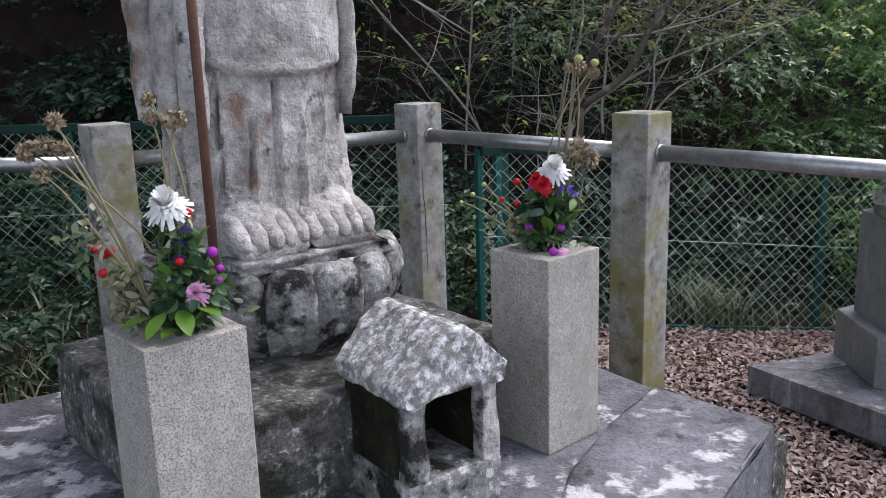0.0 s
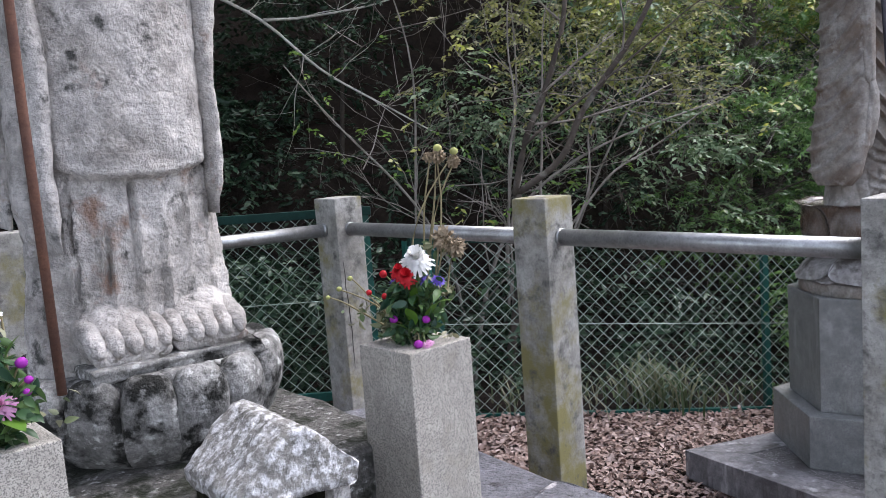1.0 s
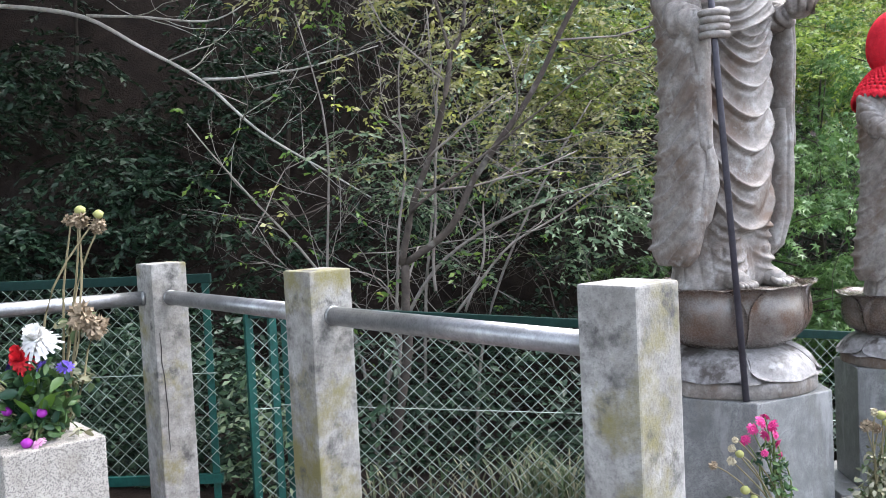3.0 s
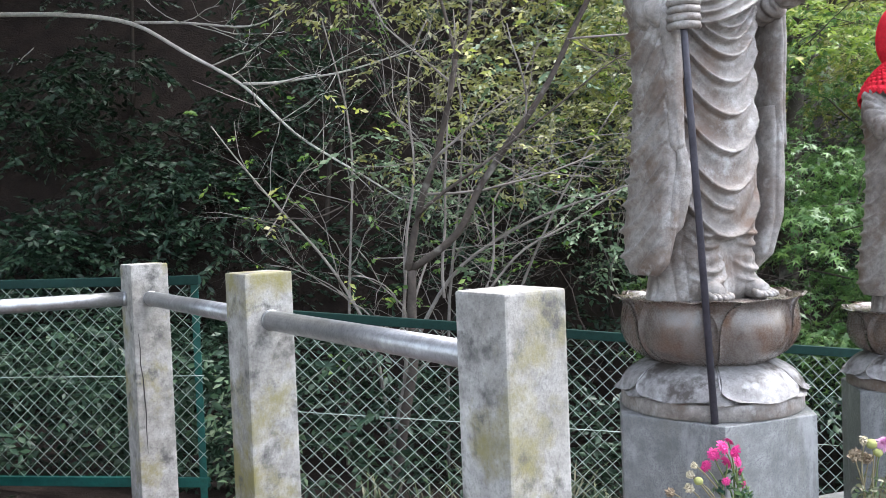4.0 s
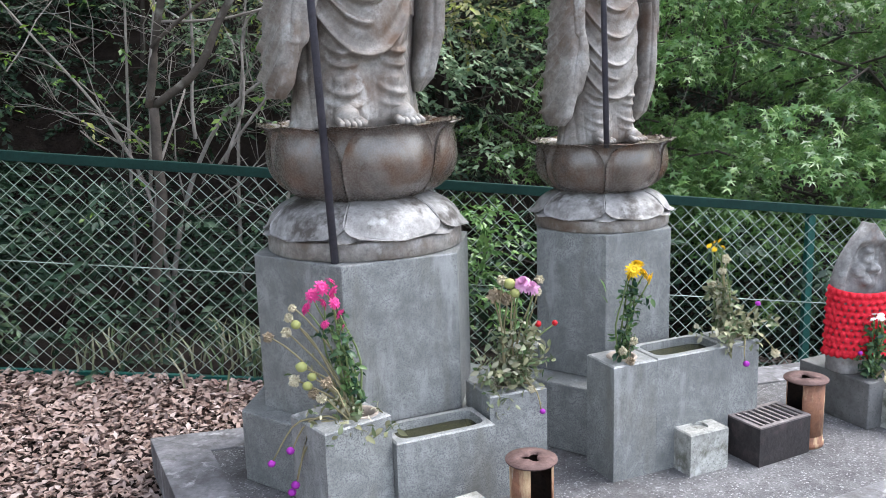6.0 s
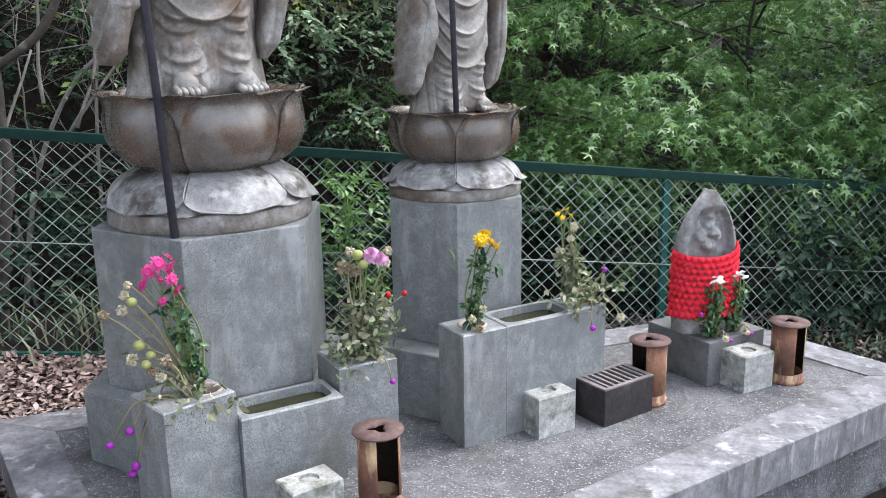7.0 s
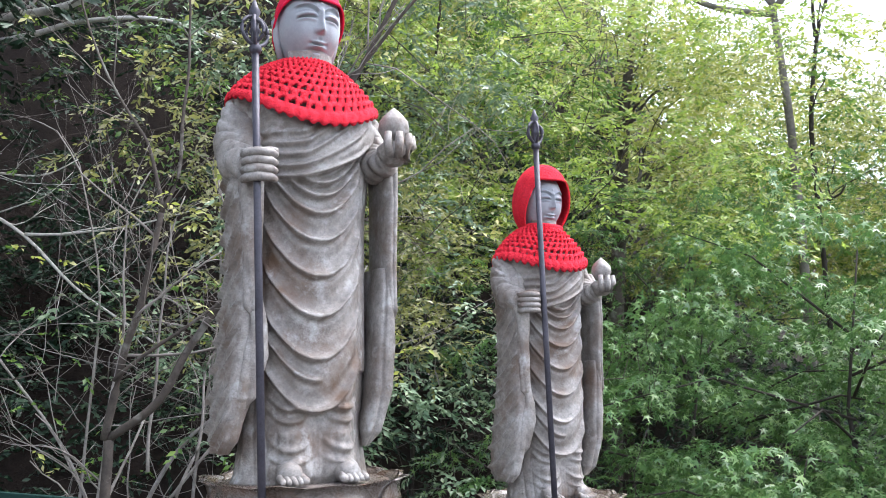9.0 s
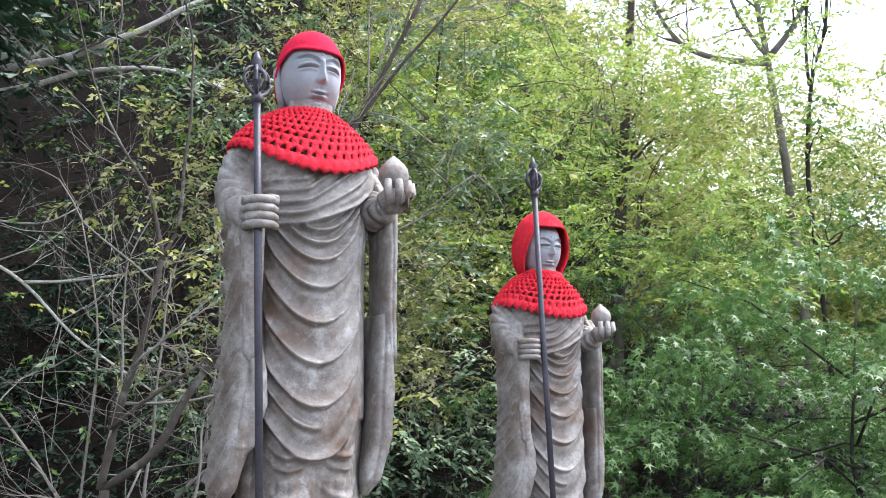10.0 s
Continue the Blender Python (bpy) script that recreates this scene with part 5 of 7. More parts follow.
def cap_of(k, name, front, back, grow_by, label, cheek=0.55):
    """A close cap or hood over the head, open at the face."""
    bm = bmesh.new()
    n, rows = 72, 26
    top = Vector((k * SHIFT, k * -0.015, k * 1.331))
    grid = []
    for j in range(rows + 1):
        line = []
        for i in range(n):
            a = 2 * math.pi * i / n
            f = 0.5 - 0.5 * math.sin(a)
            edge = back + (front - back) * smooth01((f - cheek) / (1 - cheek) * 1.25)
            t_end = math.acos(max(-1.0, min(1.0, edge)))
            t = 0.02 + (t_end - 0.02) * j / rows
            g = 1 + grow_by
            st = math.sin(t) ** 0.9 if t < math.pi else 0
            roll = 0.05 * smooth01((j / rows - 0.9) / 0.1)
            wr = 1 + 0.012 * noise.noise(Vector((math.cos(a) * 3, math.sin(a) * 3, t * 3)))
            line.append(bm.verts.new(top + Vector((k * 0.097 * (g + roll) * wr * st * math.cos(a), k * 0.104 * (g + roll) * wr * st * math.sin(a), k * 0.13 * (g + 0.02) * math.cos(t)))))
        grid.append(line)
    for j in range(rows):
        for i in range(n):
            bm.faces.new((grid[j][i], grid[j + 1][i], grid[j + 1][(i + 1) % n], grid[j][(i + 1) % n]))
    bm.faces.new(grid[0][::-1])
    ob = part(name, bm, M_CAP if front < 0.5 and back > -0.6 else M_YARN, None, "", True)
    ob.modifiers.new("thickness", "SOLIDIFY").thickness = 0.006
    return ob


def head_turn(k, yaw):
    at = Matrix.Translation((k * SHIFT, -0.015 * k, 1.331 * k))
    return at @ Matrix.Rotation(radians(yaw), 4, "Z") @ Matrix.Rotation(radians(BOW), 4, "X") @ at.inverted()


K1, K2 = 1.487 / 1.49, 1.02 / 1.49
P1 = pose(*F1, 0, 0, AXIS)
P2 = pose(*F2, 0, 0, AXIS)
crochet("crocheted_cape", cape(K1, 0.217, 0.122), 10, 44, "red crocheted cape round the tall statue's shoulders", "cape", P1)
crochet("crocheted_cape", cape(K2, 0.204, 0.142), 9, 38, "red crocheted cape round the smaller statue's shoulders", "cape", P2)
ob = cap_of(K1, "knitted_hat", 0.44, -0.52, 0.085, "", 0.16)
ob.matrix_world = P1 @ head_turn(K1, HEAD1)
tagged(ob, "smooth red knitted cap on the tall statue's head", "cap")
ob = cap_of(K2, "crocheted_hood", 0.56, -0.97, 0.34, "", 0.52)
ob.matrix_world = P2 @ head_turn(K2, HEAD2)
roll = bmesh.new()
ring = [(K2 * (SHIFT + 0.086 * math.cos(a)), K2 * (-0.012 + 0.094 * math.sin(a)), K2 * (1.176 + 0.006 * math.sin(3 * a))) for a in [2 * math.pi * q / 48 for q in range(49)]]
add_tube(roll, ring, K2 * 0.021, 10, False)
ring = [(K2 * (SHIFT + 0.082 * math.cos(a)), K2 * (-0.014 + 0.088 * math.sin(a)), K2 * (1.202 + 0.005 * math.sin(2 * a + 1))) for a in [2 * math.pi * q / 48 for q in range(49)]]
add_tube(roll, ring, K2 * 0.018, 10, False)
part("neck_roll", rough_up(roll, 0.004, 30), M_YARN, ob, "gathered red knit round the neck", True, head_turn(K2, HEAD2).inverted())
tagged(ob, "red crocheted hood round the smaller statue's head", "hood")


def wrap(s, a):
    t = math.pi * (0.97 + 1.06 * a)
    c, q = math.cos(t), math.sin(t)
    bell = 1 + 0.06 * s
    sag = 0.028 * math.sin(math.pi * a) * (1 - s)
    return Vector((0.119 * bell * c, 0.082 * bell * q - 0.004, 0.285 - sag - 0.225 * s + 0.02 * a * (1 - s))), Vector((c, q, 0))


crochet("crocheted_bib", wrap, 10, 16, "red crocheted bib wrapped round the carved stone", "bib", pose(3.645, 4.095, 0.146, 0, 0, AXIS - 14), full=False, hem=0.008)


# ---- staffs ----
def staff(base, grip, top, r, s, label):
    ob = thing("ringed_staff", label, "staff", (0, 0, 0), 0, "ringed metal staffs")
    b, g, t = Vector(base), Vector(grip), Vector(top)
    part("pole", tube([b, g, t - (t - g).normalized() * 0.10 * s], r, 12), M_STAFF, ob, "", True)
    d = (t - g).normalized()
    foot = t - d * 0.11 * s
    bm = bmesh.new()
    add_tube(bm, [foot + d * q * s for q in (0.0, 0.012, 0.02, 0.045, 0.05, 0.06, 0.085, 0.098, 0.108, 0.124)], [r * v for v in (1.35, 1.75, 1.1, 1.1, 1.6, 1.0, 1.0, 1.6, 1.0, 0.4)], 12)
    part("finial", bm, M_STAFF, ob, "turned finial", True)
    side = Vector((0.85, 0.53, 0))
    for turn, cr in ((0.35, 0.034), (1.25, 0.034), (2.2, 0.024)):
        w = Matrix.Rotation(turn, 3, "Z") @ side
        c = foot + d * 0.052 * s
        part("ring", tube([c + (w * math.cos(2 * math.pi * q / 28) + d * math.sin(2 * math.pi * q / 28)) * cr * s for q in range(29)], 0.0042 * s, 8), M_STAFF, ob, "", True)


staff((2.094, 3.405, 0.652), (2.043, 3.445, 1.779), (2.02, 3.464, 2.285), 0.0105, 1.25, "tall dark metal staff with rings, held by the statue")
staff((2.815, 3.80, 0.90), (2.800, 3.815, 1.50), (2.788, 3.83, 2.06), 0.0085, 1.0, "dark metal ringed staff held by the smaller statue")


# ---- trees and undergrowth ----
rng = random.Random(5)


def blobs(n, xr, br, zr, sr, squash=0.55, keep=None):
    c, r = [], []
    while len(c) < n:
        x, back = rng.uniform(*xr), rng.uniform(*br)
        y = fence_y(x) + back
        z = hill(x, y) + rng.uniform(*zr)
        if keep and not keep(x, back, z):
            continue
        s = rng.uniform(*sr)
        c.append((x, y, z)), r.append((s, s, s * squash))
    return c, r


def stuff(name, blob, count, size, material, seed, label, flat=0.6, bunch=12, **k):
    ob = leaf_cloud(name, blob[0], blob[1], count, size, material, flat, seed=seed, bunch=bunch, **k)
    return tagged(ob, label, "foliage", kind="stuff")


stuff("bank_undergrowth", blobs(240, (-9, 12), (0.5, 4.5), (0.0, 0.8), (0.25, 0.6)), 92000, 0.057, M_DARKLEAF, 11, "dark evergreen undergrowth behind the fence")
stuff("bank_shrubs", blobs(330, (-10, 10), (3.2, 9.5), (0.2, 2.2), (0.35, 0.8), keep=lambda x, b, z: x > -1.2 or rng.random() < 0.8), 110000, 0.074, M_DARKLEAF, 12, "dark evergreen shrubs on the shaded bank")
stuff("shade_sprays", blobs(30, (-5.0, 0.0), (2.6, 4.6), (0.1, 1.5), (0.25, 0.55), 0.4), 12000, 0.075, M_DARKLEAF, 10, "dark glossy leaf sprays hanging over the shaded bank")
stuff("yellowing_canopy", blobs(200, (0.6, 8.5), (4.0, 10), (1.2, 5.0), (0.4, 0.9), keep=lambda x, b, z: z > 2.9 - 0.1 * x), 104000, 0.066, M_YELLOWLEAF, 13, "yellowing leaves of trees on the bank")
stuff("green_canopy", blobs(190, (1.0, 14), (4.0, 11), (0.4, 4.6), (0.4, 0.9), keep=lambda x, b, z: z > 2.6 - 0.25 * max(0.0, x - 2.5)), 100000, 0.070, M_MIDLEAF, 14, "fresh green leaves of trees on the bank")
# Crowns added high up to keep skylight off the bank.
stuff("bank_shade_canopy", blobs(130, (-14, -0.2), (2.5, 12), (5.0, 9.0), (0.7, 1.4)), 80000, 0.13, M_DARKLEAF, 15, "dark leaf canopy added high over the bank to shade it")


def tree(name, label, category, limbs, bark, rngseed, depth=3, kids=3, twig=None, leaf=None, leaf_n=0, leaf_size=0.07, trunk=None, twigseed=0.5, spread=0.6, sides=7, shrink=0.62, puff=0.22):
    """A tree from its main limbs, each (points, radius at the foot, radius at the end, number of boughs)."""
    ob = thing(name, label, category)
    r = random.Random(rngseed)
    tips = []
    bm = bmesh.new()
    for pts, r0, r1, boughs in limbs:
        pts = [Vector(p) for p in pts]
        fine = []
        for a, b in zip(pts, pts[1:]):
            for q in range(4):
                fine.append(a.lerp(b, q / 4) + Vector((r.gauss(0, 0.006), r.gauss(0, 0.006), 0)))
        fine.append(pts[-1])
        fine = [p + noise.noise_vector(p * 4.0) * (0.035 if 0 < q < len(fine) - 1 else 0.0) for q, p in enumerate(fine)]
        for _ in range(3):
            fine = [fine[0]] + [(a + b * 2 + c) / 4 for a, b, c in zip(fine, fine[1:], fine[2:])] + [fine[-1]]
        add_tube(bm, fine, [r0 + (r1 - r0) * q / (len(fine) - 1) for q in range(len(fine))], 10)
    part("trunk", bm, bark, ob, "", True)
    bm = bmesh.new()
    for pts, r0, r1, boughs in limbs:
        pts = [Vector(p) for p in pts]
        for q in range(boughs):
            u = r.uniform(0.25, 1.0) * (len(pts) - 1)
            i = min(int(u), len(pts) - 2)
            p = pts[i].lerp(pts[i + 1], u - i)
            way = (pts[i + 1] - pts[i]).normalized() * 0.6 + Vector((r.gauss(0, 0.7), r.gauss(0, 0.5), r.gauss(0.15, 0.5)))
            grow(bm, p, way, r.uniform(0.5, 1.0), (r0 + (r1 - r0) * u / (len(pts) - 1)) * 0.45, r, depth - 1, tips, spread, 0.15, 0.16, kids, 5, shrink)
    part("branchwork", bm, twig or bark, ob, "", True)
    if leaf and tips:
        leaf_cloud("crown", [t[:] for t in tips], [(puff, puff, puff * 0.5)] * len(tips), leaf_n, leaf_size, leaf, 0.6, seed=rngseed, parent=ob, shell=0.0, bunch=5)
    return ob


tree("bare_tree", "thin half-bare tree with forking grey limbs behind the fence", "tree", [
    ([(0.67, 5.24, -0.24), (0.72, 5.24, 0.07), (0.80, 5.24, 0.49), (0.80, 5.24, 0.76), (0.82, 5.23, 1.01)], 0.031, 0.022, 1),
    ([(0.82, 5.23, 1.01), (1.09, 5.20, 1.20), (1.21, 5.22, 1.45), (1.34, 5.20, 1.61), (1.47, 5.20, 1.79), (1.60, 5.20, 2.00), (1.71, 5.18, 2.26), (1.99, 5.15, 2.68), (2.18, 5.15, 3.03), (2.31, 5.15, 3.32)], 0.020, 0.010, 9),
    ([(1.80, 5.17, 2.55), (2.02, 5.15, 2.73), (2.24, 5.15, 3.00), (2.46, 5.15, 3.25), (2.74, 5.15, 3.65)], 0.011, 0.004, 4),
    ([(0.81, 5.23, 1.01), (0.87, 5.19, 1.30), (0.96, 5.10, 1.51), (1.08, 5.03, 1.83), (1.12, 5.02, 2.03)], 0.020, 0.013, 3),
    ([(1.12, 5.02, 2.03), (1.06, 4.98, 2.33), (1.03, 4.98, 2.42), (0.81, 4.98, 2.75), (0.65, 4.98, 3.27), (0.54, 4.98, 3.69)], 0.0095, 0.003, 6),
    ([(1.12, 5.02, 2.03), (1.22, 5.00, 2.25), (1.22, 5.00, 2.62), (1.24, 5.00, 2.98), (1.17, 5.00, 3.30), (1.14, 5.00, 3.67)], 0.0095, 0.003, 6),
    ([(0.87, 5.15, 1.28), (1.16, 5.15, 1.49), (1.42, 5.15, 1.67), (1.69, 5.15, 1.86), (1.94, 5.15, 2.03)], 0.0095, 0.003, 6)],
     M_BARK, 21, 3, 3, M_TWIG, M_YELLOWLEAF, 1100, 0.042)
tree("pale_bush", "clump of thin pale bare stems beside the forked tree", "shrub", [
    ([(0.97, 5.35, 0.85), (0.96, 5.35, 1.09), (0.97, 5.35, 1.35), (1.01, 5.35, 1.67), (0.99, 5.35, 1.93), (1.10, 5.35, 2.18)], 0.009, 0.003, 6),
    ([(0.73, 5.30, 0.63), (0.79, 5.30, 0.98), (0.77, 5.30, 1.27), (0.85, 5.30, 1.56), (0.82, 5.30, 1.85), (0.81, 5.30, 2.08), (0.94, 5.30, 2.30)], 0.009, 0.003, 7),
    ([(1.11, 5.30, 0.74), (1.22, 5.30, 0.97), (1.22, 5.30, 1.20), (1.25, 5.30, 1.42), (1.49, 5.30, 1.49), (1.74, 5.30, 1.45)], 0.008, 0.0025, 6),
    ([(1.04, 5.35, 0.68), (1.32, 5.35, 1.07), (1.58, 5.35, 1.21), (1.87, 5.35, 1.36), (2.06, 5.35, 1.47)], 0.008, 0.0025, 6)],
     M_TWIG, 27, 3, 3, M_TWIG)
tree("bare_shrub", "tangle of pale bare stems behind the fence", "shrub", [
    ([(0.42, 5.9, -0.6), (0.55, 5.9, 0.05), (0.68, 5.9, 0.6), (0.98, 5.85, 1.02), (1.37, 5.8, 1.25), (2.08, 5.75, 1.45)], 0.018, 0.005, 6),
    ([(0.5, 6.0, -0.5), (0.45, 6.0, 0.4), (0.2, 6.0, 0.96), (-0.3, 6.0, 1.5), (-0.6, 6.0, 1.9)], 0.013, 0.004, 5),
    ([(0.75, 6.4, -0.5), (0.8, 6.4, 0.8), (0.95, 6.4, 1.7), (0.9, 6.4, 2.6)], 0.013, 0.004, 5),
    ([(1.1, 6.1, -0.5), (1.15, 6.1, 0.5), (1.5, 6.0, 1.3), (1.9, 6.0, 1.9)], 0.013, 0.004, 5),
    ([(0.1, 6.3, -0.4), (0.15, 6.3, 0.8), (0.25, 6.3, 1.8), (0.05, 6.3, 2.6)], 0.012, 0.004, 5)],
     M_TWIG, 22, 3, 3, M_TWIG, M_MIDLEAF, 700, 0.045)
tree("pale_limb", "pale bare limbs reaching over the bank", "branch", [
    ([(-4.6, 8.2, 3.4), (-2.8, 7.5, 3.8), (-1.42, 7.2, 3.96), (-1.15, 7.2, 3.99), (-0.66, 7.2, 4.04), (-0.27, 7.2, 4.19), (0.12, 7.2, 4.34), (0.42, 7.2, 4.49)], 0.05, 0.016, 5),
    ([(-2.8, 7.5, 3.8), (-1.31, 7.2, 3.82), (-0.86, 7.2, 3.83), (-0.56, 7.2, 3.95), (-0.12, 7.2, 3.97), (0.32, 7.2, 3.89), (0.72, 7.2, 3.72)], 0.03, 0.01, 4),
    ([(-4.6, 8.2, 3.4), (-4.9, 8.8, 2.6), (-5.1, 9.6, 1.8)], 0.05, 0.07, 1)],
     M_WHITEBARK, 24, 2, 3, M_TWIG)
tree("leaning_branch", "long pale branch reaching from the dark bank", "branch", [
    ([(-4.2, 8.0, 3.3), (-2.59, 7.6, 3.12), (-1.97, 7.6, 2.99), (-1.55, 7.6, 2.73), (-1.04, 7.6, 2.42), (-0.61, 7.6, 1.98), (-0.19, 7.6, 1.71), (0.3, 7.5, 1.4)], 0.022, 0.006, 7),
    ([(-1.04, 7.6, 2.42), (-0.68, 7.6, 2.42), (-0.11, 7.6, 2.46), (0.4, 7.6, 2.6)], 0.013, 0.004, 5),
    ([(-1.97, 7.6, 2.99), (-1.5, 7.6, 2.95), (-0.95, 7.6, 2.85), (-0.65, 7.6, 3.0)], 0.013, 0.004, 5),
    ([(-4.2, 8.0, 3.3), (-4.5, 8.6, 2.6), (-4.8, 9.6, 1.8)], 0.05, 0.06, 2)],
     M_WHITEBARK, 23, 2, 3, M_WHITEBARK, M_DARKLEAF, 900, 0.06)
for k, (x, y, lean, hgt) in enumerate(((-0.6, 8.2, 0.5, 5.5), (-2.6, 8.6, 0.2, 5.5), (1.8, 8.6, 0.3, 6.0), (-1.4, 9.4, -0.3, 5.0))):
    tree("slender_tree", "slender dark-stemmed tree with sparse yellowing leaves on the bank", "tree", [
        ([(x, y, hill(x, y) - 0.1), (x + lean * 0.3, y, hill(x, y) + hgt * 0.3), (x + lean * 0.8, y - 0.2, hill(x, y) + hgt * 0.65), (x + lean * 1.6, y - 0.3, hill(x, y) + hgt)], 0.022, 0.008, 14)],
         M_BARKDARK, 30 + k, 3, 3, M_BARK, M_YELLOWLEAF if x > 1 else M_MIDLEAF, 3500 if x > 1 else 1200, 0.07, shrink=0.7)
for k, (x, y, lean, hgt) in enumerate(((3.6, 10.2, 0.6, 7.0), (8.0, 11.5, 0.3, 7.5), (9.2, 12.5, -0.4, 8.0))):
    z = hill(x, y)
    tree("tall_tree", "tall thin grey tree with open branches against the sky", "tree", [
        ([(x, y, z - 0.1), (x + lean * 0.2, y, z + hgt * 0.35), (x + lean * 0.5, y, z + hgt * 0.6), (x + lean, y, z + hgt)], 0.10, 0.03, 16),
        ([(x + lean * 0.4, y, z + hgt * 0.55), (x + lean * 0.4 - 0.9, y, z + hgt * 0.62), (x + lean * 0.4 - 1.6, y, z + hgt * 0.72)], 0.05, 0.015, 8)],
         M_BARK, 40 + k, 3, 3, M_BARK, M_YELLOWLEAF, 4500, 0.08, shrink=0.7)


z0 = hill(5.3, 9.4)
tree("forked_tree", "pale straight tree forking into bare limbs against the sky", "tree", [
    ([(5.3, 9.4, z0 - 0.1), (5.34, 9.4, 2.2), (5.31, 9.4, 3.62), (5.23, 9.4, 4.72), (5.17, 9.4, 5.37), (5.1, 9.4, 6.6)], 0.048, 0.022, 3),
    ([(5.24, 9.4, 4.68), (4.74, 9.4, 4.73), (4.41, 9.4, 4.9), (4.2, 9.4, 5.23), (4.1, 9.4, 5.7)], 0.036, 0.012, 7),
    ([(5.26, 9.4, 4.76), (5.5, 9.4, 5.06), (5.66, 9.4, 5.33), (6.0, 9.4, 6.0)], 0.036, 0.014, 4),
    ([(5.22, 9.4, 4.75), (5.0, 9.4, 5.12), (4.92, 9.4, 5.37), (4.8, 9.4, 5.9)], 0.024, 0.010, 4)],
     M_PALEBARK, 51, 3, 3, M_BARK, M_YELLOWLEAF, 2600, 0.07, shrink=0.7)
tree("dark_tree", "dark thin-stemmed tree against the sky", "tree", [
    ([(5.5, 9.3, z0 - 0.1), (5.48, 9.3, 2.5), (5.44, 9.3, 3.5), (5.55, 9.3, 4.4), (5.74, 9.3, 4.9), (5.8, 9.3, 5.3), (5.85, 9.3, 6.2)], 0.024, 0.013, 9),
    ([(5.55, 9.3, 4.4), (5.56, 9.3, 4.85), (5.62, 9.3, 5.3), (5.6, 9.3, 6.0)], 0.018, 0.008, 4)],
     M_BARKDARK, 52, 3, 3, M_BARKDARK, M_MIDLEAF, 2600, 0.07, shrink=0.7)


def maple(x, y, h, seed, sprays, leaves):
    z = hill(x, y)
    r = random.Random(seed)
    ob = thing("maple_tree", "green maple with layered sprays of starry leaves", "tree", group="maples beyond the fence")
    bm = bmesh.new()
    add_tube(bm, [(x, y, z - 0.2), (x + 0.06, y, z + h * 0.25), (x - 0.02, y + 0.05, z + h * 0.5), (x + 0.1, y, z + h * 0.8)], [0.040, 0.028, 0.011, 0.004], 10)
    part("trunk", bm, M_BARKDARK, ob, "", True)
    cs, rs = [], []
    for k in range(sprays):
        u = (k + r.random()) / sprays
        a = 2.4 * k + r.gauss(0, 0.5)
        far = r.uniform(0.5, 1.9) * (0.6 + 0.4 * math.sin(math.pi * (0.2 + 0.7 * u)))
        z0 = z + 0.75 + (h - 0.95) * u
        tip = Vector((x + far * math.cos(a), y + 0.8 * far * math.sin(a), z0 - 0.10 * far * far))
        foot = Vector((x, y, z + 0.35 * h + (z0 - z - 0.35 * h) * 0.55))
        mid = foot.lerp(tip, 0.55) + Vector((0, 0, 0.12 * far))
        if k % 3 == 0:
            part("limb", tube([foot, mid, tip], [0.010, 0.007, 0.003], 5), M_BARKDARK, ob, "", True)
        for q in range(3):
            s = r.uniform(0.22, 0.44)
            p = mid.lerp(tip, 0.2 + 0.45 * q) + Vector((r.gauss(0, 0.16), r.gauss(0, 0.16), r.gauss(-0.02, 0.03)))
            cs.append(p[:])
            rs.append((s, s, s * 0.10))
    leaf_cloud("crown", cs, rs, leaves, 0.074, M_MAPLE, 0.42, droop=0.28, star=True, seed=seed, parent=ob, shell=0.0, bunch=6, hang=0.55)


for k, (x, y, h) in enumerate(((4.7, 6.7, 3.4), (5.8, 6.6, 3.6), (7.2, 6.7, 4.0), (4.1, 8.6, 4.0), (8.9, 7.6, 4.5), (6.4, 9.0, 4.8), (3.9, 7.4, 3.0), (6.2, 6.1, 3.2), (4.25, 6.5, 1.75), (5.1, 6.3, 1.6))):
    maple(x, y, h, 60 + k, 30 if h > 2 else 18, 9600 if h > 2 else 6000)


def thicket(name, n, xr, br, zr, material, label, seed):
    """Countless thin bare twigs, each a bent rod with a fork or two."""
    r = random.Random(seed)
    bm = bmesh.new()
    for _ in range(n):
        x, back = r.uniform(*xr), r.uniform(*br)
        y = fence_y(x) + back
        p = Vector((x, y, max(hill(x, y), -0.5) + r.uniform(*zr)))
        way = Vector((r.gauss(0.1, 0.8), r.gauss(-0.1, 0.4), r.gauss(0.35, 0.6))).normalized()
        L, rad = r.uniform(0.5, 1.5), r.uniform(0.002, 0.0055)
        pts = [p]
        for q in range(6):
            way = (way + Vector((r.gauss(0, 0.2), r.gauss(0, 0.2), r.gauss(0.02, 0.18)))).normalized()
            pts.append(pts[-1] + way * L / 6)
        add_tube(bm, pts, [rad * (1 - 0.12 * q) for q in range(7)], 3, False)
        for q in (2, 3, 4):
            w2 = (way + Vector((r.gauss(0, 0.7), r.gauss(0, 0.5), r.gauss(0.1, 0.6)))).normalized()
            b = [pts[q], pts[q] + w2 * L * 0.2, pts[q] + w2 * L * 0.38 + Vector((0, 0, r.gauss(0, 0.05)))]
            add_tube(bm, b, [rad * 0.6, rad * 0.5, rad * 0.25], 3, False)
    ob = part(name, bm, material, None, "", False)
    return tagged(ob, label, "twigs", kind="stuff")


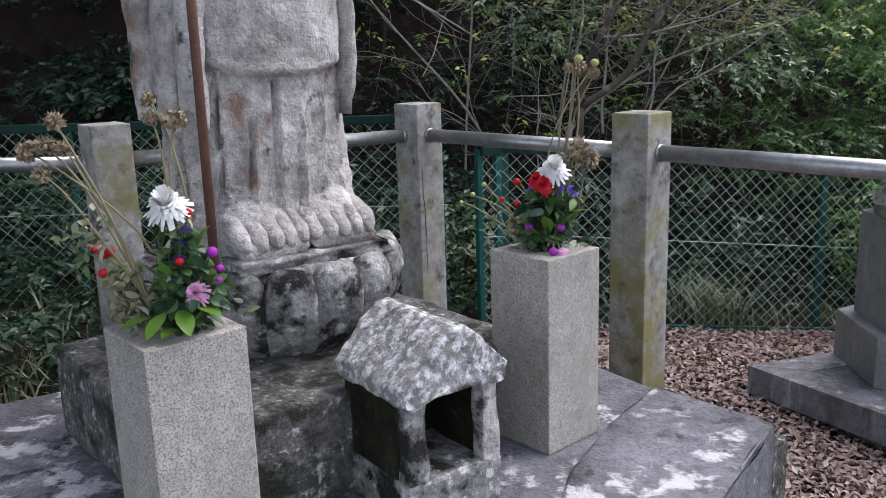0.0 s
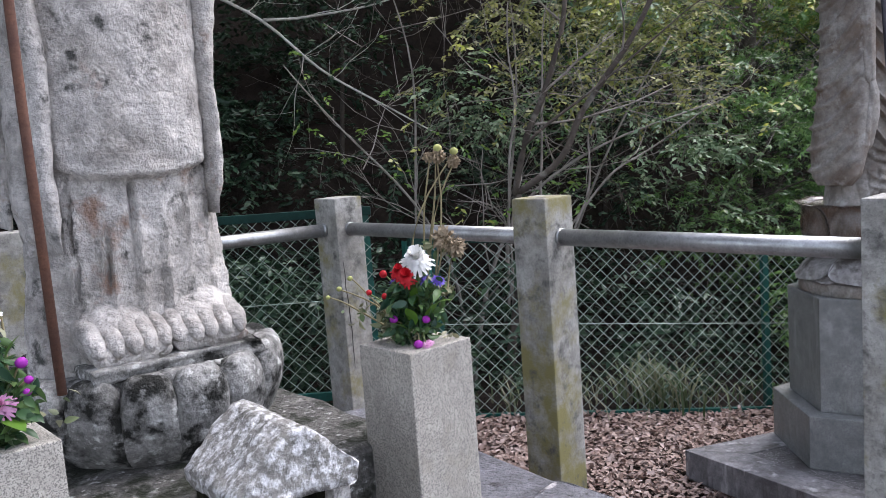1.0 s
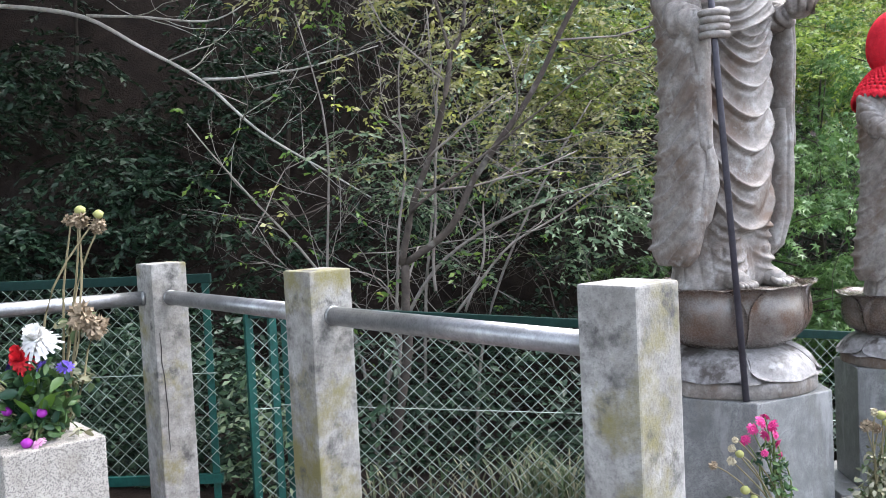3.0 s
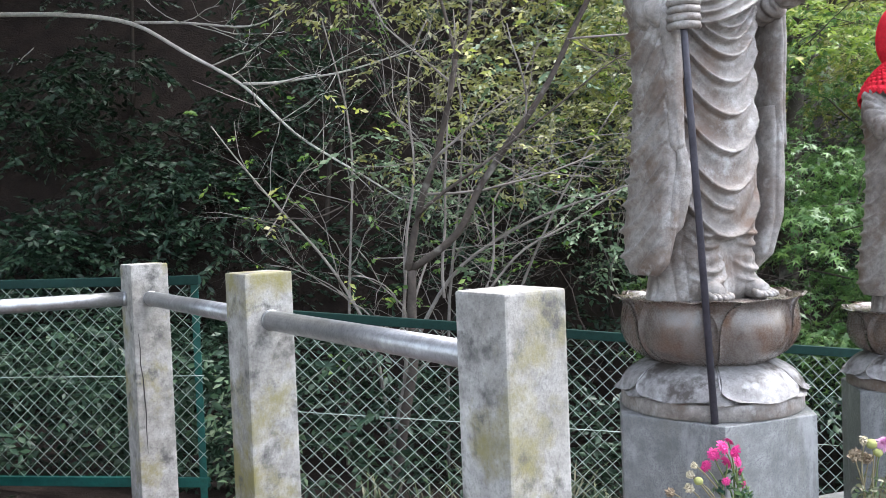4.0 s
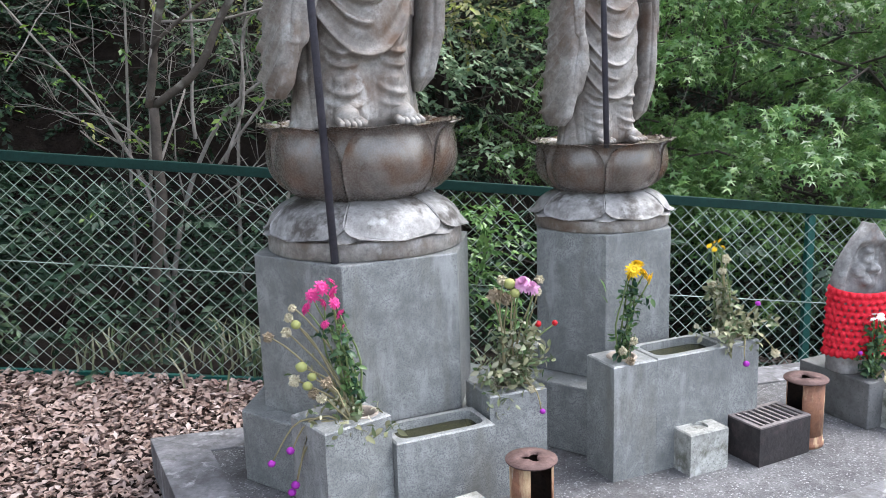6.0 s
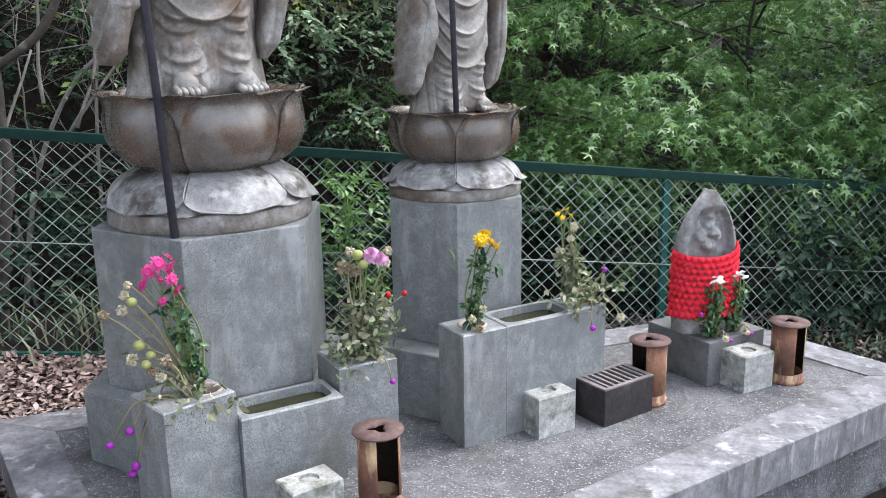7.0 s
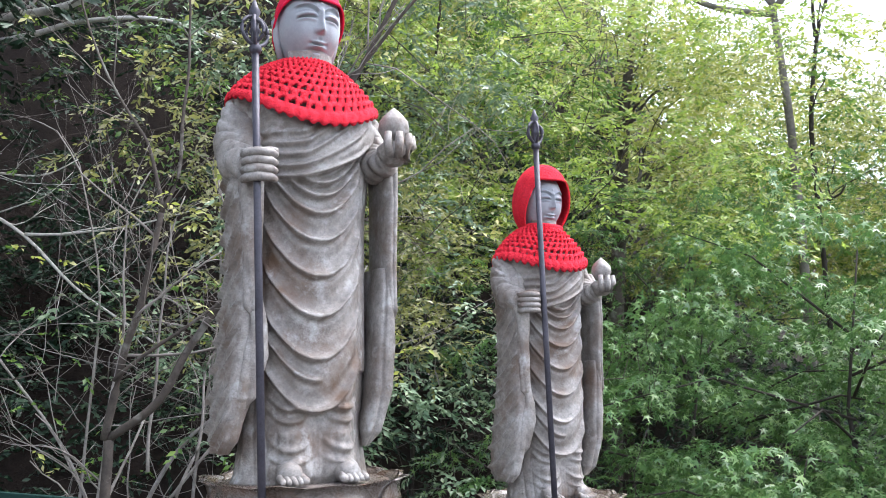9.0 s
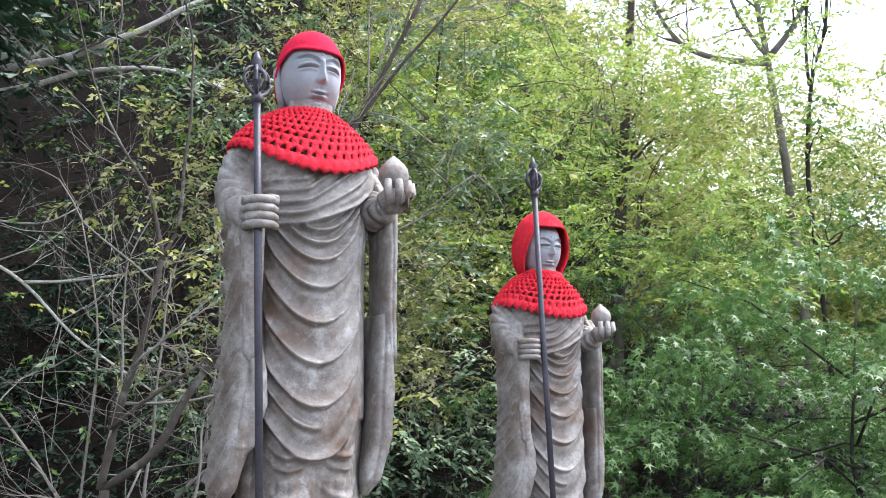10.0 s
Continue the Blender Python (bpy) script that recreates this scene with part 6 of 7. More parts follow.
thicket("bare_thicket", 24, (-0.3, 2.3), (0.9, 2.6), (-0.3, 2.2), M_TWIG, "tangle of pale bare twigs on the bank", 91)
thicket("dark_thicket", 230, (0.2, 3.5), (1.0, 4.5), (0.2, 4.5), M_BARK, "tangle of grey bare twigs on the bank", 92)
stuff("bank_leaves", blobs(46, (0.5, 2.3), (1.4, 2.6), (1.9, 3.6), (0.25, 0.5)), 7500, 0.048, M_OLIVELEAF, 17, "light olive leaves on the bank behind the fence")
# Bright leaves placed where the bank foliage is lit, brightness carried by colour.
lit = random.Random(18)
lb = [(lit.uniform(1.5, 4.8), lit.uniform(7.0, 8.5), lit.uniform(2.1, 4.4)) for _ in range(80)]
stuff("lit_tone_leaves", (lb, [(0.34, 0.34, 0.16)] * len(lb)), 19000, 0.050, M_LITLEAF, 18, "yellow-green leaves over the bank, light put into their colour")
stuff("sky_edge_leaves", blobs(90, (3.6, 9.6), (3.6, 6.2), (3.2, 6.0), (0.3, 0.7)), 26000, 0.06, M_YELLOWLEAF, 19, "light leaves of tall trees against the sky")
# Leaf roof added mostly out of view, blocking skylight from the bank.
stuff("bank_shade_roof", blobs(80, (-9, -0.9), (0.6, 4.6), (4.0, 5.4), (0.6, 1.1)), 36000, 0.12, M_DARKLEAF, 9, "mostly unseen dark canopy added to shade the bank")
# Pale tone stands in for leaves glinting in the light.
stuff("glint_leaves", blobs(60, (0.4, 2.6), (1.0, 2.8), (1.2, 4.2), (0.2, 0.5)), 11000, 0.048, M_VINE, 15, "small glossy leaves, pale to carry glints among the bank twigs")
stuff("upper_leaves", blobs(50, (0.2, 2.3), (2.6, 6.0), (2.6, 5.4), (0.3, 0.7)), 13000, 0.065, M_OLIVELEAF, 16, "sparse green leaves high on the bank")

# bare grit beside the platform
grit_v, grit_f = [], []
for i in range(25):
    for j in range(13):
        x = 4.15 + 2.4 * i / 24
        edge = 0.05 * math.sin(9 * x) + 0.04 * math.sin(23 * x + 1)
        y = 2.2 + (1.72 + 0.30 * (x - 4.15) + edge) * j / 12
        low = min(i, 24 - i, j, 12 - j) == 0
        grit_v.append((x + 0.05 * math.sin(7 * y) * (i == 0), y, hill(x, y) + (-0.02 if low else 0.009)))
for i in range(24):
    for j in range(12):
        grit_f.append((i * 13 + j, (i + 1) * 13 + j, (i + 1) * 13 + j + 1, i * 13 + j + 1))
ob = new("ground_grit", mesh_of("ground_grit", grit_v, grit_f, M_GRIT, True))
tagged(ob, "bare grey grit beside the concrete platform", "ground", kind="structure")

# leaf litter, weeds and grass
def litter(name, area, n, size, material, label, seed, up=0.012):
    rs = np.random.RandomState(seed)
    c, r = [], []
    while len(c) < n:
        x, y = rs.uniform(area[0], area[1]), rs.uniform(area[2], area[3])
        if y > fence_y(x) - 0.02 and area[3] < 6:
            continue
        c.append((x, y, hill(x, y) + up))
        r.append((0.01, 0.01, 0.012))
    ob = leaf_cloud(name, c, r, n, size, material, 0.38, seed=seed, aspect=0.5, shell=0.0)
    return tagged(ob, label, "leaf litter", kind="stuff")


litter("leaf_litter", (-0.4, 2.4, 2.4, 5.1), 40000, 0.036, M_LITTER, "brown fallen leaves lying on the ground", 71)
litter("leaf_litter", (-5.0, 9.0, -4.0, 4.4), 16000, 0.04, M_LITTER, "scattered brown leaves over the bare ground", 70)
litter("leaf_litter", (3.6, 7.4, 3.9, 6.2), 12000, 0.032, M_LITTER, "brown fallen leaves lying on the ground", 72)


def blades(name, spots, n, h, material, label, seed):
    """Tufts of narrow curved blades."""
    rs = np.random.RandomState(seed)
    v, f = [], []
    for k in range(n):
        sx, sy, sr, hh = spots[rs.randint(len(spots))]
        x, y = sx + rs.normal() * sr, sy + rs.normal() * sr
        z = hill(x, y)
        a = rs.uniform(0, 2 * math.pi)
        L = h * hh * rs.uniform(0.5, 1.2)
        d = Vector((math.cos(a), math.sin(a), 0))
        w = Vector((-d.y, d.x, 0)) * 0.0055
        p = Vector((x, y, z))
        b = len(v)
        for t, q in ((0, 1), (0.4, 0.9), (0.75, 0.6), (1.0, 0.05)):
            c = p + d * L * 0.55 * t * t + Vector((0, 0, L * (t - 0.35 * t * t)))
            v += [(c - w * q)[:], (c + w * q)[:]]
        f += [(b + 2 * m, b + 2 * m + 1, b + 2 * m + 3, b + 2 * m + 2) for m in range(3)]
    me = mesh_of(name, v, f, material)
    return tagged(new(name, me), label, "grass", kind="stuff")


M_GRASS = leaf_mat("grass_blades", [(0.05, 0.09, 0.035), (0.09, 0.13, 0.06), (0.26, 0.25, 0.17), (0.16, 0.20, 0.11)], 0.5, 0.2)
blades("fence_grass", [(1.45, 4.95, 0.14, 1.2), (1.15, 5.0, 0.2, 0.8), (0.75, 4.75, 0.15, 0.7), (1.75, 5.0, 0.15, 0.8), (2.6, 5.15, 0.25, 0.6), (1.45, 4.9, 0.1, 1.2), (1.5, 5.0, 0.12, 1.1), (1.47, 4.82, 0.12, 1.2), (1.52, 4.85, 0.1, 1.1)], 330, 0.30, M_GRASS, "tufts of grass growing through the fence", 73)
blades("side_weeds", [(4.9, 4.4, 0.5, 0.6), (5.6, 4.9, 0.6, 0.6), (4.7, 5.1, 0.4, 0.7), (4.6, 4.0, 0.25, 0.4)], 900, 0.16, M_GRASS, "low weeds beside the platform", 74)
wb = [(rng.uniform(4.3, 7.5), rng.uniform(3.6, 6.0)) for _ in range(120)]
stuff("low_weeds", ([(x, y, hill(x, y) + 0.06) for x, y in wb], [(0.16, 0.16, 0.07)] * len(wb)), 6500, 0.034, M_DARKLEAF, 75, "low leafy weeds beside the platform")
vb = [(x, fence_y(x) + rng.uniform(0.05, 0.5), rng.uniform(-0.1, 0.75)) for x in [rng.uniform(-0.4, 7) for _ in range(150)]]
stuff("fence_plants", ([(x, y, hill(x, y) + z) for x, y, z in vb], [(0.16, 0.12, 0.14)] * len(vb)), 4200, 0.06, M_DARKLEAF, 76, "leafy plants and vines growing against the fence")
vb = [(x, fence_y(x) + rng.uniform(-0.04, 0.16), rng.uniform(0.0, 0.75)) for x in [rng.uniform(4.5, 8.5) for _ in range(130)]]
stuff("fence_vines", ([(x, y, hill(x, y) + z) for x, y, z in vb], [(0.2, 0.07, 0.16)] * len(vb)), 13000, 0.06, M_DARKLEAF, 79, "dark vines smothering the far end of the fence")
vb = [(x, 4.5 + rng.uniform(0.05, 0.7), rng.uniform(0.0, 0.75)) for x in [rng.uniform(-4.5, 0.3) for _ in range(120)]]
stuff("terrace_plants", ([(x, y, hill(x, y) + z) for x, y, z in vb], [(0.2, 0.15, 0.14)] * len(vb)), 9000, 0.06, M_DARKLEAF, 77, "dark leafy plants behind the terrace fence")


gv = random.Random(83)
vb = [(gv.uniform(0.09, 0.36), gv.uniform(4.44, 4.62), gv.uniform(0.05, 0.72) ** 1.3) for _ in range(40)]
stuff("gap_vine", ([(x, y, z) for x, y, z in vb], [(0.06, 0.05, 0.05)] * len(vb)), 560, 0.050, M_VINE, 83, "pale green vine leaves in the gap between two fences", bunch=4)
vb = [(rng.uniform(2.15, 2.5), rng.uniform(4.75, 5.0), rng.uniform(0.0, 0.85)) for _ in range(26)]
stuff("fence_shrub", ([(x, y, -0.2 + z) for x, y, z in vb], [(0.09, 0.08, 0.06)] * len(vb)), 1000, 0.042, M_MAPLE, 84, "fresh green leafy shoots growing at the fence")
vb = [(rng.uniform(-3.6, -0.9), rng.uniform(2.3, 4.3)) for _ in range(260)]
vb = [(x, y) for x, y in vb if y > 2.95 + 0.685 * (x + 1.12)]
stuff("terrace_weeds", ([(x, y, hill(x, y) + rng.uniform(0.02, 0.28)) for x, y in vb], [(0.16, 0.16, 0.1)] * len(vb)), 11000, 0.055, M_DARKLEAF, 80, "dark leafy weeds beside the old terrace")
blades("terrace_grass", [(-1.5, 3.0, 0.25, 1.0), (-2.0, 2.9, 0.3, 1.0), (-1.6, 3.4, 0.3, 1.0)], 500, 0.28, M_GRASS, "tufts of grass beside the old terrace", 82)


# unseen canopy added over the terrace and behind it to dim its light
oc, orr = [], []
for _ in range(70):
    oc.append((rng.uniform(-7, 0.6), rng.uniform(-4.5, 3.2), rng.uniform(4.2, 7.0)))
    orr.append((1.0, 1.0, 0.5))
tagged(leaf_cloud("terrace_shade_canopy", oc, orr, 19000, 0.2, M_DARKLEAF, 0.6, seed=78), "unseen dark leaf canopy added to dim the old terrace", "foliage", kind="stuff")


# ---- flowers ----
def plain(name, c, rough=0.7, c2=None, trans=0.0):
    m = leaf_mat(name, [c, c2 or tuple(v * 0.75 for v in c)], rough, trans)
    return m


PETAL = {"white": plain("white_petal", (0.82, 0.82, 0.80), 0.6, (0.68, 0.68, 0.66), 0.2), "red": plain("red_petal", (0.55, 0.01, 0.02), 0.6, (0.38, 0.006, 0.012), 0.1),
         "pink": plain("pink_petal", (0.66, 0.045, 0.24), 0.6, (0.48, 0.03, 0.16), 0.15), "pale": plain("pale_pink_petal", (0.72, 0.42, 0.58), 0.6, (0.62, 0.25, 0.5), 0.15),
         "yellow": plain("yellow_petal", (0.85, 0.58, 0.02), 0.6, (0.75, 0.45, 0.01), 0.15), "blue": plain("violet_petal", (0.16, 0.10, 0.50), 0.6, (0.10, 0.06, 0.38), 0.1),
         "purple": plain("magenta_petal", (0.36, 0.03, 0.36), 0.7, (0.26, 0.02, 0.28)), "tan": plain("withered_petal", (0.36, 0.28, 0.19), 0.9, (0.24, 0.19, 0.13)),
         "lime": plain("yellow_green_head", (0.40, 0.40, 0.15), 0.8, (0.27, 0.29, 0.10)), "cream": plain("cream_head", (0.62, 0.56, 0.40), 0.8, (0.45, 0.40, 0.28))}
M_STEM = leaf_mat("green_stem", [(0.16, 0.20, 0.07), (0.11, 0.16, 0.06)], 0.6, 0.0)
M_DRYSTEM = leaf_mat("dry_stem", [(0.25, 0.22, 0.12), (0.18, 0.15, 0.085)], 0.8, 0.0)
M_FLOWERLEAF = leaf_mat("flower_leaves", [(0.016, 0.05, 0.03), (0.04, 0.095, 0.04), (0.10, 0.17, 0.055), (0.03, 0.07, 0.035)], 0.35, 0.15)
M_FRESHLEAF = leaf_mat("fresh_leaves", [(0.07, 0.16, 0.02), (0.11, 0.22, 0.03)], 0.35, 0.2)
M_DRYLEAF = leaf_mat("withered_leaves", [(0.13, 0.14, 0.07), (0.24, 0.23, 0.14), (0.07, 0.12, 0.045), (0.36, 0.34, 0.25), (0.06, 0.11, 0.04)], 0.8, 0.1)


def petals(bm, r, n, layers, cup, droop, width, rg, jit=0.12):
    """Rings of narrow petals round a middle, facing up."""
    for q in range(layers):
        u = (q + 1) / layers
        for k in range(n):
            a = 2 * math.pi * (k + 0.5 * (q % 2)) / n + rg.gauss(0, jit)
            L = r * (0.45 + 0.55 * u) * rg.uniform(0.88, 1.1)
            rise = cup * (1 - u) - droop * u
            d, w = Vector((math.cos(a), math.sin(a), 0)), Vector((-math.sin(a), math.cos(a), 0)) * width * r
            up = Vector((0, 0, 1))
            p0 = up * (r * 0.25 * (1 - u))
            p1 = d * L * 0.55 + up * (r * (0.30 * (1 - u) + 0.5 * rise + 0.12))
            p2 = d * L * (0.95 - 0.3 * (1 - u)) + up * (r * (0.25 * (1 - u) + rise))
            v = [bm.verts.new(x) for x in (p0 - w * 0.4, p0 + w * 0.4, p1 + w, p1 - w, p2 + w * 0.55, p2 - w * 0.55)]
            bm.faces.new((v[0], v[1], v[2], v[3]))
            bm.faces.new((v[3], v[2], v[4], v[5]))
    return bm


def blossom(kind, r, rg):
    bm = bmesh.new()
    if kind == "mum":
        petals(bm, r, 18, 7, 0.85, 0.35, 0.105, rg)
        return petals(bm, r * 0.55, 14, 4, 1.3, -0.5, 0.13, rg)
    if kind == "daisy":
        petals(bm, r, 13, 2, 0.25, 0.05, 0.16, rg, 0.05)
        return add_lathe(bm, [(r * 0.02, r * 0.3), (r * 0.2, r * 0.26), (r * 0.27, r * 0.12), (r * 0.2, 0)], 10)
    if kind == "shaggy":
        for _ in range(110):
            d = Vector((rg.gauss(0, 1), rg.gauss(0, 1), rg.gauss(-0.2, 1))).normalized()
            side = d.cross(Vector((rg.gauss(0, 1), rg.gauss(0, 1), rg.gauss(0, 1)))).normalized()
            p = d * r * rg.uniform(0.1, 0.5)
            q = d * r * rg.uniform(0.75, 1.08) + side * r * rg.uniform(-0.4, 0.4)
            w = d.cross(side) * r * rg.uniform(0.12, 0.26)
            m = (p + q) / 2 + side * r * 0.2
            v = [bm.verts.new(c) for c in (p - w * 0.4, p + w * 0.4, m + w, m - w, q)]
            bm.faces.new((v[0], v[1], v[2], v[3]))
            bm.faces.new((v[3], v[2], v[4]))
        return bm
    if kind == "berry":
        return add_lathe(bm, [(r * math.sin(math.pi * (q + 0.3) / 8), -r * math.cos(math.pi * (q + 0.3) / 8)) for q in range(8)], 12)
    # bobble
    def bump(q, z, a):
        return q * (1 + 0.16 * math.sin(11 * a + 3 * z / r) * math.cos(z / r * 9)), z + 0.06 * r * math.sin(7 * a)
    return add_lathe(bm, [(r * math.sin(math.pi * (q + 0.3) / 12), -r * 0.92 * math.cos(math.pi * (q + 0.3) / 12)) for q in range(12)], 20, (0, 0), bump)


def bouquet(name, label, base, heads, seed, leaf_mat_, spread, leaves, big=(), dry=()):
    """heads: (kind, colour, dx, dy, dz, radius, tilt); big: large leaves as (dx, dy, dz, length, turn, rise)."""
    rg = random.Random(seed)
    ob = thing(name, label, "flowers", base, 0, "flower bunches")
    for kind, colour, dx, dy, dz, r, tilt in heads:
        r = r * (0.78 if colour == "purple" else 0.85 if colour == "lime" else 1.0)
        tip = Vector((dx, dy, dz))
        foot = Vector((dx * 0.08, dy * 0.08, -0.03))
        bend = Vector((dx * 0.35, dy * 0.35, max(dz * 0.62, 0.04)))
        if dz < 0.02:
            bend = Vector((dx * 0.6, dy * 0.6, 0.07))
        sag = Vector((rg.gauss(0, 0.14), rg.gauss(0, 0.10), 0)) * min(0.2, tip.length * 0.5)
        pts = [foot * (1 - t) ** 2 + bend * 2 * t * (1 - t) + tip * t * t + sag * math.sin(math.pi * t) * (1 - 0.5 * t) + Vector((0.004 * math.sin(9 * t + dx * 90), 0, 0)) for t in [q / 8 for q in range(9)]]
        drym = colour in ("tan", "lime", "cream", "purple")
        stalk = part("stem", tube(pts, [0.0034 - 0.0014 * q / 8 for q in range(9)], 5), M_DRYSTEM if drym else M_STEM, ob, "", True)
        turn = pose(*tip, tilt, 0, rg.uniform(0, 360)) if kind != "mum" else Matrix.Translation(tip) @ Matrix.Rotation(radians(tilt), 4, "X")
        part("berry" if kind == "berry" else "blossom", blossom(kind, r, rg), PETAL[colour], stalk, colour + (" berry" if kind == "berry" else " blossom"), kind in ("berry", "bobble"), turn)
    if leaves:
        low = leaf_mat_ is M_DRYLEAF
        cs = [(h[2] * t * (1.5 if low else 1.0), h[3] * t, max(0.01, h[4] * t)) for h in heads if h[4] > 0.03 for t in ((0.1, 0.25, 0.5) if low else (0.25, 0.5, 0.75))] + [(0, 0, 0.03)] * 3
        cs += [(rg.gauss(0, 0.05), rg.gauss(-0.03, 0.04), rg.uniform(-0.02, 0.05)) for _ in range(14 if low else 0)]
        ob2 = leaf_cloud("foliage", cs, [(spread, spread, spread)] * len(cs), int(leaves * (2.0 if low else 2.6)), 0.025 if low else 0.022 if spread < 0.031 else 0.036, leaf_mat_, 1.4, seed=seed, parent=ob, aspect=0.5, shell=0.0, fine=True)
        ob2["kind"] = "stuff"
    for dx, dy, dz, L, turn, rise in big:
        L *= 0.82
        v, f = [], []
        for q in range(6):
            t = q / 5
            w = 0.24 * L * math.sin(math.pi * (0.06 + 0.94 * t)) ** 0.8
            z = L * (0.25 * t - 0.3 * t * t)
            v += [(L * t, -w, z + 0.12 * w), (L * t, 0, z), (L * t, w, z + 0.12 * w)]
        f = [(3 * q + m, 3 * q + m + 1, 3 * q + m + 4, 3 * q + m + 3) for q in range(5) for m in range(2)]
        share("leaf", mesh_of("leaf", v, f, M_FRESHLEAF, True), ob, "glossy green leaf", pose(dx, dy, dz, 0, -rise, turn))
    return ob


bouquet("flower_bunch", "white chrysanthemum, red carnation and violet flowers on a granite stand", (0.387, 2.392, 0.86), [
    ("mum", "white", 0.015, -0.03, 0.205, 0.046, 35), ("mum", "red", -0.012, -0.05, 0.172, 0.030, 55), ("mum", "red", -0.03, -0.03, 0.182, 0.024, 40), ("daisy", "blue", 0.065, -0.02, 0.152, 0.020, 40),
    ("daisy", "blue", 0.03, -0.05, 0.160, 0.018, 50), ("daisy", "blue", -0.045, -0.03, 0.160, 0.016, 40), ("bobble", "purple", -0.05, -0.05, 0.068, 0.013, 0), ("bobble", "purple", 0.03, -0.06, 0.065, 0.013, 0),
    ("bobble", "purple", 0.008, -0.085, 0.010, 0.014, 0), ("daisy", "pale", 0.03, -0.08, 0.008, 0.018, 30)], 81, M_FLOWERLEAF, 0.035, 260,
    [(0.0, -0.05, 0.05, 0.08, 250, 55), (0.03, -0.05, 0.06, 0.08, 320, 50), (0.04, -0.04, 0.09, 0.08, 340, 20), (-0.02, -0.05, 0.04, 0.07, 220, 30), (0.0, -0.04, 0.1, 0.07, 290, 60)])
bouquet("dried_flowers", "withered tan flower heads and berries on thin dry stems", (0.387, 2.42, 0.86), [
    ("bobble", "lime", 0.085, 0.02, 0.475, 0.013, 0), ("shaggy", "tan", 0.085, 0.02, 0.455, 0.022, 0), ("bobble", "lime", 0.125, 0.02, 0.465, 0.012, 0), ("shaggy", "tan", 0.122, 0.02, 0.44, 0.02, 0),
    ("shaggy", "tan", 0.06, 0.02, 0.455, 0.016, 0), ("shaggy", "tan", 0.085, 0.0, 0.25, 0.035, 10), ("shaggy", "tan", 0.115, 0.0, 0.225, 0.03, 10), ("berry", "red", -0.075, 0, 0.17, 0.010, 0), ("berry", "red", -0.115, 0, 0.125, 0.008, 0),
    ("berry", "red", -0.075, -0.01, 0.115, 0.008, 0), ("bobble", "lime", -0.19, 0, 0.14, 0.008, 0), ("bobble", "lime", -0.22, 0, 0.12, 0.007, 0), ("bobble", "lime", -0.16, 0, 0.165, 0.008, 0)], 82, M_DRYLEAF, 0.03, 200)
bouquet("flower_bunch", "white chrysanthemum with violet and pink flowers and dark leaves", (-0.388, 1.81, 0.853), [
    ("mum", "white", 0.01, -0.03, 0.245, 0.048, 35), ("daisy", "blue", 0.04, -0.03, 0.20, 0.016, 40), ("daisy", "blue", 0.035, -0.04, 0.175, 0.016, 40), ("daisy", "blue", 0.03, -0.045, 0.15, 0.015, 40),
    ("bobble", "purple", 0.085, -0.02, 0.155, 0.014, 0), ("bobble", "purple", 0.1, -0.03, 0.125, 0.010, 0), ("bobble", "purple", 0.1, -0.04, 0.105, 0.010, 0), ("mum", "pale", 0.06, -0.06, 0.085, 0.028, 60),
    ("berry", "red", 0.045, -0.02, 0.232, 0.009, 0), ("berry", "red", 0.03, -0.05, 0.145, 0.009, 0)], 83, M_FLOWERLEAF, 0.04, 330,
    [(0.0, -0.07, 0.05, 0.085, 250, -30), (0.03, -0.07, 0.055, 0.09, 300, -25), (0.05, -0.05, 0.06, 0.09, 330, -10), (-0.03, -0.06, 0.04, 0.08, 220, -10), (0.0, -0.05, 0.09, 0.08, 280, 70), (0.05, -0.02, 0.15, 0.08, 30, 60), (-0.02, -0.03, 0.11, 0.07, 200, 40), (0.02, -0.06, 0.015, 0.08, 260, 5)])
bouquet("dried_flowers", "withered brown flower heads on pale stems with red berries", (-0.41, 1.83, 0.853), [
    ("shaggy", "tan", -0.175, -0.02, 0.41, 0.022, 0), ("shaggy", "tan", -0.235, -0.02, 0.355, 0.026, 0), ("shaggy", "tan", -0.20, -0.02, 0.365, 0.022, 0), ("shaggy", "tan", -0.165, -0.02, 0.36, 0.02, 0), ("shaggy", "tan", -0.215, -0.02, 0.31, 0.022, 0),
    ("shaggy", "tan", 0.0, 0.0, 0.445, 0.018, 0), ("shaggy", "tan", 0.045, 0.0, 0.405, 0.026, 0), ("shaggy", "tan", 0.0, 0.0, 0.41, 0.018, 0), ("berry", "red", -0.10, -0.02, 0.155, 0.010, 0), ("berry", "red", -0.115, -0.02, 0.15, 0.009, 0),
    ("berry", "red", -0.115, -0.03, 0.115, 0.009, 0), ("berry", "red", -0.13, -0.02, 0.16, 0.007, 0)], 84, M_DRYLEAF, 0.04, 320)
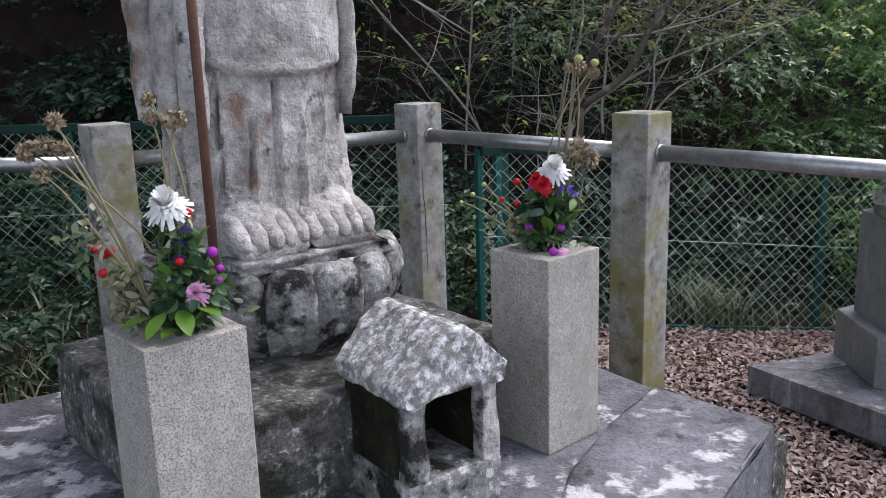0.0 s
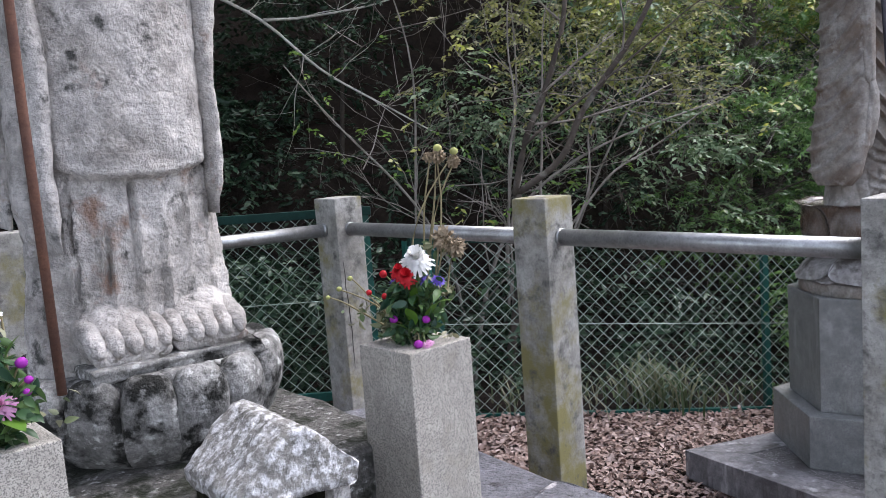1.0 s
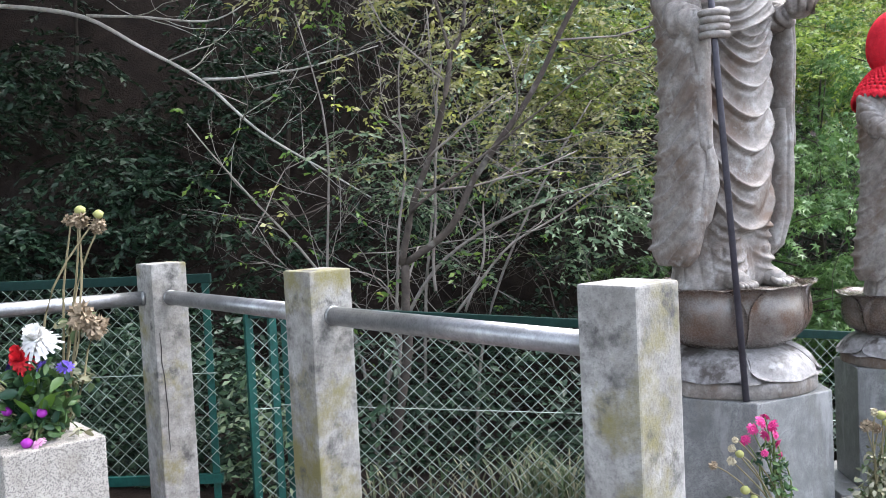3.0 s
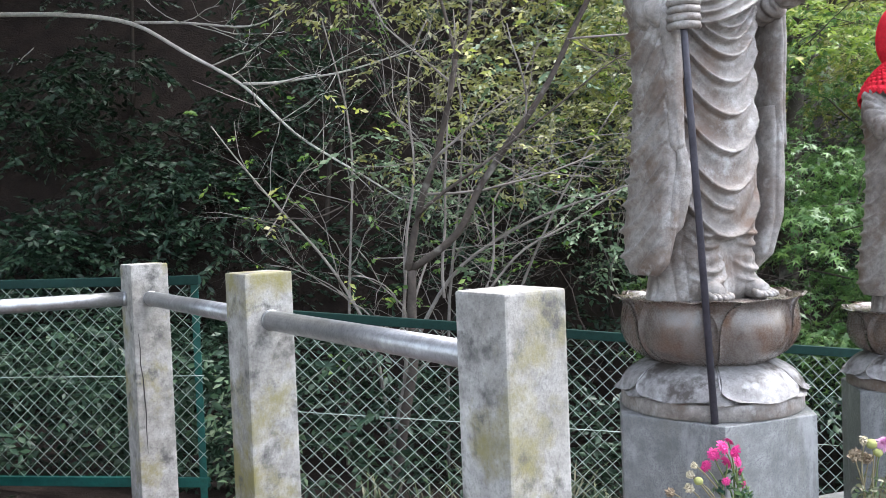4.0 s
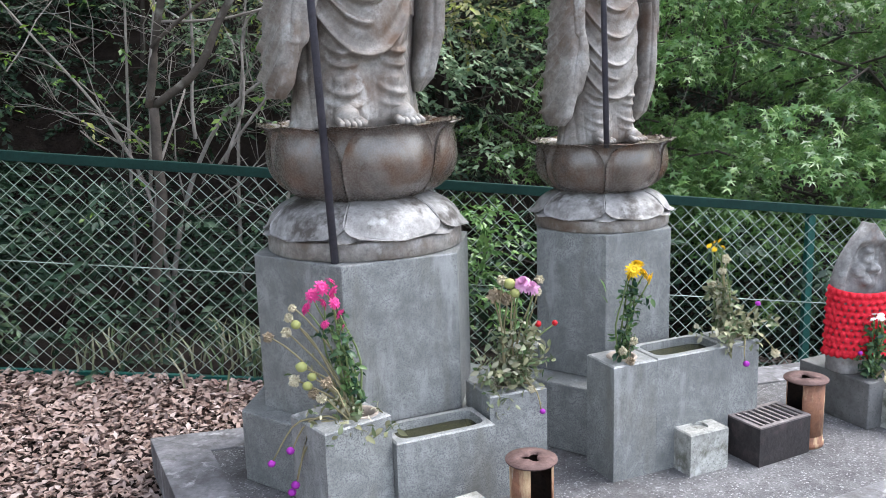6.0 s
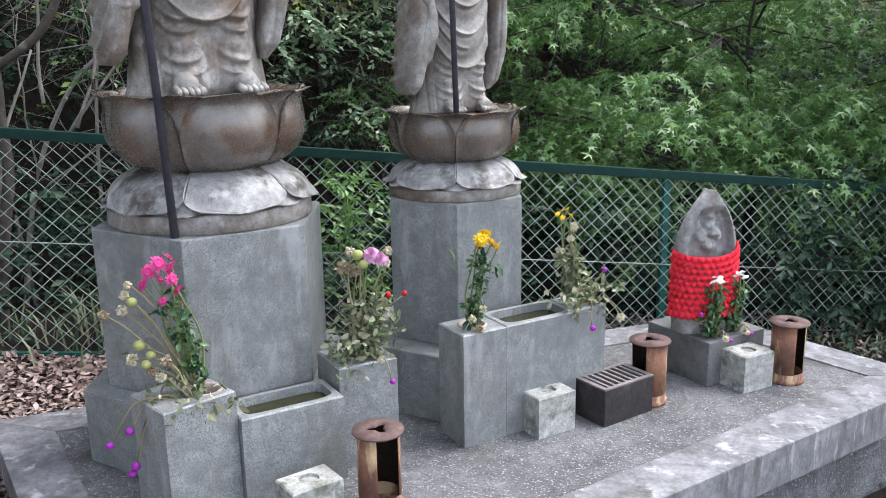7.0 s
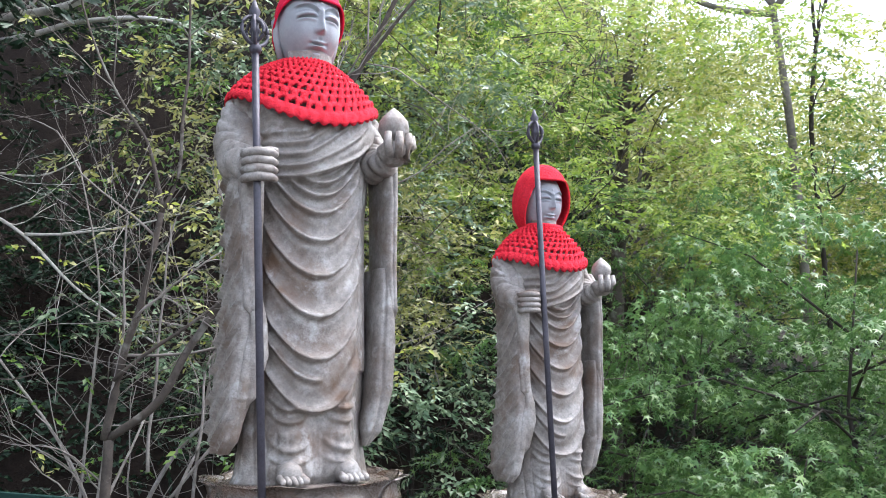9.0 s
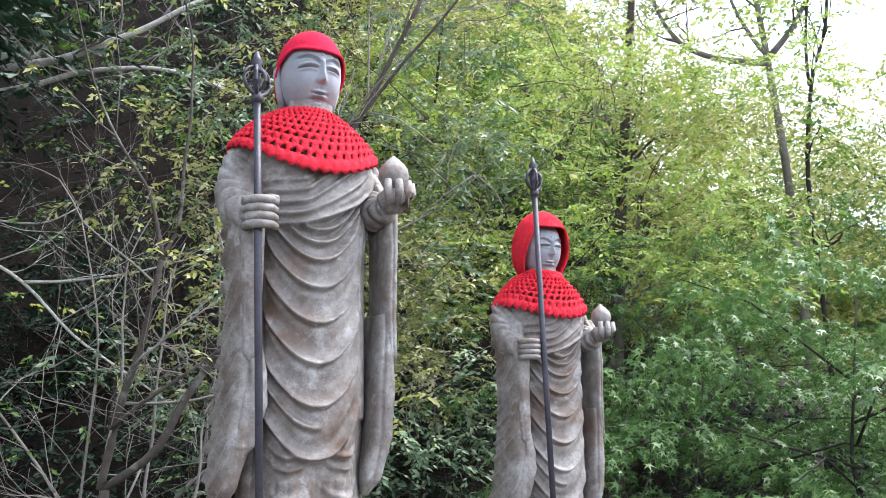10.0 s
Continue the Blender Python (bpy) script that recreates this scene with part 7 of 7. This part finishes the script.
bouquet("flower_bunch", "pink daisies with dried seed heads and drooping purple bobbles", (2.175, 3.262, 0.30), [
    ("daisy", "pink", -0.080, -0.01, 0.325, 0.022, 60), ("daisy", "pink", -0.050, -0.02, 0.315, 0.022, 60), ("daisy", "pink", -0.105, -0.01, 0.305, 0.020, 60), ("daisy", "pink", -0.075, -0.03, 0.290, 0.02, 70), ("daisy", "pink", -0.125, 0.0, 0.270, 0.020, 60), ("daisy", "pink", -0.062, 0.01, 0.335, 0.018, 40), ("daisy", "pink", -0.045, -0.03, 0.292, 0.018, 70),
    ("daisy", "pink", -0.035, -0.02, 0.262, 0.018, 60), ("daisy", "pink", -0.075, -0.02, 0.235, 0.013, 60), ("daisy", "pink", -0.03, -0.02, 0.228, 0.012, 60)], 85, M_FLOWERLEAF, 0.020, 95)
bouquet("dried_flowers", "yellow-green and tan seed heads drooping from a flower stand", (2.168, 3.25, 0.30), [
    ("bobble", "lime", -0.14, -0.01, 0.235, 0.014, 0), ("shaggy", "cream", -0.165, -0.01, 0.215, 0.015, 0), ("shaggy", "cream", -0.16, 0, 0.25, 0.014, 0), ("shaggy", "cream", -0.15, 0, 0.275, 0.012, 0), ("shaggy", "tan", -0.215, 0, 0.20, 0.016, 0),
    ("bobble", "lime", -0.13, -0.02, 0.13, 0.016, 0), ("shaggy", "cream", -0.15, -0.02, 0.095, 0.017, 0), ("bobble", "lime", -0.105, -0.02, 0.105, 0.013, 0), ("bobble", "lime", -0.115, -0.03, 0.085, 0.014, 0), ("shaggy", "tan", -0.1, -0.03, 0.065, 0.016, 0)], 86, M_DRYLEAF, 0.02, 25)
bouquet("dried_flowers", "purple bobble flowers hanging on bent pale stems", (2.165, 3.225, 0.30), [
    ("bobble", "purple", -0.155, -0.04, -0.07, 0.013, 0), ("bobble", "purple", -0.205, -0.04, -0.105, 0.012, 0), ("bobble", "purple", -0.145, -0.05, -0.155, 0.014, 0), ("bobble", "purple", -0.155, -0.05, -0.175, 0.013, 0),
    ("shaggy", "cream", -0.075, -0.02, 0.06, 0.016, 0), ("shaggy", "tan", -0.06, -0.02, 0.1, 0.018, 0)], 87, M_DRYLEAF, 0.022, 45)
bouquet("flower_bunch", "pink and cream chrysanthemums over withered leaves", (2.54, 3.52, 0.285), [
    ("mum", "pale", 0.035, -0.01, 0.285, 0.028, 50), ("mum", "pale", 0.06, -0.01, 0.275, 0.022, 50), ("bobble", "lime", 0.0, -0.01, 0.285, 0.018, 0), ("shaggy", "cream", -0.02, -0.01, 0.295, 0.016, 0), ("bobble", "lime", 0.015, -0.02, 0.262, 0.015, 0),
    ("shaggy", "cream", 0.08, 0, 0.295, 0.014, 0), ("shaggy", "cream", 0.075, 0, 0.26, 0.013, 0), ("shaggy", "tan", -0.04, 0, 0.25, 0.025, 0), ("shaggy", "tan", -0.01, 0, 0.24, 0.02, 0), ("bobble", "purple", 0.085, -0.06, -0.055, 0.010, 0),
    ("shaggy", "cream", 0.055, -0.04, 0.0, 0.014, 0), ("berry", "red", 0.075, 0.02, 0.165, 0.009, 0), ("berry", "red", 0.12, 0.03, 0.165, 0.008, 0)], 88, M_DRYLEAF, 0.045, 380)
bouquet("flower_bunch", "bright yellow chrysanthemums with green leaves in a stand", (2.845, 3.62, 0.33), [
    ("daisy", "yellow", 0.03, -0.02, 0.255, 0.024, 60), ("daisy", "yellow", 0.055, -0.02, 0.245, 0.024, 60), ("daisy", "yellow", 0.04, -0.01, 0.27, 0.02, 50), ("daisy", "yellow", 0.02, -0.02, 0.24, 0.02, 70), ("daisy", "yellow", 0.075, -0.02, 0.232, 0.02, 70),
    ("shaggy", "cream", 0.03, -0.04, 0.06, 0.014, 0), ("shaggy", "cream", 0.0, -0.05, 0.035, 0.014, 0), ("shaggy", "tan", 0.02, -0.06, 0.01, 0.015, 0)], 89, M_FLOWERLEAF, 0.026, 100,
    [(-0.045, -0.01, 0.19, 0.05, 170, 70), (-0.04, -0.01, 0.16, 0.045, 200, 50), (-0.02, -0.02, 0.13, 0.04, 340, 60)])
bouquet("flower_bunch", "small yellow and white flowers withering over a stand", (3.185, 3.825, 0.33), [
    ("daisy", "yellow", -0.055, 0, 0.285, 0.010, 50), ("daisy", "yellow", -0.04, 0, 0.29, 0.010, 50), ("daisy", "yellow", -0.07, 0, 0.275, 0.010, 50), ("daisy", "yellow", -0.03, 0, 0.27, 0.010, 50), ("daisy", "yellow", -0.055, 0, 0.265, 0.010, 50),
    ("shaggy", "cream", -0.02, 0, 0.235, 0.016, 0), ("shaggy", "cream", -0.03, 0, 0.2, 0.014, 0), ("shaggy", "cream", -0.06, 0, 0.16, 0.014, 0), ("shaggy", "tan", 0.0, -0.03, 0.02, 0.018, 0), ("bobble", "purple", 0.075, 0, 0.10, 0.010, 0),
    ("bobble", "purple", 0.03, -0.08, -0.06, 0.012, 0), ("shaggy", "cream", 0.12, -0.04, -0.04, 0.016, 0)], 90, M_DRYLEAF, 0.034, 360)
for bx, by, sd in ((3.655, 3.99, 91), (3.745, 4.05, 92)):
    bouquet("flower_bunch", "small white flower clusters with purple bobbles and green leaves", (bx, by, 0.146), [
        ("daisy", "white", -0.01, -0.01, 0.19, 0.014, 30), ("daisy", "white", 0.012, -0.01, 0.195, 0.014, 30), ("daisy", "white", 0.03, 0, 0.185, 0.013, 30), ("daisy", "white", 0.0, 0.01, 0.2, 0.013, 20), ("daisy", "white", 0.02, 0.01, 0.2, 0.012, 20),
        ("bobble", "purple", -0.045, -0.02, 0.085, 0.009, 0), ("bobble", "purple", 0.05, -0.04, 0.0, 0.009, 0), ("shaggy", "cream", 0.03, -0.05, 0.01, 0.014, 0)], sd, M_FLOWERLEAF, 0.030, 120)
